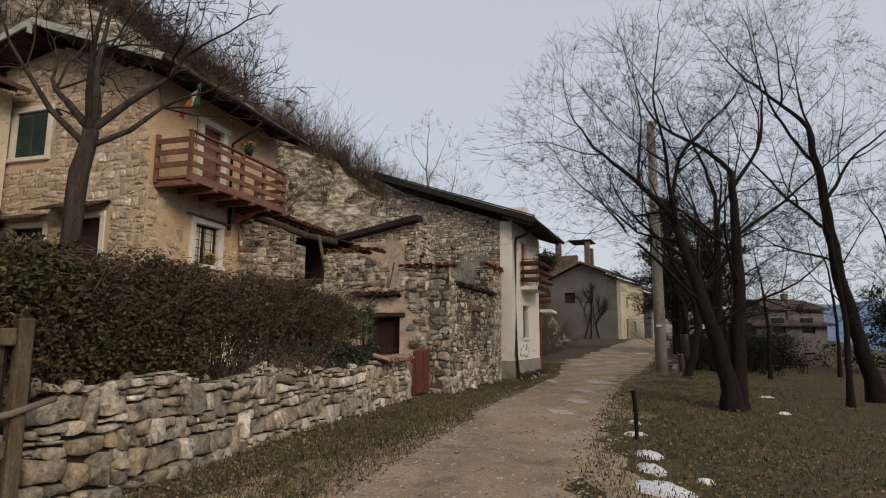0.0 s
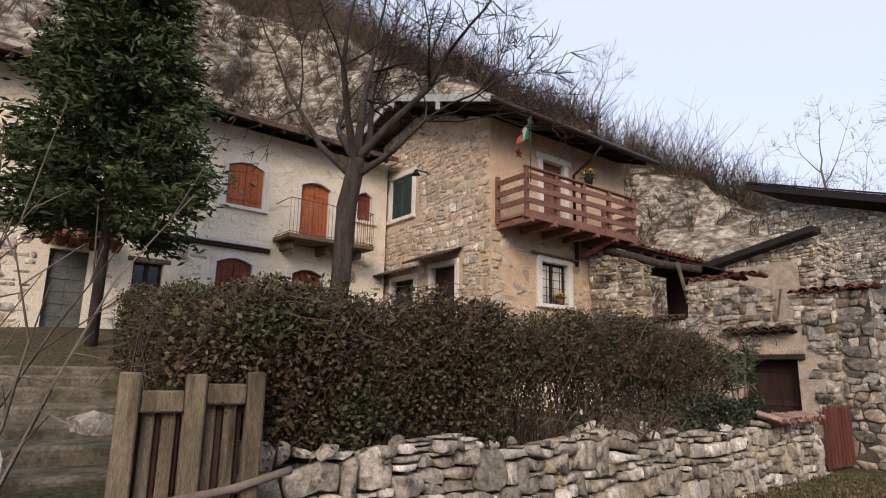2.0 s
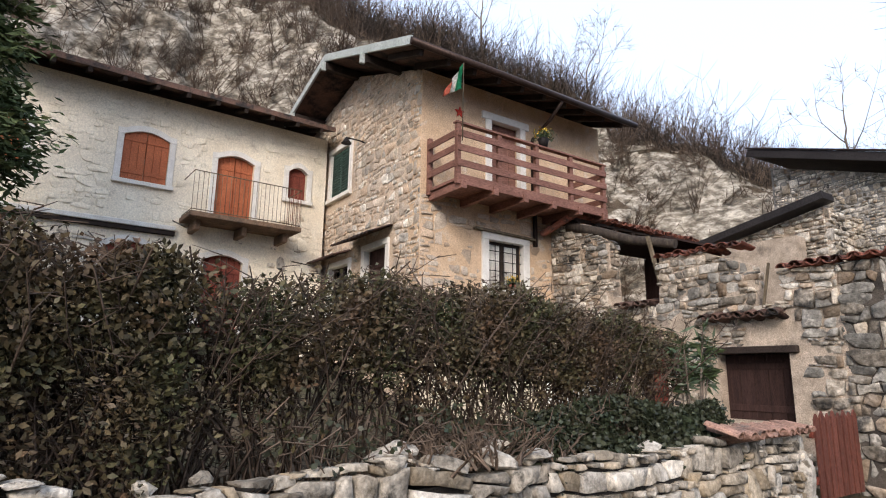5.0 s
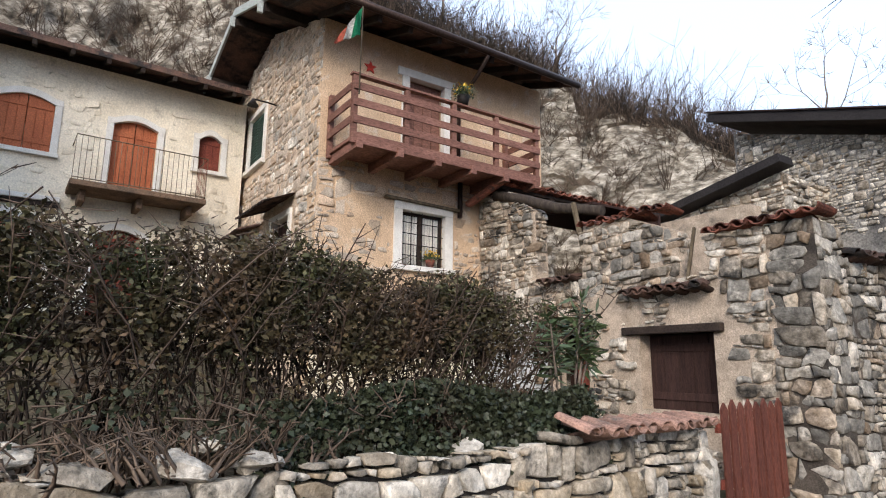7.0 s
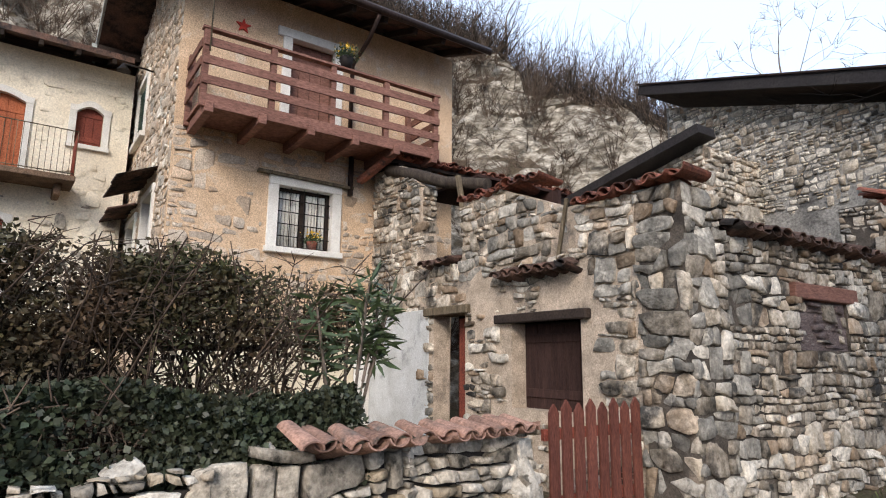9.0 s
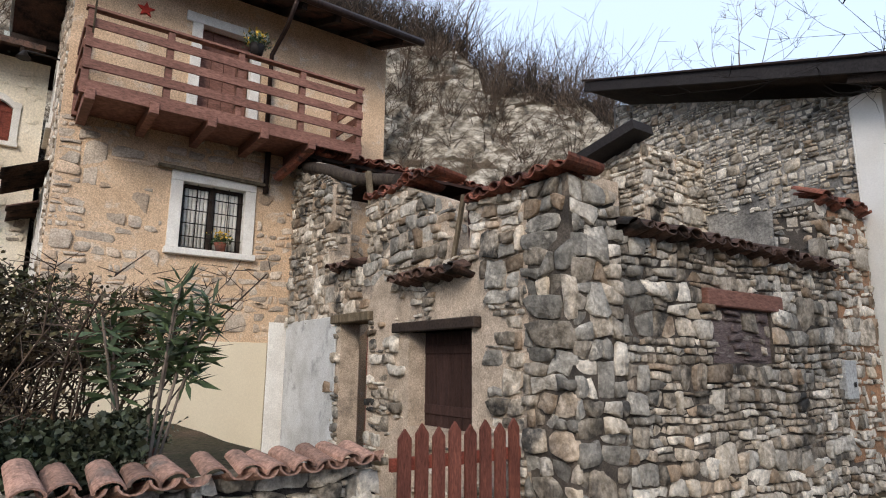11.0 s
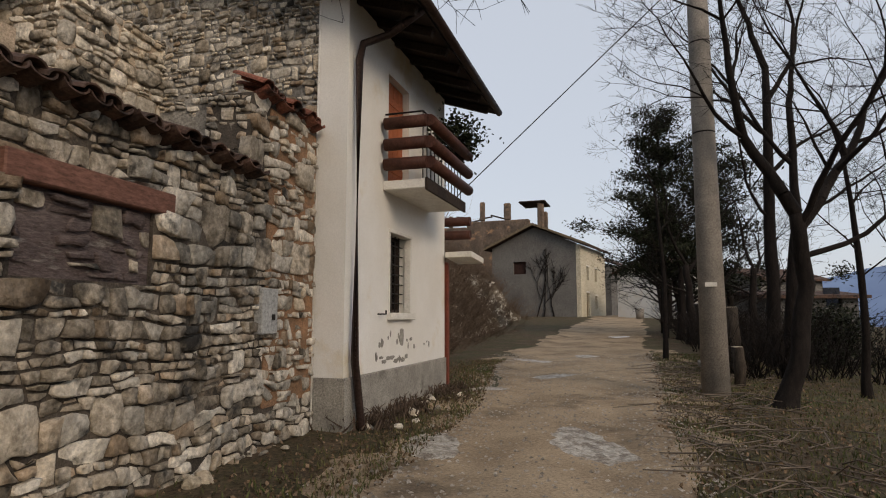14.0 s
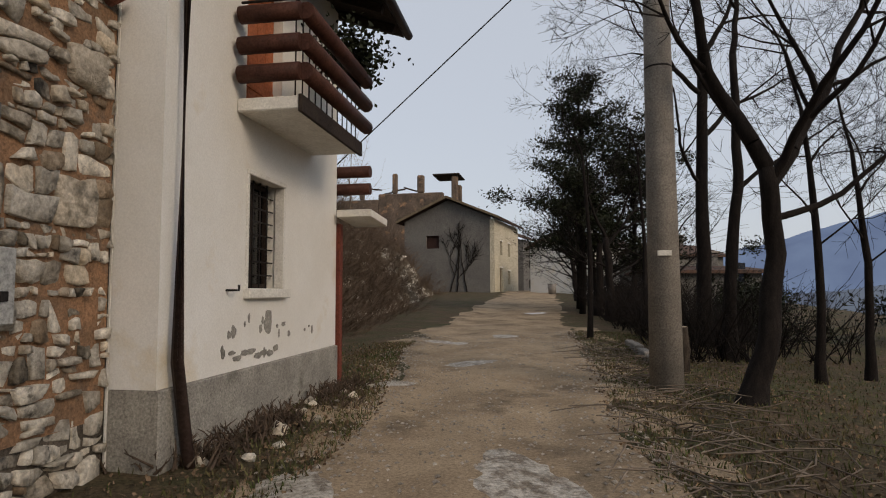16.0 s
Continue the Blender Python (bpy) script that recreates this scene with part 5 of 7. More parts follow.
ruin = thing("ruined_building", "roofless brick and stone ruin on the hillside", "ruin", axes(18.0, 80, 24))
for x0, x1, y0, y1, z0, z1 in ((0, 0.6, 0, 7.5, 6, 12.6), (0.6, 5, 0, 0.5, 6, 11.8), (0, 0.5, 2.2, 3.0, 12.6, 14.6), (0, 0.6, -1.6, -0.9, 6, 14.5), (2.6, 3.2, -1.6, -0.9, 6, 13.8), (0, 0.6, 7.5, 12.0, 6, 12.0), (0.1, 0.5, 5.3, 5.9, 12.6, 14.9), (3.8, 4.4, -1.2, -0.4, 6, 13.0), (0.1, 0.5, 9.2, 9.8, 12.0, 13.4)):
    part("broken_wall", box(x0, x1, y0, y1, z0, z1, 0.12), M_RUIN, ruin)
part("roof_remnant", box(-0.3, 3.4, -1.9, 1.2, 14.4, 14.62, 0.1), M_DARKWOOD, ruin, "dark sagging roof remnant")
for k in range(6):
    part("bare_rafter", beam((0.3, 3.0 + k * 1.4, 12.8 + 0.3 * (k % 2)), (0.3, 4.6 + k * 1.4, 13.3 - 0.4 * (k % 3)), 0.14, 0.16), M_DARKWOOD, ruin)


def small_house(x, y, heading, lx, ly, z0, eave, ridge, wall, label):
    h = thing("neighbour_house", label, "house", axes(x, y, heading))
    bpy.context.view_layer.update()
    o = [(lx * 0.25, lx * 0.25 + 0.9, z0 + 1.0, z0 + 2.1), (lx * 0.65, lx * 0.65 + 0.9, z0 + 1.0, z0 + 2.1)]
    if eave - z0 > 4:
        o += [(a, b, c + 2.5, d + 2.5) for a, b, c, d in o]
    face_wall(h, "front_wall", axes(x, y, heading), 0, lx, z0, [(0, eave), (lx, eave)], o, 0.35, wall)
    for a, b, c, d in o:
        part("window", box(a, b, 0.18, 0.22, c, d), M_GLASS_DARK, h)
    side = prism([(0, z0), (ly, z0), (ly, eave), (ly / 2, ridge), (0, eave)], 0, 0.35)
    bmesh.ops.transform(side, matrix=pose(0, 0, 0, 0, 0, 90) @ Matrix.Scale(-1, 4, (0, 1, 0)), verts=side.verts)
    s1 = part("side_wall", side, wall, h)
    s1.matrix_basis = Matrix.Translation((0.002, 0.352, 0))
    part("back_wall", box(0.36, lx, ly, ly + 0.3, z0, eave), wall, h)
    part("end_wall", box(lx - 0.35, lx - 0.002, 0.352, ly, z0, eave), wall, h)
    part("roof", slab_roof([(-0.5, eave - 0.05), (ly / 2, ridge), (ly + 0.7, eave - 0.05), (ly + 0.7, eave + 0.12), (ly / 2, ridge + 0.17), (-0.5, eave + 0.12)], -0.4, lx + 0.4), M_TILE, h, "dull tile roof")
    ch = part("chimney", box(lx * 0.7, lx * 0.7 + 0.5, ly / 2, ly / 2 + 0.5, ridge - 0.2, ridge + 0.8, 0.02), wall, h)
    part("chimney_cap", box(lx * 0.7 - 0.1, lx * 0.7 + 0.6, ly / 2 - 0.1, ly / 2 + 0.6, ridge + 0.95, ridge + 1.05), M_CONCRETE, ch)
    for dx in (0, 0.42):
        part("cap_leg", box(lx * 0.7 + dx, lx * 0.7 + dx + 0.08, ly / 2, ly / 2 + 0.08, ridge + 0.8, ridge + 0.95), M_CONCRETE, ch)
    return h


small_house(22.9, 44.5, 95, 5.0, 5.0, -1.5, 2.55, 2.85, M_GREYWALL, "low grey stone house below the track")
small_house(26.5, 62, 60, 7, 6, 0.0, 5.4, 6.8, M_WHITE, "white house behind the roadside trees")
small_house(29.5, 86, 38, 9, 7, 1.0, 8.0, 9.5, M_GREYWALL, "stone house at the bend of the track")
small_house(31.5, 58.5, 80, 6, 6, -2.0, 4.4, 5.4, M_GREYWALL, "brown roofed house in the valley")

# parked car by the trees
car = thing("parked_car", "small white car parked under roadside trees", "car", pose(25.0, 57.5, ground_z(25.0, 57.5), 0, 0, 55))
M_CAR = surface("white_car_paint", (0.6, 0.6, 0.58), (0.55, 0.55, 0.53), 1, 0.35, 0.0, 10, spec=0.5)
M_RUBBER = surface("black_rubber", (0.02, 0.02, 0.02), (0.015, 0.015, 0.015), 5, 0.8, 0.0, 10)
part("body", prism([(-1.9, 0.3), (1.9, 0.3), (1.95, 0.7), (1.1, 0.85), (-1.85, 0.9)], -0.8, 0.8), M_CAR, car)
part("cabin", prism([(-1.6, 0.9), (0.95, 0.86), (0.35, 1.4), (-1.3, 1.42)], -0.7, 0.7), M_GLASS_DARK, car, "dark car windows")
part("car_roof", box(-1.3, 0.35, -0.68, 0.68, 1.41, 1.46, 0.02), M_CAR, car)
for sx in (-1.2, 1.25):
    for sy in (-0.72, 0.72):
        wh = part("wheel", tube([(sx, sy - 0.1, 0.3), (sx, sy + 0.1, 0.3)], 0.3, 16), M_RUBBER, car)
bin_ = part("waste_bin", tube([(0, 0, 0), (0, 0, 0.85)], 0.3, 14, 0.36), M_CONCRETE)
bin_.matrix_world = pose(22.9, 61.5, ground_z(22.9, 61.5))
tagged(bin_, "grey round waste bin beside the track", "bin")


# ---- dry stone garden wall ----
def boulder_mesh(seed, sx, sy, sz, sub=2):
    rng = random.Random(seed)
    bm = bmesh.new()
    bmesh.ops.create_icosphere(bm, subdivisions=sub, radius=1.0)
    o = Vector((rng.uniform(0, 50), rng.uniform(0, 50), rng.uniform(0, 50)))
    planes = [Vector((rng.gauss(0, 1), rng.gauss(0, 1), rng.gauss(0, 1))).normalized() for _ in range(13)]
    for v in bm.verts:
        for n in planes:
            k = v.co.dot(n) - 0.55
            if k > 0:
                v.co -= n * k * 0.9
        v.co *= 1 + 0.16 * noise.noise(v.co * 2.2 + o)
        v.co = Vector((v.co.x * sx, v.co.y * sy, v.co.z * sz))
    return bm


BOULDERS = []
for k in range(10):
    me = bpy.data.meshes.new("boulder")
    b = boulder_mesh(k, 0.5, 0.42, 0.36, 1 if k > 4 else 2)
    b.to_mesh(me)
    b.free()
    me.materials.append(M_DRY if k % 2 else M_LIME_PALE)
    BOULDERS.append(me)


def loose_stone(x, y, z, size, rng, parent=None, name="stone", label="", flat=1.0):
    ob = new(name, BOULDERS[rng.randrange(10)])
    ob.matrix_world = pose(x, y, z, rng.uniform(-20, 20), rng.uniform(-20, 20), rng.uniform(0, 360)) @ Matrix.Diagonal((size, size * rng.uniform(0.7, 1.1), size * flat * rng.uniform(0.6, 1), 1))
    if parent:
        ob.parent = parent
    elif label:
        tagged(ob, label, "stone", "loose stones")
    return ob


garden_wall = thing("garden_wall", "dry stone retaining wall of pale limestone blocks", "wall")
rng = random.Random(77)
total = 0.0
for i, (a, b) in enumerate(zip(WALL_LINE, WALL_LINE[1:])):
    ln = math.hypot(b[0] - a[0], b[1] - a[1])
    hd = math.degrees(math.atan2(b[0] - a[0], b[1] - a[1]))
    m = axes(a[0], a[1], hd) @ pose(0, 0, 0, -4)
    t0, t1 = (1.22, 1.18, 1.1, 1.02, 1.05, 1.08, 1.1)[i:i + 2]
    core = part("wall_core", box(0.0, ln, 0.05, 0.5, -0.1, min(t0, t1) - 0.1), M_EARTH, garden_wall)
    core.matrix_basis = m
    cells = rubble_cells(-0.05, ln + 0.05, 0.12, [(-0.05, t0), (ln * 0.35, t0 + 0.05), (ln * 0.6, t1 - 0.04), (ln + 0.05, t1)], [], 60 + i, (0.08, 0.24) if i < 5 else (0.07, 0.18), (0.9, 2.4))
    lay_stones(cells, m, garden_wall, [M_DRY, M_LIME_PALE], 70 + i, 0.012, 0.05, 0.12, lambda x, z: True, 75)
    for k in range(int(ln / 0.5)):
        if i > 4:
            break
        s = (k + rng.random()) * 0.5
        p = m @ Vector((s, rng.uniform(0.02, 0.35), t0 + (t1 - t0) * s / ln + rng.uniform(-0.06, 0.02)))
        loose_stone(p.x, p.y, p.z, rng.uniform(0.14, 0.36), rng, garden_wall)
for k in range(7):
    y = 8.1 + 0.22 * k + rng.uniform(-0.06, 0.06)
    x = float(np.interp(y, [p[1] for p in WALL_LINE], [p[0] for p in WALL_LINE]))
    loose_stone(x - 0.12 - 0.18 * (k % 2), y, 1.06 + 0.07 * (k % 2), rng.uniform(0.3, 0.5), rng, garden_wall, flat=0.75)
M_TILE_PALE = surface("pale_pink_coping_tile", (0.34, 0.2, 0.145), (0.2, 0.125, 0.095), 6, 0.9, 0.4, 40, (0.12, 0.10, 0.085), 0.4, vary=0.3, c3_scale=4)
for i in (4, 5):
    a, b = WALL_LINE[i], WALL_LINE[i + 1]
    ln = math.hypot(b[0] - a[0], b[1] - a[1])
    m = axes(a[0], a[1], math.degrees(math.atan2(b[0] - a[0], b[1] - a[1])))
    barrel_tiles(garden_wall, m, 0.45 if i == 4 else 0.0, ln, -0.14, 1.08, 0.24, 1.15, M_TILE_PALE, 0.165, 20 + i, size=0.8)
pillar = part("gate_pillar", boulder_mesh(5, 0.26, 0.26, 0.75, 3), M_LIME_PALE)
pillar.matrix_world = pose(-0.83, 13.62, 0.42)
tagged(pillar, "rounded whitewashed plaster gate pillar", "pillar")

# stones left of the wooden gate
for x, y, z, s in ((-3.62, 2.95, 0.75, 0.75), (-3.8, 2.3, 0.6, 0.9), (-4.2, 2.0, 0.9, 0.8), (-4.4, 2.8, 1.0, 0.6), (-4.0, 1.4, 0.6, 1.0), (-4.6, 3.4, 1.1, 0.5), (-5.0, 2.6, 1.2, 0.7), (-5.4, 3.6, 1.35, 0.6), (-4.9, 4.3, 1.25, 0.5)):
    loose_stone(x, y, z, s, rng, label="rough grey limestone boulder beside the gate")
slab = part("standing_stone", boulder_mesh(12, 0.22, 0.13, 0.62, 3), M_LIME_PALE)
slab.matrix_world = pose(-3.5, 3.12, 0.72, 4, 8, 20)
tagged(slab, "upright pale limestone slab beside the gate", "stone")

# ---- wooden garden gate ----
wooden_gate = thing("wooden_gate", "rough weathered wooden garden gate of split boards", "gate", axes(-3.25, 3.62, 24) @ Matrix.Diagonal((0.93, 0.85, 1, 1)))
for x, w in ((0.0, 0.12), (0.37, 0.12), (0.74, 0.11)):
    part("post", box(x, x + w, -0.05, 0.05, 0.1, 1.66 + 0.03 * math.sin(x * 9), 0.012), M_OLDWOOD, wooden_gate)
for x, w, h in ((0.15, 0.07, 1.5), (0.26, 0.08, 1.55), (0.51, 0.06, 1.52), (0.62, 0.08, 1.57)):
    part("board", box(x, x + w, 0.052, 0.075, 0.15, h, 0.006), M_OLDWOOD, wooden_gate)
for x, w, h in ((0.125, 0.025, 1.46), (0.225, 0.03, 1.51), (0.345, 0.022, 1.48), (0.575, 0.04, 1.5), (0.705, 0.03, 1.53)):
    part("board", box(x, x + w, 0.078, 0.096, 0.15, h, 0.004), M_DARKPLANK, wooden_gate, "dark rotten board behind")
for z, h in ((1.44, 0.12), (0.68, 0.12)):
    part("rail", box(0.121, 0.369, -0.02, 0.05, z, z + h, 0.01), M_OLDWOOD, wooden_gate)
    part("rail", box(0.491, 0.739, -0.02, 0.05, z + 0.04, z + h + 0.04, 0.01), M_OLDWOOD, wooden_gate)
part("pole", tube([(-0.1, -0.07, 0.98), (0.3, -0.075, 0.97), (0.7, -0.08, 1.02), (1.05, -0.06, 1.1)], 0.025, 8), M_TWIG_GREY, wooden_gate, "peeled branch tied across")

# ---- brown picket gate ----
M_PICKET = surface("brown_picket_paint", (0.15, 0.055, 0.038), (0.10, 0.038, 0.028), 6, 0.6, 0.2, 40, vary=0.25, stretch=(2, 2, 0.4))
picket_gate = thing("picket_gate", "brown painted wooden picket gate", "gate", axes(-0.68, 13.78, 17))
for k in range(8):
    x = 0.04 + k * 0.148
    o = [(x, 0.28), (x + 0.105, 0.28), (x + 0.105, 1.2 + 0.03 * (k % 2)), (x + 0.052, 1.27 + 0.03 * (k % 2)), (x, 1.2 + 0.03 * (k % 2))]
    part("picket", prism(o, -0.02, 0.004), M_PICKET, picket_gate)
for z in (0.45, 0.98):
    part("rail", box(0.0, 1.22, 0.006, 0.05, z, z + 0.09, 0.004), M_REDBROWN, picket_gate)

def brush(name, label, spots, height, stems, seed, mat, parent=None, wide=0.35):
    """Leafless wands in clumps, with side twigs."""
    g = np.random.default_rng(seed)
    base = np.repeat(np.asarray(spots), stems, axis=0)
    m = len(base)
    base = base + g.normal(0, 0.12, (m, 3)) * np.array([1, 1, 0])
    hh = height * g.uniform(0.5, 1.25, (m, 1))
    d = np.stack([g.normal(0, wide, m), g.normal(0, wide, m), np.ones(m)], axis=1)
    a0, a1, q0, q1 = [], [], [], []
    cur = base
    for k in range(3):
        nxt = cur + d * hh / 3
        a0.append(cur), a1.append(nxt)
        q0.append(np.full(m, 0.016 - 0.004 * k)), q1.append(np.full(m, 0.012 - 0.004 * k))
        for _ in range(2):
            e = d * 0.7 + g.normal(0, 0.5, (m, 3))
            st = cur + (nxt - cur) * g.random((m, 1))
            a0.append(st), a1.append(st + e * hh * 0.28)
            q0.append(np.full(m, 0.007)), q1.append(np.full(m, 0.003))
        cur = nxt
        d = d + g.normal(0, 0.22, (m, 3)) * np.array([1, 1, 0.3])
    ob = twig_mesh(name, np.concatenate(a0), np.concatenate(a1), np.concatenate(q0), np.concatenate(q1), mat, parent)
    return tagged(ob, label, "shrubs", kind="stuff") if parent is None else ob


# ---- hedge ----
F_HEDGE = axes(-2.95, 4.3, 9.6)
nr = np.random.default_rng(5)


def hedge_top(s):
    return 2.36 - 0.24 * np.clip((1.7 - s) / 0.9, 0, 1) + 0.07 * np.sin(s * 1.3 + 1) + 0.06 * np.sin(s * 3.7) + 0.04 * np.sin(s * 8.1)


def to_world(m, pts):
    a = np.array(m)
    return pts @ a[:3, :3].T + a[:3, 3]


hedge = thing("hedge", "clipped hedge with dull green and brown leaves", "hedge")
n = 150000
s = nr.uniform(-0.42, 8.35, n)
v = nr.uniform(-1, 1, n)
side = nr.random(n)
h = nr.random(n) ** 0.62
front = 0.12 + 0.1 * np.clip((s - 3.0) / 1.5, 0, 1) + np.clip(-s, 0, 3) * 0.35
dep = np.where(side < 0.55, nr.normal(0.06, 0.07, n), nr.uniform(0, 0.7, n))
top = hedge_top(s) - 0.12 * (np.abs(dep - 0.35) * 2.8) ** 4
bot = 1.0 + 0.12 * np.sin(s * 5)
z = bot + (top - bot) * h + nr.normal(0, 0.035, n)
keep = (nr.random(n) < 0.55 + 0.45 * np.clip((z - 1.25) / 0.6, 0, 1)) & (nr.random(n) < np.where((s > 2.5) & (s < 4.6), 0.6, 1.0)) & (nr.random(n) < 0.62 + 0.5 * np.sin(s * 2.3 + z * 4) * np.sin(s * 6.1 - z * 3))
keep &= ~((s > 7.5) & (nr.random(n) < 0.6))
keep &= ~((s > 2.6) & (z < 1.66 + 0.16 * np.sin(s * 4.3) * np.sin(s * 1.7)) & (nr.random(n) < 0.78))
pts = to_world(F_HEDGE, np.stack([s, front + dep, z], axis=1)[keep])
leaf_mesh("foliage", pts, 0.05, 0.027, M_HEDGE, hedge, 1)["kind"] = "stuff"
n = 900
s = nr.uniform(-0.42, 8.35, n)
b0 = np.stack([s, 0.42 + nr.uniform(0.0, 0.35, n) + np.clip(-s, 0, 3) * 0.35, np.full(n, 0.85)], axis=1)
P0, P1, R0, R1 = [], [], [], []
step = nr.uniform(0.16, 0.36, (n, 1))
cur, dirv = b0, np.stack([nr.normal(0, 0.3, n), nr.normal(0, 0.2, n), np.ones(n)], axis=1)
for k in range(6):
    nxt = cur + dirv * step * nr.uniform(0.6, 1.4, (n, 1))
    P0.append(cur), P1.append(nxt)
    R0.append(np.full(n, 0.013 - 0.0018 * k)), R1.append(np.full(n, 0.0112 - 0.0018 * k))
    if k:
        for q in range(4):
            st = cur + (nxt - cur) * nr.random((n, 1))
            side_dir = nr.normal(0, 1, (n, 3))
            side_dir[:, 2] = np.abs(side_dir[:, 2]) * 0.6
            side_dir /= np.linalg.norm(side_dir, axis=1, keepdims=True)
            P0.append(st), P1.append(st + side_dir * nr.uniform(0.06, 0.28, (n, 1)))
            R0.append(np.full(n, 0.0045)), R1.append(np.full(n, 0.0018))
    cur = nxt
    dirv = dirv * 0.9 + np.stack([nr.normal(0, 0.3, n), nr.normal(0, 0.25, n), np.full(n, 0.1)], axis=1)
P0, P1 = np.concatenate(P0), np.concatenate(P1)
R0, R1 = np.concatenate(R0), np.concatenate(R1)
ok = (P1[:, 2] < hedge_top(P1[:, 0]) + 0.06) & (P1[:, 0] > -0.5)
ok &= ~((P1[:, 0] > 2.6) & (P1[:, 2] < 1.75) & (nr.random(len(P1)) < np.where(R0 < 0.005, 0.6, 0.5)))
P0, P1 = to_world(F_HEDGE, P0), to_world(F_HEDGE, P1)
twig_mesh("twig_mass", P0[ok], P1[ok], R0[ok], R1[ok], M_HEDGE_STEM, hedge)["kind"] = "stuff"
# the hedge turns back along the garden steps
F_RETURN = axes(-3.25, 5.05, -74.2)
n = 62000
u = nr.uniform(0.1, 5.5, n)
side = nr.random(n)
dep = np.where(side < 0.4, nr.normal(-0.27, 0.05, n), np.where(side < 0.7, nr.normal(0.27, 0.05, n), nr.uniform(-0.28, 0.28, n)))
z0, z1 = 0.95 + 0.13 * u, 2.3 + 0.085 * u + 0.05 * np.sin(u * 3.1) + 0.03 * np.sin(u * 8.3)
z = z0 + (z1 - z0) * nr.random(n) ** 0.7 + nr.normal(0, 0.03, n)
leaf_mesh("foliage", to_world(F_RETURN, np.stack([u, dep, z], axis=1)), 0.05, 0.027, M_HEDGE, hedge, 3)["kind"] = "stuff"
n = 420
u = nr.uniform(0.1, 5.5, n)
q0 = np.stack([u, nr.normal(0, 0.14, n), 0.75 + 0.13 * u], axis=1)
q1 = q0 + np.stack([nr.normal(0, 0.2, n), nr.normal(0, 0.1, n), nr.uniform(0.7, 1.3, n)], axis=1)
twig_mesh("twig_mass", to_world(F_RETURN, q0), to_world(F_RETURN, q1), np.full(n, 0.013), np.full(n, 0.005), M_HEDGE_STEM, hedge)["kind"] = "stuff"
part("support_rail", beam(F_HEDGE @ Vector((4.0, 1.05, 1.72)), F_HEDGE @ Vector((8.2, 1.05, 1.7)), 0.05, 0.06), M_DARKWOOD, hedge, "dark horizontal support rail")
brush("bare_shrub", "dead brown grass and twigs at the hedge foot", [F_HEDGE @ Vector((u, 0.05 + 0.12 * math.sin(u * 9), 1.02)) for u in np.linspace(4.2, 5.4, 16)], 0.22, 8, 18, M_TWIG, wide=0.7)
# ivy over the wall
ivy = thing("ivy", "dark green ivy trailing over the garden wall", "ivy")
n = 60000
s = 2.6 + 5.6 * nr.random(n) ** 0.62
f = np.clip((s - 4.9) / 1.2, 0.02, 1)
low = np.clip((s - 5.1) / 0.7, 0, 1)
z = 1.42 - nr.random(n) ** 1.1 * (0.3 + 0.2 * f + 0.62 * low * np.clip((7.6 - s) / 0.8, 0.3, 1)) + 0.06 * np.sin(s * 3.1)
y = -0.06 + nr.normal(0, 0.05, n) + np.where(z > 1.0, (z - 1.0) * 0.5, (z - 1.0) * 0.08) - np.clip(s - 6, 0, 3) * 0.14
ok = nr.random(n) < f * (0.6 + 0.6 * np.sin(s * 4) * np.sin(z * 9 + s))
leaf_mesh("leaves", to_world(F_HEDGE, np.stack([s, y, z], axis=1)[ok]), 0.05, 0.042, M_IVY, ivy, 2, up=0.0)


# ---- trees ----
def grow(rng, p, d, r, length, depth, out, up=0.06, wig=0.16, spread=0.75, rmin=0.006, kids=(2, 4), seglen=0.32):
    """One limb and all that it carries, as tapered pieces."""
    n = max(2, int(length / seglen))
    r1 = r * 0.55
    d = Vector(d).normalized()
    p = Vector(p)
    nodes = []
    for i in range(n):
        ra, rb = r + (r1 - r) * i / n, r + (r1 - r) * (i + 1) / n
        q = p + d * (length / n)
        out.append((p.copy(), q.copy(), ra, rb))
        p = q
        d = (d + Vector((rng.gauss(0, wig), rng.gauss(0, wig), rng.gauss(0, wig) + up))).normalized()
        if i >= n * 0.3:
            nodes.append((p.copy(), d.copy(), rb))
    if depth <= 0:
        return
    for _ in range(rng.randint(*kids)):
        q, e, rr = rng.choice(nodes)
        a = Vector((rng.gauss(0, 1), rng.gauss(0, 1), rng.gauss(0, 0.6)))
        a = (a - e * a.dot(e)).normalized()
        nd = (e * (1 - spread * 0.45) + a * spread).normalized()
        cr = max(rmin, rr * rng.uniform(0.5, 0.72))
        grow(rng, q, nd, cr, length * rng.uniform(0.5, 0.78), depth - 1, out, up, wig, spread, rmin, kids, seglen)
    grow(rng, p, d, max(rmin, r1), length * 0.7, depth - 1, out, up, wig, spread, rmin, kids, seglen)


def clear_of_track(out, name):
    """The track below is kept clear of twigs."""
    if name == "garden_tree":
        return out
    return [o for o in out if not (o[1].z < 3.9 and -4 < o[1].y < 33 and left_edge(o[1].y) - 2 < o[1].x < right_edge(o[1].y) + 0.6)]


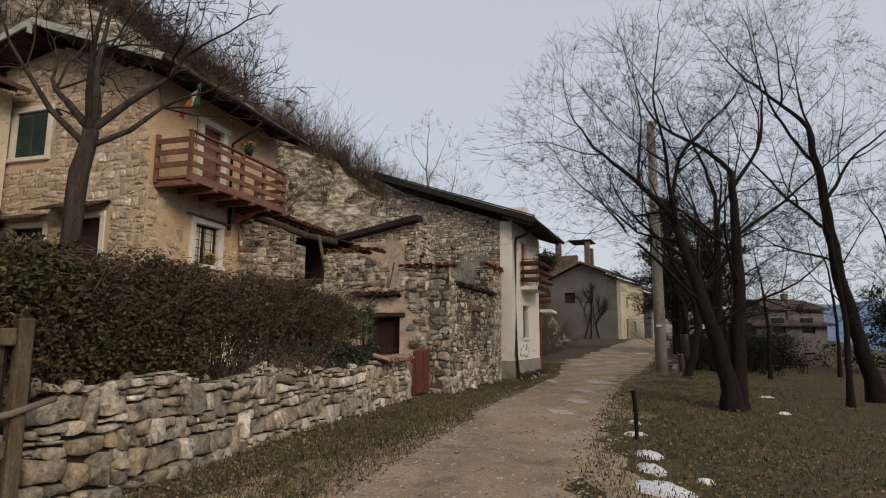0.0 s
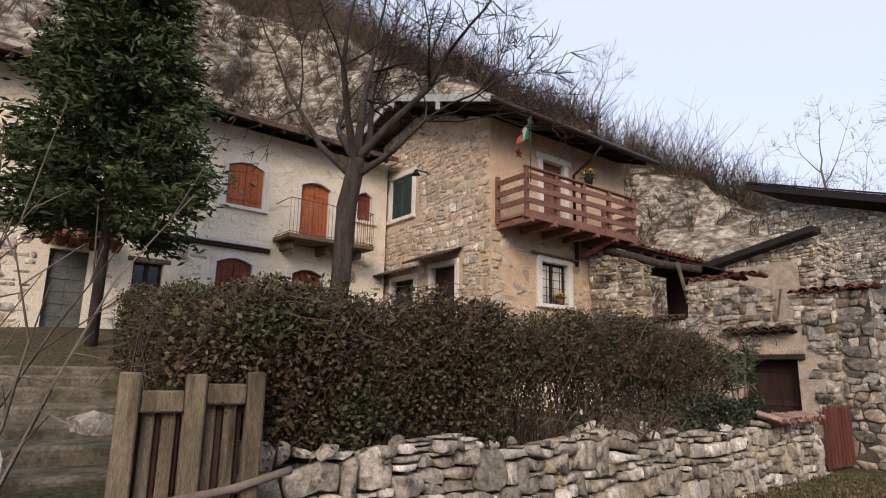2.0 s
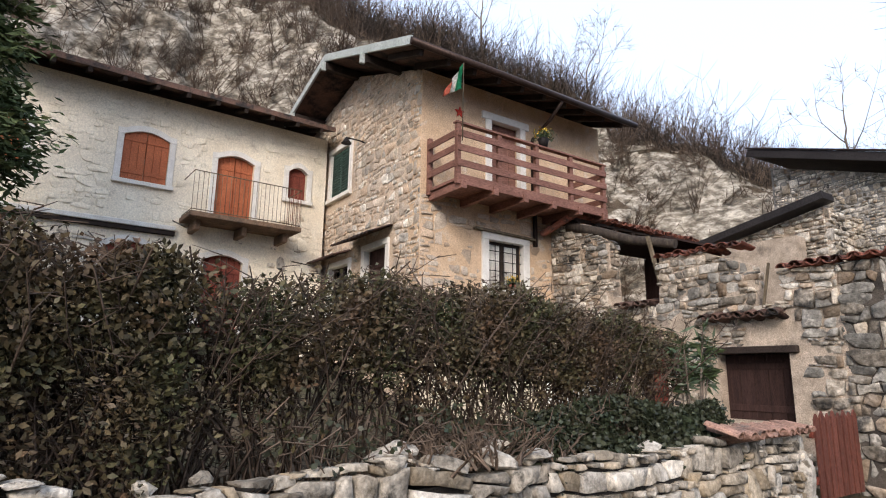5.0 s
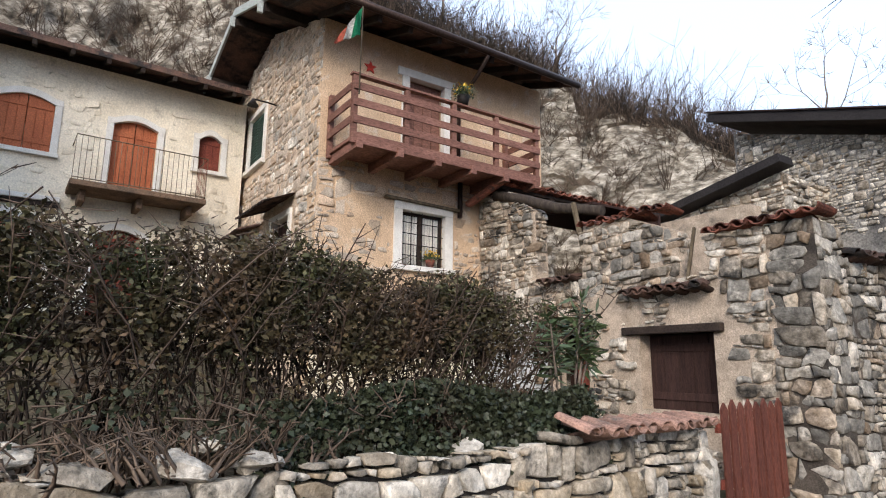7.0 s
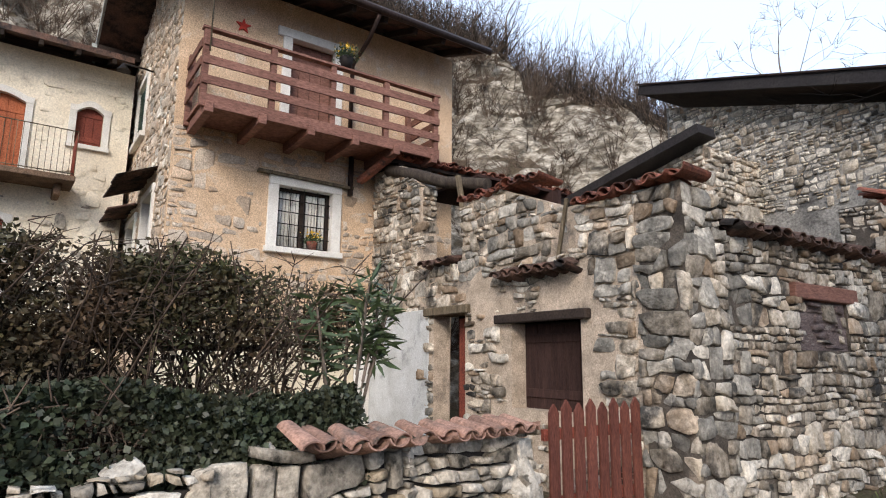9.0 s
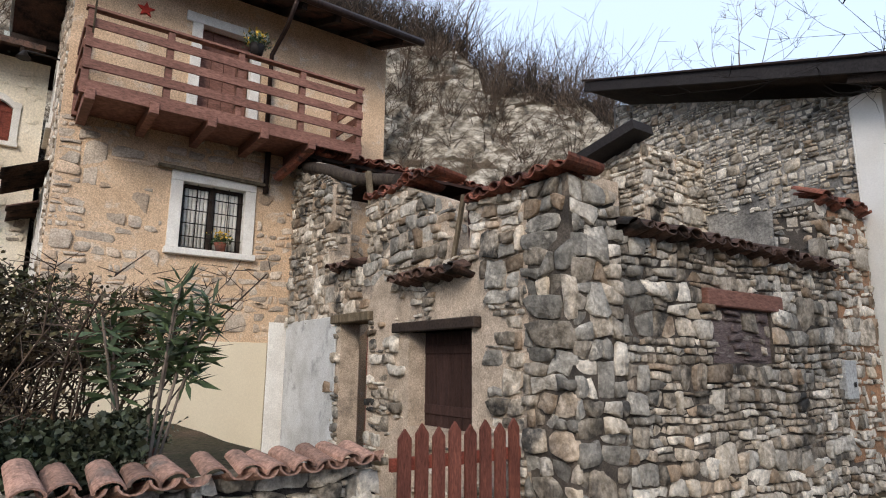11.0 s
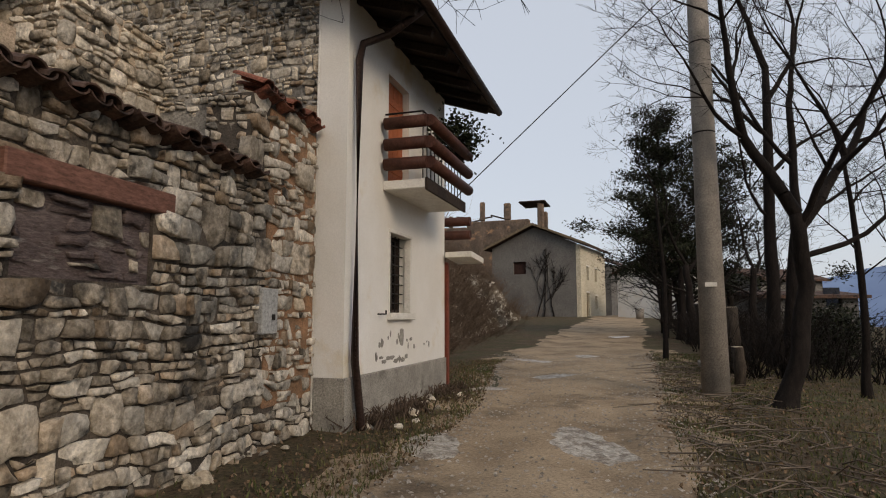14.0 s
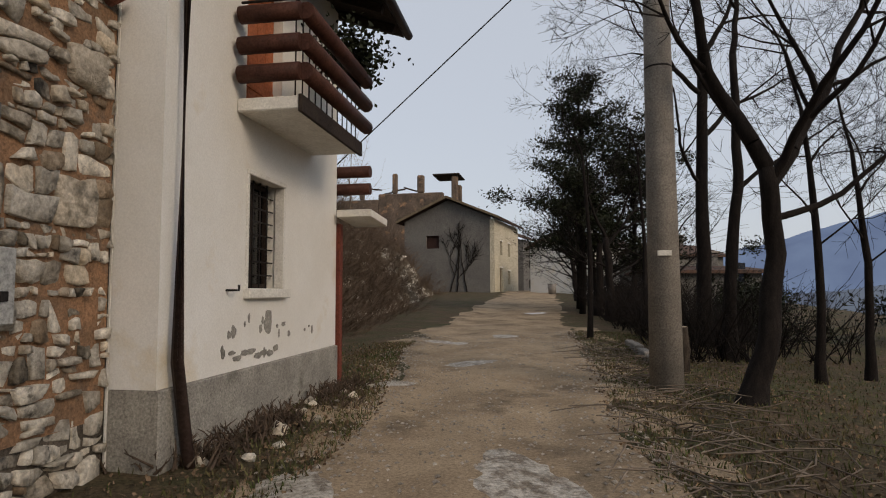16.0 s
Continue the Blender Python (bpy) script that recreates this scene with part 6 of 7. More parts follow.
def tree(name, label, trunk_pts, radii, limbs, seed, mat, twig_mat, depth=4, kids=(2, 4), up=0.05, wig=0.14, spread=0.75, rmin=0.004, length=2.2, split=0.022):
    """A bare tree: a bent tapered trunk, limbs from its upper part, and fine twigs."""
    rng = random.Random(seed)
    t = thing(name, label, "tree", group="bare trees")
    bm = bmesh.new()
    pts = [Vector(p) for p in trunk_pts]
    fine = []
    for i in range(len(pts) - 1):
        for k in range(5):
            q = pts[i].lerp(pts[i + 1], k / 5)
            fine.append((q + Vector((noise.noise(q * 1.7), noise.noise(q * 1.7 + Vector((9, 0, 0))), 0)) * radii[0] * 0.35, radii[i] + (radii[i + 1] - radii[i]) * k / 5))
    fine.append((pts[-1], radii[-1]))
    rings = []
    for i, (p, r) in enumerate(fine):
        flare = 1.5 if i == 0 else 1.18 if i == 1 else 1.0
        rings.append([bm.verts.new(p + Vector((math.cos(a), math.sin(a), 0)) * r * flare * (1 + 0.13 * noise.noise(Vector((math.cos(a) * 1.5, math.sin(a) * 1.5, p.z * 1.5 + seed))))) for a in np.linspace(0, 2 * math.pi, 12, endpoint=False)])
    for a, b in zip(rings, rings[1:]):
        for i in range(12):
            bm.faces.new((a[i], a[(i + 1) % 12], b[(i + 1) % 12], b[i])).smooth = True
    bm.faces.new(rings[-1])
    part("trunk", bm, mat, t)
    twigs = []
    for frac, d, r, ln in limbs:
        k = min(len(fine) - 1, int(frac * (len(fine) - 1)))
        out = []
        grow(rng, fine[k][0], d, r, ln, depth, out, up, wig, spread, rmin, kids)
        out = clear_of_track(out, name)
        stout = [o for o in out if o[2] > split]
        twigs += [o for o in out if o[2] <= split]
        if stout:
            twig_mesh("limb", *(np.array([o[c] for o in stout]) for c in range(4)), mat, t, 7)
    if twigs:
        twig_mesh("twig_mass", *(np.array([o[c] for o in twigs]) for c in range(4)), twig_mat, t, 3)["kind"] = "stuff"
    return t


tree("garden_tree", "pollarded bare garden tree with spreading branches", [(-3.42, 5.35, 0.8), (-3.4, 5.38, 2.0), (-3.36, 5.4, 3.05), (-3.3, 5.42, 3.45)], (0.085, 0.075, 0.085, 0.07),
     [(1.0, (-0.8, 0.3, 0.8), 0.045, 0.9), (1.0, (0.55, 0.35, 0.75), 0.042, 0.9), (0.98, (0.2, -0.5, 0.9), 0.04, 0.85), (0.95, (-0.2, 0.6, 0.9), 0.04, 0.9), (0.9, (-0.55, -0.3, 0.6), 0.035, 0.85), (0.9, (0.8, 0.2, 0.45), 0.032, 0.8), (1.0, (0.0, 0.1, 1), 0.042, 1.0)],
     3, M_BARK, M_BARK, depth=4, kids=(2, 3), up=0.05, wig=0.22, spread=0.8, rmin=0.004)
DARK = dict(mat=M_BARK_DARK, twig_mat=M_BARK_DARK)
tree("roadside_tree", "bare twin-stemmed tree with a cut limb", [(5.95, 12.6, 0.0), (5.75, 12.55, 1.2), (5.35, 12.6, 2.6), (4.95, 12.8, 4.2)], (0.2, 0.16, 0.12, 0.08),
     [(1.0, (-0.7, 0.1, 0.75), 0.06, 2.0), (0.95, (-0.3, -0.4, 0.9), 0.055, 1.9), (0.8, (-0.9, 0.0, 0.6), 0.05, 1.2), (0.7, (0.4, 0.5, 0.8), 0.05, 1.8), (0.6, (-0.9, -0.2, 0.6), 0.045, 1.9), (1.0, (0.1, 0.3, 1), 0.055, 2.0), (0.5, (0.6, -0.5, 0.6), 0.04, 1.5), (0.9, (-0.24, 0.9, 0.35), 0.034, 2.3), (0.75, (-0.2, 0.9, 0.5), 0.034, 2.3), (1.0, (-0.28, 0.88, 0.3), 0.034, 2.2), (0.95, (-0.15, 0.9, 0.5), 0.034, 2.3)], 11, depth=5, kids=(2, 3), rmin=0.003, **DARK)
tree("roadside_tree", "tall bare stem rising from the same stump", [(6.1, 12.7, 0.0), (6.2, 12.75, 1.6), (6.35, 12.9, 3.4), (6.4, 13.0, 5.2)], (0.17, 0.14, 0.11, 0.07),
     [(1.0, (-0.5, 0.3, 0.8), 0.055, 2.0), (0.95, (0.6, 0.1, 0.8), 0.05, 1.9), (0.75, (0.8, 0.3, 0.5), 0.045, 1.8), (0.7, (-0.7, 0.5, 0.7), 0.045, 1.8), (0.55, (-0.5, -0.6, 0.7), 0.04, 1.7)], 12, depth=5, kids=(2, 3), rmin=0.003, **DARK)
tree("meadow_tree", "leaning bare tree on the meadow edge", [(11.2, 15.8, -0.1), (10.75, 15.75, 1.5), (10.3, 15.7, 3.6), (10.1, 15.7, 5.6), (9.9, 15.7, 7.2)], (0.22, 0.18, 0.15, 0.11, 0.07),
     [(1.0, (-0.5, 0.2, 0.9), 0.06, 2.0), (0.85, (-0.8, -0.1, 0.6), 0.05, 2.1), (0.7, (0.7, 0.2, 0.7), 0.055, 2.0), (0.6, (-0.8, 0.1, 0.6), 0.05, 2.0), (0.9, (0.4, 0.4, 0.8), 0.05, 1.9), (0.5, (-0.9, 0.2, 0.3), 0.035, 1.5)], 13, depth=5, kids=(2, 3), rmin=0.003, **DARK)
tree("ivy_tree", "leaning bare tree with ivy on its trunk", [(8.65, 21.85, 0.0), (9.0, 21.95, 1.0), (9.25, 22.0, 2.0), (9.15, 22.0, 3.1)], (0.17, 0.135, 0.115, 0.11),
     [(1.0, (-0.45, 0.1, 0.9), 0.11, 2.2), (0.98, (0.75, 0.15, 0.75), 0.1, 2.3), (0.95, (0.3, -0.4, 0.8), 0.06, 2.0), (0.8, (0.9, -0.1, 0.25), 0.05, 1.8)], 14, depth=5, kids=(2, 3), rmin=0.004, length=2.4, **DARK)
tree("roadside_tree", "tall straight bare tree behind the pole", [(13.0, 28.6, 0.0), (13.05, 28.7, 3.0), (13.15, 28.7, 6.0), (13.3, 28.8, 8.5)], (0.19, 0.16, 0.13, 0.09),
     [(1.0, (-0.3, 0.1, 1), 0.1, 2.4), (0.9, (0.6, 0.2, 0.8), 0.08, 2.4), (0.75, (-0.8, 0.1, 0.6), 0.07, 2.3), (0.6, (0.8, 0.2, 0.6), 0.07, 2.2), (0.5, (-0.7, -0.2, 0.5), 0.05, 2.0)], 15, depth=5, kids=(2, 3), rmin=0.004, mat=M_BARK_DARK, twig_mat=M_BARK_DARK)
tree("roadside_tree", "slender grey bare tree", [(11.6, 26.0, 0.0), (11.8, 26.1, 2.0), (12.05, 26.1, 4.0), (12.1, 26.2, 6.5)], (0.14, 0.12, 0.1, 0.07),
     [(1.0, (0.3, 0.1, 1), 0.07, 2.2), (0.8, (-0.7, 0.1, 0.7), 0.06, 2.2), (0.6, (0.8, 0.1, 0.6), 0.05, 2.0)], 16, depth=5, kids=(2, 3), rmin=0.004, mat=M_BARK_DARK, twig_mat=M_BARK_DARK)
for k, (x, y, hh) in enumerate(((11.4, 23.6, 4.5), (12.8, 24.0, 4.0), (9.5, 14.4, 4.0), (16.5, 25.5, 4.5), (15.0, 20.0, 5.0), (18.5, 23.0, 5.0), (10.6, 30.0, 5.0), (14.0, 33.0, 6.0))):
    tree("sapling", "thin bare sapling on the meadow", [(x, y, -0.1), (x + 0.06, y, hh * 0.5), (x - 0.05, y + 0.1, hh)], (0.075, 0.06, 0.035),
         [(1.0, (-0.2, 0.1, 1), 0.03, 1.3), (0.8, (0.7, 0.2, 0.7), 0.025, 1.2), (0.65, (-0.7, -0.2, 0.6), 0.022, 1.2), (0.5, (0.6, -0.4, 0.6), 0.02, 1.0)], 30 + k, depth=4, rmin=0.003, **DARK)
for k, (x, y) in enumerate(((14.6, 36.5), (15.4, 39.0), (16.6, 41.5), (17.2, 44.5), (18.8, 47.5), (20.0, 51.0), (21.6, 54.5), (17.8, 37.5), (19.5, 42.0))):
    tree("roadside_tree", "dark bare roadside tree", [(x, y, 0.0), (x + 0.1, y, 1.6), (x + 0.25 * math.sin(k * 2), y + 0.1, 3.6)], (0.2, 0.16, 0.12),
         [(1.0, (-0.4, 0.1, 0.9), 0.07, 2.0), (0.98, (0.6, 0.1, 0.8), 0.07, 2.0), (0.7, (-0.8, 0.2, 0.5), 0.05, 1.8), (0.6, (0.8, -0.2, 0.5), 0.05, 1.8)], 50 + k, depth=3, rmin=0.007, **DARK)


def evergreen(x, y, z0, z1, rad, seed, label, n=9000, leaf=0.16):
    """A ragged dark evergreen: stems with clumps of leaves and gaps between them."""
    g = np.random.default_rng(seed)
    t = thing("evergreen_tree", label, "tree", group="evergreens")
    part("trunk", tube([(x, y, ground_z(x, y) - 0.3), (x + 0.15, y, (z0 + z1) / 2), (x, y + 0.1, z1 - 0.5)], 0.16, 8, 0.05), M_BARK_DARK, t)
    k = 70
    c = np.stack([g.normal(0, rad * 0.55, k), g.normal(0, rad * 0.55, k), g.uniform(z0, z1, k)], axis=1)
    c[:, :2] *= (1.15 - 0.6 * ((c[:, 2:] - z0) / (z1 - z0)))
    w = g.integers(0, k, n)
    p = c[w] + g.normal(0, 1, (n, 3)) * np.array([0.38, 0.38, 0.22]) * (0.6 + 0.5 * g.random((n, 1)))
    p[:, 0] += x
    p[:, 1] += y
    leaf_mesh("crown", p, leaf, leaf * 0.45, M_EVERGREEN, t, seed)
    o = np.array([x, y, 0.0])
    s0 = np.stack([np.full(k, x), np.full(k, y), np.clip(c[:, 2] - 0.8, ground_z(x, y), None)], axis=1)
    twig_mesh("limb_work", s0, c + np.array([x, y, 0]), np.full(k, 0.035), np.full(k, 0.012), M_BARK_DARK, t, 5)


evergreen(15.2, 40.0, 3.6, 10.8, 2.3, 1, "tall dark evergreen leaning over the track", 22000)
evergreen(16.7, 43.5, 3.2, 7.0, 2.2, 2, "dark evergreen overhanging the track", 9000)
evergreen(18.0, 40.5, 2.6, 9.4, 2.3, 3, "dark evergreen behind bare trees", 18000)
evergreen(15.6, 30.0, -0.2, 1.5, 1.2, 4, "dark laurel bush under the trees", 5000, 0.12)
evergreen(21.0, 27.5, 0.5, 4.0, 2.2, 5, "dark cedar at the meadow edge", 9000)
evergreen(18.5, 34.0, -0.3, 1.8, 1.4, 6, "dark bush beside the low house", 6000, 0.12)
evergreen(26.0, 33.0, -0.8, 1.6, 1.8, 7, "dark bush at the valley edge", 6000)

# conifer in the upper garden
conifer = thing("conifer", "dense dark green conifer in the garden", "tree")
CX, CY = -9.75, 6.45
part("trunk", tube([(CX, CY, 1.2), (CX, CY, 5.0), (CX, CY, 10.2)], 0.1, 10, 0.03), M_BARK, conifer)
g = np.random.default_rng(9)
P0, P1, C, D = [], [], [], []
for k in range(210):
    z = 3.95 + 5.95 * (k / 210) ** 0.9
    rad = 1.6 * (1 - ((z - 3.95) / 6.4) ** 1.4) * (0.72 + 0.28 * min(1.0, (z - 3.95) / 0.5)) * g.uniform(0.75, 1.1) + 0.1
    a = g.uniform(0, 2 * math.pi)
    d = np.array([math.cos(a), math.sin(a), 0.05])
    tip = np.array([CX, CY, z]) + d * rad + np.array([0, 0, -0.22 * rad])
    P0.append((CX, CY, z)), P1.append(tip)
    m = int(330 * rad / 2 + 40)
    f = g.uniform(0.2, 1.0, m)
    q = np.array([CX, CY, z]) + (tip - np.array([CX, CY, z])) * f[:, None] + g.normal(0, 1, (m, 3)) * np.array([0.17, 0.17, 0.07])
    C.append(q)
    D.append(np.repeat((d * 0.8 + np.array([0, 0, -0.35]))[None], m, axis=0))
twig_mesh("branch_work", P0, P1, np.full(210, 0.022), np.full(210, 0.006), M_BARK, conifer, 4)
leaf_mesh("foliage", np.concatenate(C), 0.17, 0.05, M_CONIFER, conifer, 3, droop=np.concatenate(D))


# ---- brush on the hillside ----
rng = random.Random(4)


def hill_spots(n, x0, x1, d0, d1):
    return [hill_point(rng.uniform(x0, x1), d0 + (d1 - d0) * rng.random() ** 1.3) - Vector((0, 0, 0.1)) for _ in range(n)]


brush("hill_brush", "dense leafless brown brush on the hillside", hill_spots(620, -14, 16, 1.7, 12), 1.5, 9, 1, M_TWIG)
brush("hill_brush", "grey leafless scrub along the hill crest", hill_spots(420, -14, 32, 2.4, 14), 2.3, 6, 2, M_TWIG_GREY)
brush("hill_brush", "low brown brambles on the cliff ledges", hill_spots(300, -9, 4.5, 0.3, 2.4) + hill_spots(110, 9.5, 15, 0.3, 2.4) + hill_spots(130, 7.6, 14, 0.5, 2.6), 0.7, 10, 3, M_TWIG, wide=0.8)
brush("hill_brush", "dark brambles on the bank beside the track", hill_spots(520, 15, 34, 0.0, 8) + hill_spots(420, 30, 60, 0.2, 14), 0.9, 9, 4, M_TWIG, wide=0.7)
brush("hill_brush", "tall dead grass and brambles on the bank", hill_spots(420, 15.5, 36, 0.0, 4.0), 0.7, 9, 17, M_TWIG, wide=0.7)
brush("hill_brush", "brown brush on the slope behind the farmhouse", hill_spots(420, -14, 3, 0.6, 7.0), 1.2, 9, 16, M_TWIG, wide=0.6)
brush("hill_brush", "dark tangled brush above the cliff", hill_spots(170, 3, 15, 2.4, 4.2), 1.1, 10, 15, M_BARK, wide=0.5)
brush("hill_brush", "thin leafless saplings on the far hillside", hill_spots(160, 18, 75, 5, 20), 3.0, 4, 5, M_TWIG_GREY)
for k in range(9):
    p = hill_point(4 + k * 4.2, 3.5 + 2 * rng.random())
    tree("hill_tree", "thin leafless tree on the hill crest", [p, p + Vector((0.1, 0, 1.5)), p + Vector((0, 0.1, 2.6))], (0.06, 0.05, 0.035), [(1, (0.2, 0, 1), 0.03, 1.4), (0.9, (-0.6, 0.2, 0.8), 0.025, 1.3), (0.7, (0.6, 0.1, 0.8), 0.025, 1.3)], 80 + k, M_TWIG_GREY, M_TWIG_GREY, depth=3, rmin=0.006)
und = [(right_edge(y) + 1.6 + abs(rng.gauss(0, 2.6)), y) for y in (rng.uniform(25.5, 50) for _ in range(230))]
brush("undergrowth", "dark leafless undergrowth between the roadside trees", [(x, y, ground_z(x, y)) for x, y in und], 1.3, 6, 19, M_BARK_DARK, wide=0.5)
# stones and branches on the bank
for k in range(80):
    p = hill_point(rng.uniform(16, 48), rng.uniform(0.0, 4.5))
    loose_stone(p.x, p.y, p.z + 0.05, rng.uniform(0.2, 0.75), rng, label="pale rock lying on the bank")
for k in range(14):
    p = hill_point(rng.uniform(17, 34), rng.uniform(0.2, 2.0)) + Vector((0, 0, 0.15))
    q = p + Vector((rng.uniform(-1, 1), rng.uniform(-1.5, 1.5), rng.uniform(0.0, 0.6)))
    lg = part("fallen_branch", tube([p, (p + q) / 2 + Vector((0, 0, 0.08)), q], 0.03, 6, 0.012), M_OLDWOOD)
    tagged(lg, "dead fallen branch on the bank", "branch", "fallen branches")

# ---- roadside furniture ----
pole = part("utility_pole", tube([(8.15, 22.8, -0.2), (8.15, 22.8, 4), (8.15, 22.8, 10)], 0.225, 20, 0.15), M_CONCRETE)
tagged(pole, "round weathered concrete utility pole", "pole")
plate = part("marker_plate", box(-0.09, 0.09, -0.235, -0.22, 2.0, 2.07, 0.003), M_WHITETRIM, pole)
plate.matrix_basis = pose(8.15, 22.8, 0, 0, 0, -28)
for z in (3.0, 4.6, 6.2):
    part("band", tube([(8.15, 22.8, z), (8.15, 22.8, z + 0.025)], 0.213 - z * 0.006, 20), M_IRON, pole)
cable = part("cable", tube([Vector((10.2, 23.05, 9.7)).lerp(Vector((3.9, 26.45, 3.8)), k / 16) for k in range(17)], 0.012, 5), M_IRON)
tagged(cable, "black overhead cable to the white house", "cable")
for k, (x, y) in enumerate(((9.55, 25.3), (9.95, 26.3), (10.35, 27.3), (10.8, 28.3))):
    kb = part("kerb_stone", box(-0.09, 0.09, -0.48, 0.48, 0.0, 0.22, 0.02), M_CONCRETE)
    kb.matrix_world = pose(x, y, ground_z(x, y) - 0.06, 0, 0, -23)
    tagged(kb, "pale concrete kerb stone at the verge", "kerb", "kerb stones")
for x, y, h2, r in ((9.55, 24.5, 0.75, 0.11), (10.4, 26.2, 1.5, 0.17)):
    st = part("tree_stump", tube([(0, 0, -0.1), (0.02, 0, h2 * 0.5), (0.0, 0.03, h2)], r * 1.1, 12, r), M_BARK)
    st.matrix_world = pose(x, y, ground_z(x, y))
    tagged(st, "sawn tree stump with a pale cut top", "stump", "stumps")
    part("cut_face", tube([(0, 0.03, h2 + 0.002), (0, 0.03, h2 + 0.012)], r * 0.95, 12), M_LIME_PALE, st, "pale sawn wood")
stake = part("stake", tube([(2.62, 8.4, 0.05), (2.63, 8.42, 0.55), (2.6, 8.4, 0.85)], 0.035, 8, 0.03), M_BARK_DARK)
tagged(stake, "short dark wooden stake at the verge", "stake")
meter = thing("meter_box", "grey plastic meter box set in the wall", "meter box", F_BARN)
part("case", box(4.58, 4.88, -0.09, 0.03, 1.34, 1.8, 0.01), surface("grey_plastic", (0.4, 0.4, 0.38), (0.36, 0.36, 0.34), 3, 0.5, 0.0, 30), meter)
part("lock", box(4.76, 4.82, -0.1, -0.088, 1.48, 1.54, 0.004), M_IRON, meter)


def patch(name, x, y, rx, ry, mat, label, category, seed, lift=0.03, dome=0.0):
    vs = [(x, y, ground_z(x, y) + lift + dome)]
    for k in range(26):
        a = 2 * math.pi * k / 26
        q = 1 + 0.38 * noise.noise(Vector((math.cos(a) * 1.6, math.sin(a) * 1.6, seed))) + 0.2 * noise.noise(Vector((math.cos(a) * 4, math.sin(a) * 4, seed)))
        for f, dz in ((0.6, dome * 0.8), (1.0, -0.012)):
            px, py = x + rx * q * f * math.cos(a), y + ry * q * f * math.sin(a)
            vs.append((px, py, ground_z(px, py) + lift + dz))
    fs = [(0, 1 + 2 * k, 1 + 2 * ((k + 1) % 26)) for k in range(26)]
    for k in range(26):
        a, b, c, d = 1 + 2 * k, 2 + 2 * k, 2 + 2 * ((k + 1) % 26), 1 + 2 * ((k + 1) % 26)
        fs += [(a, b, c), (a, c, d)]
    return tagged(mesh_object(name, vs, fs, mat, smooth=True), label, category, name + " group")


for k, (x, y, rx, ry) in enumerate(((5.0, 19.5, 0.42, 0.75), (3.35, 19.5, 0.3, 0.62), (6.3, 26.0, 0.5, 0.35), (6.8, 30.0, 0.6, 0.3), (4.6, 24.0, 0.3, 0.25), (8.6, 31.0, 0.4, 0.4), (3.0, 13.5, 0.3, 0.5), (2.2, 11.5, 0.25, 0.4), (3.7, 16.0, 0.3, 0.5))):
    patch("puddle", x, y, rx, ry, M_ICE, "shallow pale half-dry puddle in the track", "puddle", k)
for k, (x, y, rx, ry) in enumerate(((2.0, 5.75, 0.3, 0.42), (2.2, 6.6, 0.16, 0.25), (2.4, 7.3, 0.18, 0.22), (2.55, 6.1, 0.1, 0.08), (2.75, 8.9, 0.18, 0.12), (2.9, 5.2, 0.2, 0.12), (3.1, 10.0, 0.1, 0.15), (13.2, 40.5, 0.7, 0.35), (6.8, 12.3, 0.15, 0.1), (8.4, 16, 0.2, 0.12))):
    patch("snow_patch", x, y, rx, ry, M_SNOW, "small remnant of old snow on the grass", "snow", 20 + k, 0.0, 0.05)

# ---- verge: grass, litter, gravel ----
def scatter(n, fx, y0, y1, seed):
    g = np.random.default_rng(seed)
    yy = g.uniform(y0, y1, n)
    xx = np.array([fx(y, g) for y in yy])
    return np.array([(x, y, ground_z(x, y)) for x, y in zip(xx, yy)])


M_GRASS = surface("short_grass", (0.07, 0.095, 0.03), (0.125, 0.105, 0.05), 1.0, 0.8, 0.0, 20, vary=0.4)
M_LITTER = surface("dead_leaves", (0.23, 0.155, 0.1), (0.13, 0.092, 0.06), 2, 0.9, 0.0, 20, vary=0.5)
M_GRAVEL = surface("loose_gravel", (0.40, 0.35, 0.29), (0.25, 0.21, 0.17), 8, 0.95, 0.2, 50, vary=0.4)
up = np.array([[0, 0, 1.6]])
spots = [scatter(11000, lambda y, g: left_edge(y) - abs(g.normal(0, 0.6)) + 0.15, -1, 30, 1), scatter(12000, lambda y, g: left_edge(y) - g.uniform(0.2, 2.3), 1, 14, 15), scatter(24000, lambda y, g: right_edge(y) + abs(g.normal(0, 2.2)) - 0.1, 0, 32, 2), scatter(14000, lambda y, g: right_edge(y) + g.uniform(3, 14), 4, 34, 3)]
gp = np.concatenate(spots)
gr = leaf_mesh("grass", gp, 0.075, 0.012, M_GRASS, None, 7, droop=np.repeat(up, len(gp), axis=0))
tagged(gr, "short winter grass on the verges", "grass", kind="stuff")
lp = np.concatenate([scatter(15000, lambda y, g: left_edge(y) - abs(g.normal(0, 0.7)) + 0.2, 0, 30, 4), scatter(16000, lambda y, g: left_edge(y) - g.uniform(0.1, 2.3), 1, 14, 14), scatter(22000, lambda y, g: right_edge(y) + abs(g.normal(0, 2.4)) - 0.25, 0, 32, 5)]) + np.array([0, 0, 0.015])
lt = leaf_mesh("leaf_litter", lp, 0.045, 0.03, M_LITTER, None, 8, up=0.0)
tagged(lt, "brown leaf litter along the verges", "leaves", kind="stuff")
gg = np.random.default_rng(12)
gp = np.concatenate([scatter(5200, lambda y, g: g.uniform(left_edge(y), right_edge(y)), 3, 32, 6), scatter(2600, lambda y, g: left_edge(y) + g.normal(0.1, 0.25), 3, 32, 7), scatter(2600, lambda y, g: right_edge(y) + g.normal(-0.1, 0.3), 3, 32, 8)])
n = len(gp)
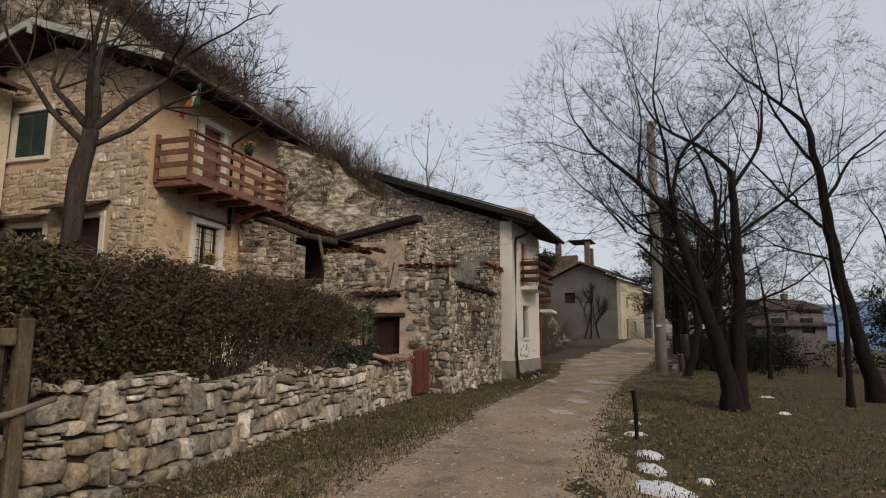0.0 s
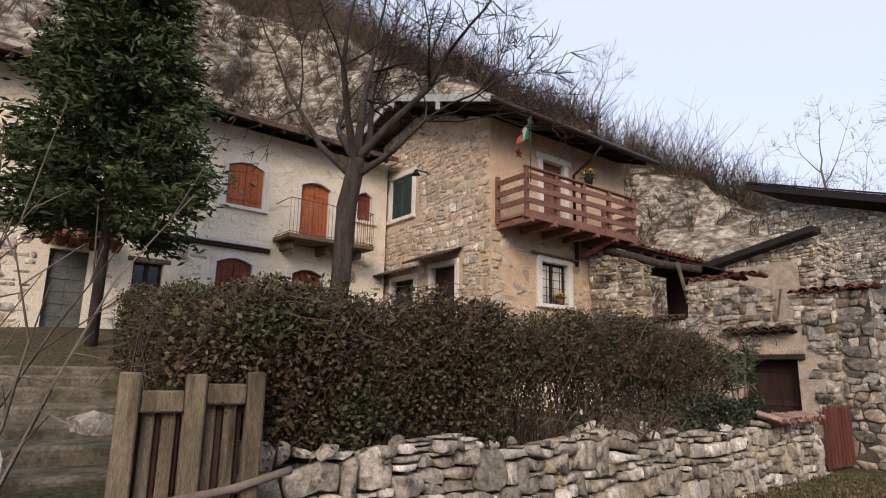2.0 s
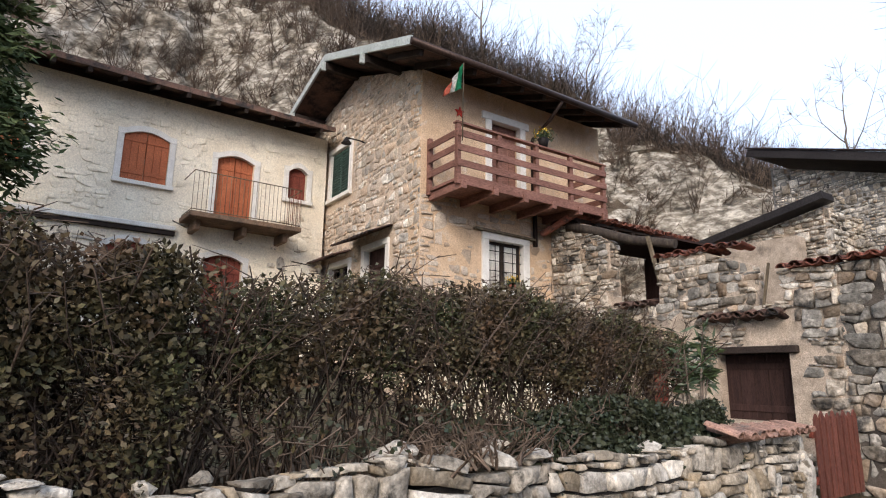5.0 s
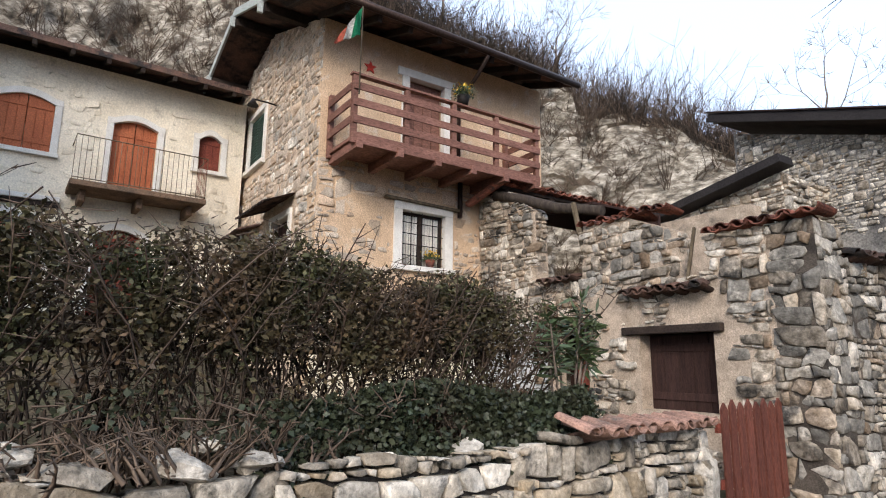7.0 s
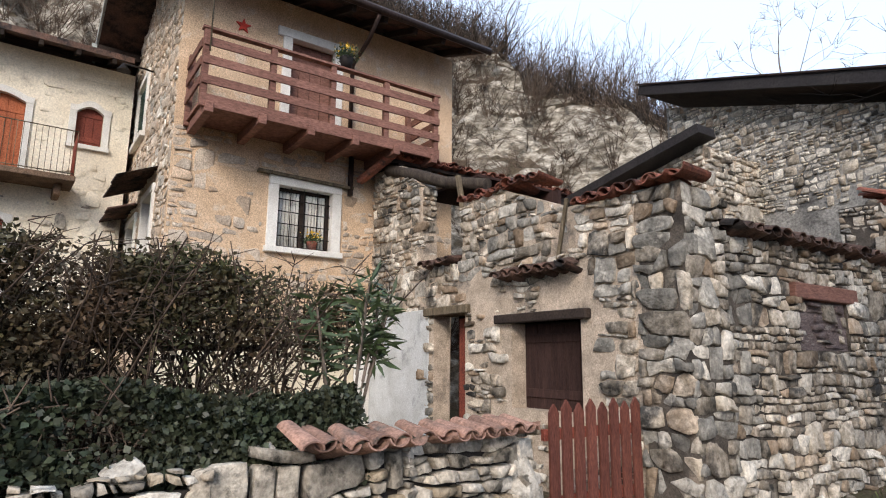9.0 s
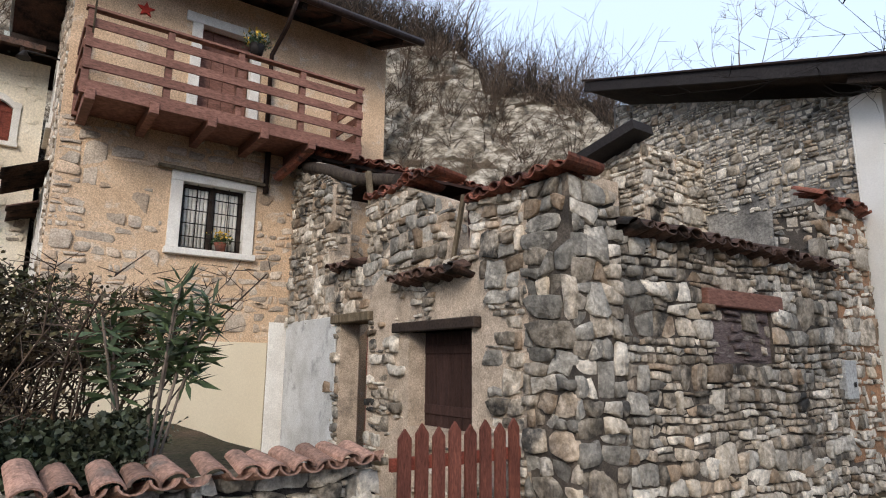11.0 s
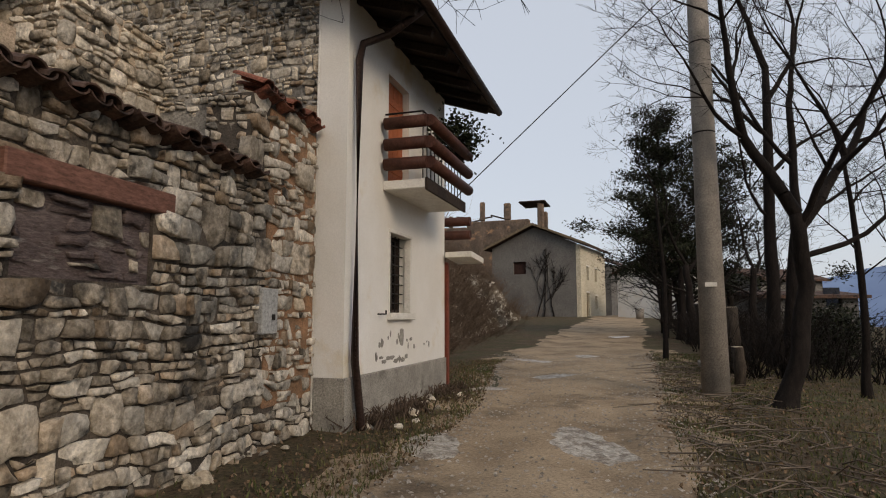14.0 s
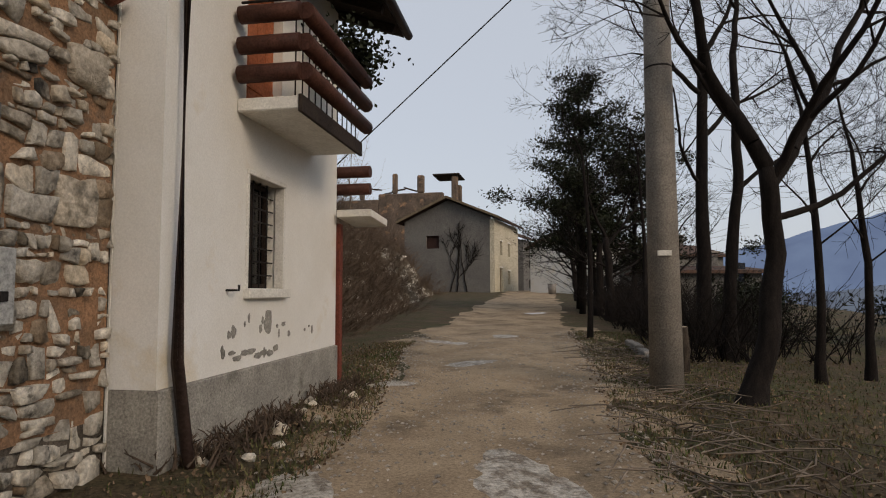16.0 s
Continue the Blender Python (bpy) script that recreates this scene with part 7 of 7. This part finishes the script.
sz = gg.uniform(0.008, 0.03, (n, 1, 1)) * gg.uniform(0.6, 1.3, (n, 1, 3)) * np.array([1, 1, 0.6])
shape = np.array([(1, 0, 0), (-0.5, 0.87, 0), (-0.5, -0.87, 0), (0.1, 0.05, 1.0), (0.3, 0.3, 0.8), (0, 0, -0.5)])
gv = (gp[:, None, :] + np.array([0, 0, 0.022]) + shape[None] * sz).reshape(-1, 3)
gf = (np.arange(n)[:, None, None] * 6 + np.array([(0, 1, 4), (1, 3, 4), (1, 2, 3), (2, 0, 3), (0, 4, 3), (0, 1, 5), (1, 2, 5), (2, 0, 5)])[None]).reshape(-1, 3)
tagged(mesh_object("gravel", gv, gf, M_GRAVEL), "loose pale gravel on the track", "gravel", kind="stuff")
# cut branches lying on the verge
vs = [Vector((*p[:2], p[2] + 0.03)) for p in scatter(260, lambda y, g: right_edge(y) + abs(g.normal(0.3, 0.9)), 15, 28, 9)]
brush_pts0, brush_pts1 = [], []
for p in vs:
    a = rng.uniform(0, 6.28)
    ln = rng.uniform(0.3, 1.1)
    mid = p + Vector((math.cos(a) * ln / 2, math.sin(a) * ln / 2, rng.uniform(0.02, 0.12)))
    end = p + Vector((math.cos(a + 0.4) * ln, math.sin(a + 0.4) * ln, rng.uniform(0.0, 0.1)))
    brush_pts0 += [p, mid]
    brush_pts1 += [mid, end]
tagged(twig_mesh("cut_branches", np.array(brush_pts0), np.array(brush_pts1), np.full(520, 0.008), np.full(520, 0.005), M_TWIG_GREY, None, 4), "cut twigs strewn on the verge", "twigs", kind="stuff")
wb = [F_WHITE @ Vector((rng.uniform(0.0, 4.2), -abs(rng.gauss(0.15, 0.2)), 0.2)) for _ in range(70)]
brush("dry_weeds", "dry brown weeds along the house foot", wb, 0.15, 7, 6, M_HEDGE_STEM, wide=0.6)
for k in range(14):
    p = F_WHITE @ Vector((rng.uniform(0.3, 4.2), -rng.uniform(0.1, 0.6), 0))
    loose_stone(p.x, p.y, ground_z(p.x, p.y) + 0.03, rng.uniform(0.1, 0.3), rng, label="loose stone at the foot of the white house")
for k in range(12):
    p = F_BARN @ Vector((rng.uniform(0.3, 5.6), -rng.uniform(0.05, 0.25), 0))
    loose_stone(p.x, p.y, ground_z(p.x, p.y) + 0.03, rng.uniform(0.12, 0.3), rng, label="fallen stone at the foot of the barn wall")

# ---- small things ----
M_FLAG = [surface("flag_green", (0.02, 0.22, 0.10), (0.018, 0.19, 0.085), 4, 0.8, 0.05, 30), surface("flag_white", (0.72, 0.70, 0.66), (0.66, 0.64, 0.6), 4, 0.8, 0.05, 30), surface("flag_red", (0.55, 0.16, 0.10), (0.48, 0.13, 0.08), 4, 0.8, 0.05, 30)]
flag = thing("flag", "green, white and red flag hanging from a pole", "flag", F_MAIN)
part("pole", tube([(0.2, -1.1, 5.9), (0.2, -1.12, 7.45)], 0.012, 8), M_OLDWOOD, flag)
for k in range(3):
    bm = bmesh.new()
    rows = []
    for i in range(9):
        c = (k * 8 + i) / 24
        zt, zb = 7.44 - c * 0.66, 6.94 - c * 0.34
        row = []
        for j in range(5):
            f = j / 4
            row.append(bm.verts.new((0.19 - c * 0.4 - 0.10 * f * c, -1.12 + 0.05 * math.sin(c * 15 + f * 2), zt + (zb - zt) * f)))
        rows.append(row)
    for a, b in zip(rows, rows[1:]):
        for j in range(4):
            bm.faces.new((a[j], b[j], b[j + 1], a[j + 1])).smooth = True
    bmesh.ops.solidify(bm, geom=bm.faces[:], thickness=0.004)
    part("band", bm, M_FLAG[k], flag, ("green", "white", "faded red")[k] + " band")
o = [(0.92 + (0.13 if k % 2 == 0 else 0.055) * math.sin(k * math.pi / 5), 7.05 + (0.13 if k % 2 == 0 else 0.055) * math.cos(k * math.pi / 5)) for k in range(10)]
star = part("star", prism(o, -0.03, -0.004), surface("red_star_paint", (0.5, 0.05, 0.03), (0.4, 0.04, 0.025), 4, 0.5, 0.0, 30))
star.matrix_world = F_MAIN
tagged(star, "small red star decoration on the wall", "star")


def flower_pot(m, label, mat, flower, size=1.0):
    t = thing("flower_pot", label, "flower pot", m @ Matrix.Scale(size, 4))
    part("pot", tube([(0, 0, 0), (0, 0, 0.1), (0, 0, 0.18)], 0.08, 14, 0.12), mat, t)
    g = np.random.default_rng(int(size * 100))
    leaf_mesh("leaves", np.stack([g.normal(0, 0.08, 300), g.normal(0, 0.08, 300), g.uniform(0.15, 0.32, 300)], axis=1), 0.07, 0.03, M_OLEANDER, t, 4)["kind"] = "stuff"
    leaf_mesh("flowers", np.stack([g.normal(0, 0.09, 90), g.normal(0, 0.09, 90), g.uniform(0.25, 0.4, 90)], axis=1), 0.05, 0.045, flower, t, 5)["kind"] = "stuff"
    return t


M_YELLOWFL = surface("yellow_petals", (0.75, 0.5, 0.08), (0.65, 0.42, 0.06), 4, 0.7, 0.0, 30, vary=0.3)
flower_pot(F_MAIN @ pose(2.35, -1.0, 6.302), "dark pot of yellow flowers on the balcony rail", M_IRON, M_YELLOWFL, 1.0)
flower_pot(F_MAIN @ pose(2.3, -0.02, 3.402), "terracotta pot of yellow flowers on the sill", M_TILE_RED, M_YELLOWFL, 0.8)
for x, y in ((-2.4, 12.9), (-2.15, 12.7)):
    flower_pot(pose(x, y, 0.95), "red plastic flower pot in the garden", M_TILE_RED, M_OLEANDER, 1.0)

oleander = thing("oleander", "potted-looking oleander shrub with long drooping leaves", "shrub")
g = np.random.default_rng(21)
OX, OY = -1.68, 12.5
P0, P1, C, D = [], [], [], []
for k in range(9):
    a = g.uniform(0, 6.28)
    top = np.array([OX + 0.3 * math.cos(a) * g.uniform(0.3, 1.2), OY + 0.35 * math.sin(a) * g.uniform(0.3, 1.2), g.uniform(1.95, 2.35)])
    b = np.array([OX + 0.05 * math.cos(a), OY + 0.05 * math.sin(a), 0.8])
    mid = (b + top) / 2 + np.array([0, 0, 0.05])
    P0 += [b, mid]
    P1 += [mid, top]
    m = 44
    f = g.uniform(0.6, 1.05, m)
    C.append(b + (top - b) * f[:, None])
    q = g.normal(0, 1, (m, 3))
    q[:, 2] = q[:, 2] * 0.4 - 0.1
    D.append(q)
twig_mesh("stem_mass", P0, P1, np.full(18, 0.013), np.full(18, 0.008), M_TWIG_GREY, oleander, 6)["kind"] = "stuff"
leaf_mesh("leaves", np.concatenate(C), 0.2, 0.035, M_OLEANDER, oleander, 6, droop=np.concatenate(D))
shrub_spots = [F_HEDGE @ Vector((s, 0.6, 0.85)) for s in np.linspace(6.8, 7.7, 5)]
brush("bare_shrub", "leafless twiggy garden shrub at the hedge end", shrub_spots, 0.9, 7, 9, M_TWIG, wide=0.35)
brush("bare_shrub", "leafless pale shrub beside the wooden gate", [(-4.2, 2.6, 1.0), (-4.5, 2.2, 1.0), (-4.8, 3.0, 1.1), (-4.6, 1.6, 0.9), (-4.0, 3.2, 0.9)], 1.6, 9, 10, M_TWIG_GREY, wide=0.5)
g = np.random.default_rng(31)
bx = thing("box_shrub", "small rounded dark evergreen shrub in the garden", "shrub")
q = g.normal(0, 1, (2600, 3))
q /= np.linalg.norm(q, axis=1, keepdims=True)
leaf_mesh("leaves", np.array([-2.0, 12.0, 1.1]) + q * g.uniform(0.7, 1.0, (2600, 1)) * np.array([0.35, 0.35, 0.3]), 0.045, 0.03, M_IVY, bx, 9)
# potted plants on the white house balcony
pl = thing("balcony_plant", "dark trailing plant on the balcony corner", "plant")
g = np.random.default_rng(41)
c = np.array(F_WHITE @ Vector((2.85, -0.55, 4.45)))
leaf_mesh("leaves", c + g.normal(0, 1, (1500, 3)) * np.array([0.2, 0.2, 0.16]), 0.08, 0.05, M_EVERGREEN, pl, 10)
pt = part("pot", tube([(0, 0, 0), (0, 0, 0.2)], 0.13, 12, 0.16), M_DARKWOOD, pl)
pt.matrix_basis = Matrix.Translation((c[0], c[1], c[2] - 0.4))

# ivy stems, vine on the far gable, ragged edges of the track
q0 = np.stack([nr.uniform(3.0, 7.6, 260), nr.uniform(-0.05, 0.1, 260), nr.uniform(0.95, 1.4, 260)], axis=1)
q1 = q0 + nr.normal(0, 0.12, (260, 3)) * np.array([1.0, 0.3, 0.8])
twig_mesh("stem_mass", to_world(F_HEDGE, q0), to_world(F_HEDGE, q1), np.full(260, 0.006), np.full(260, 0.004), M_TWIG, ivy, 4)["kind"] = "stuff"
vine = []
vr = random.Random(6)
for x in (-3.6, -2.6, -4.3):
    grow(vr, (x, 0, 1.0), (0.1, 0, 1), 0.07, 3.0, 3, vine, 0.12, 0.14, 0.6, 0.02, (2, 3), 0.4)
v0 = np.array([(o[0].x, -0.06, o[0].z) for o in vine])
v1 = np.array([(o[1].x, -0.07, o[1].z) for o in vine])
ok = (v1[:, 2] < 8.2) & (v1[:, 0] < -0.3) & (v1[:, 0] > -8)
vn = twig_mesh("wall_vine", to_world(F_FAR_S, v0[ok]), to_world(F_FAR_S, v1[ok]), np.array([o[2] for o in vine])[ok], np.array([o[3] for o in vine])[ok], M_BARK_DARK, None, 4)
tagged(vn, "dead dark vine climbing the grey gable", "vine")
for k in range(90):
    y = rng.uniform(2, 34)
    x = left_edge(y) + rng.gauss(-0.15, 0.25) if k % 2 else right_edge(y) + rng.gauss(0.15, 0.3)
    if k % 2 and y > 13 and x < left_edge(y) - 0.3:
        continue
    patch("dirt_patch", x, y, rng.uniform(0.12, 0.45), rng.uniform(0.2, 0.7), M_ROAD, "bare gravelly dirt at the edge of the track", "dirt", 100 + k, 0.016)
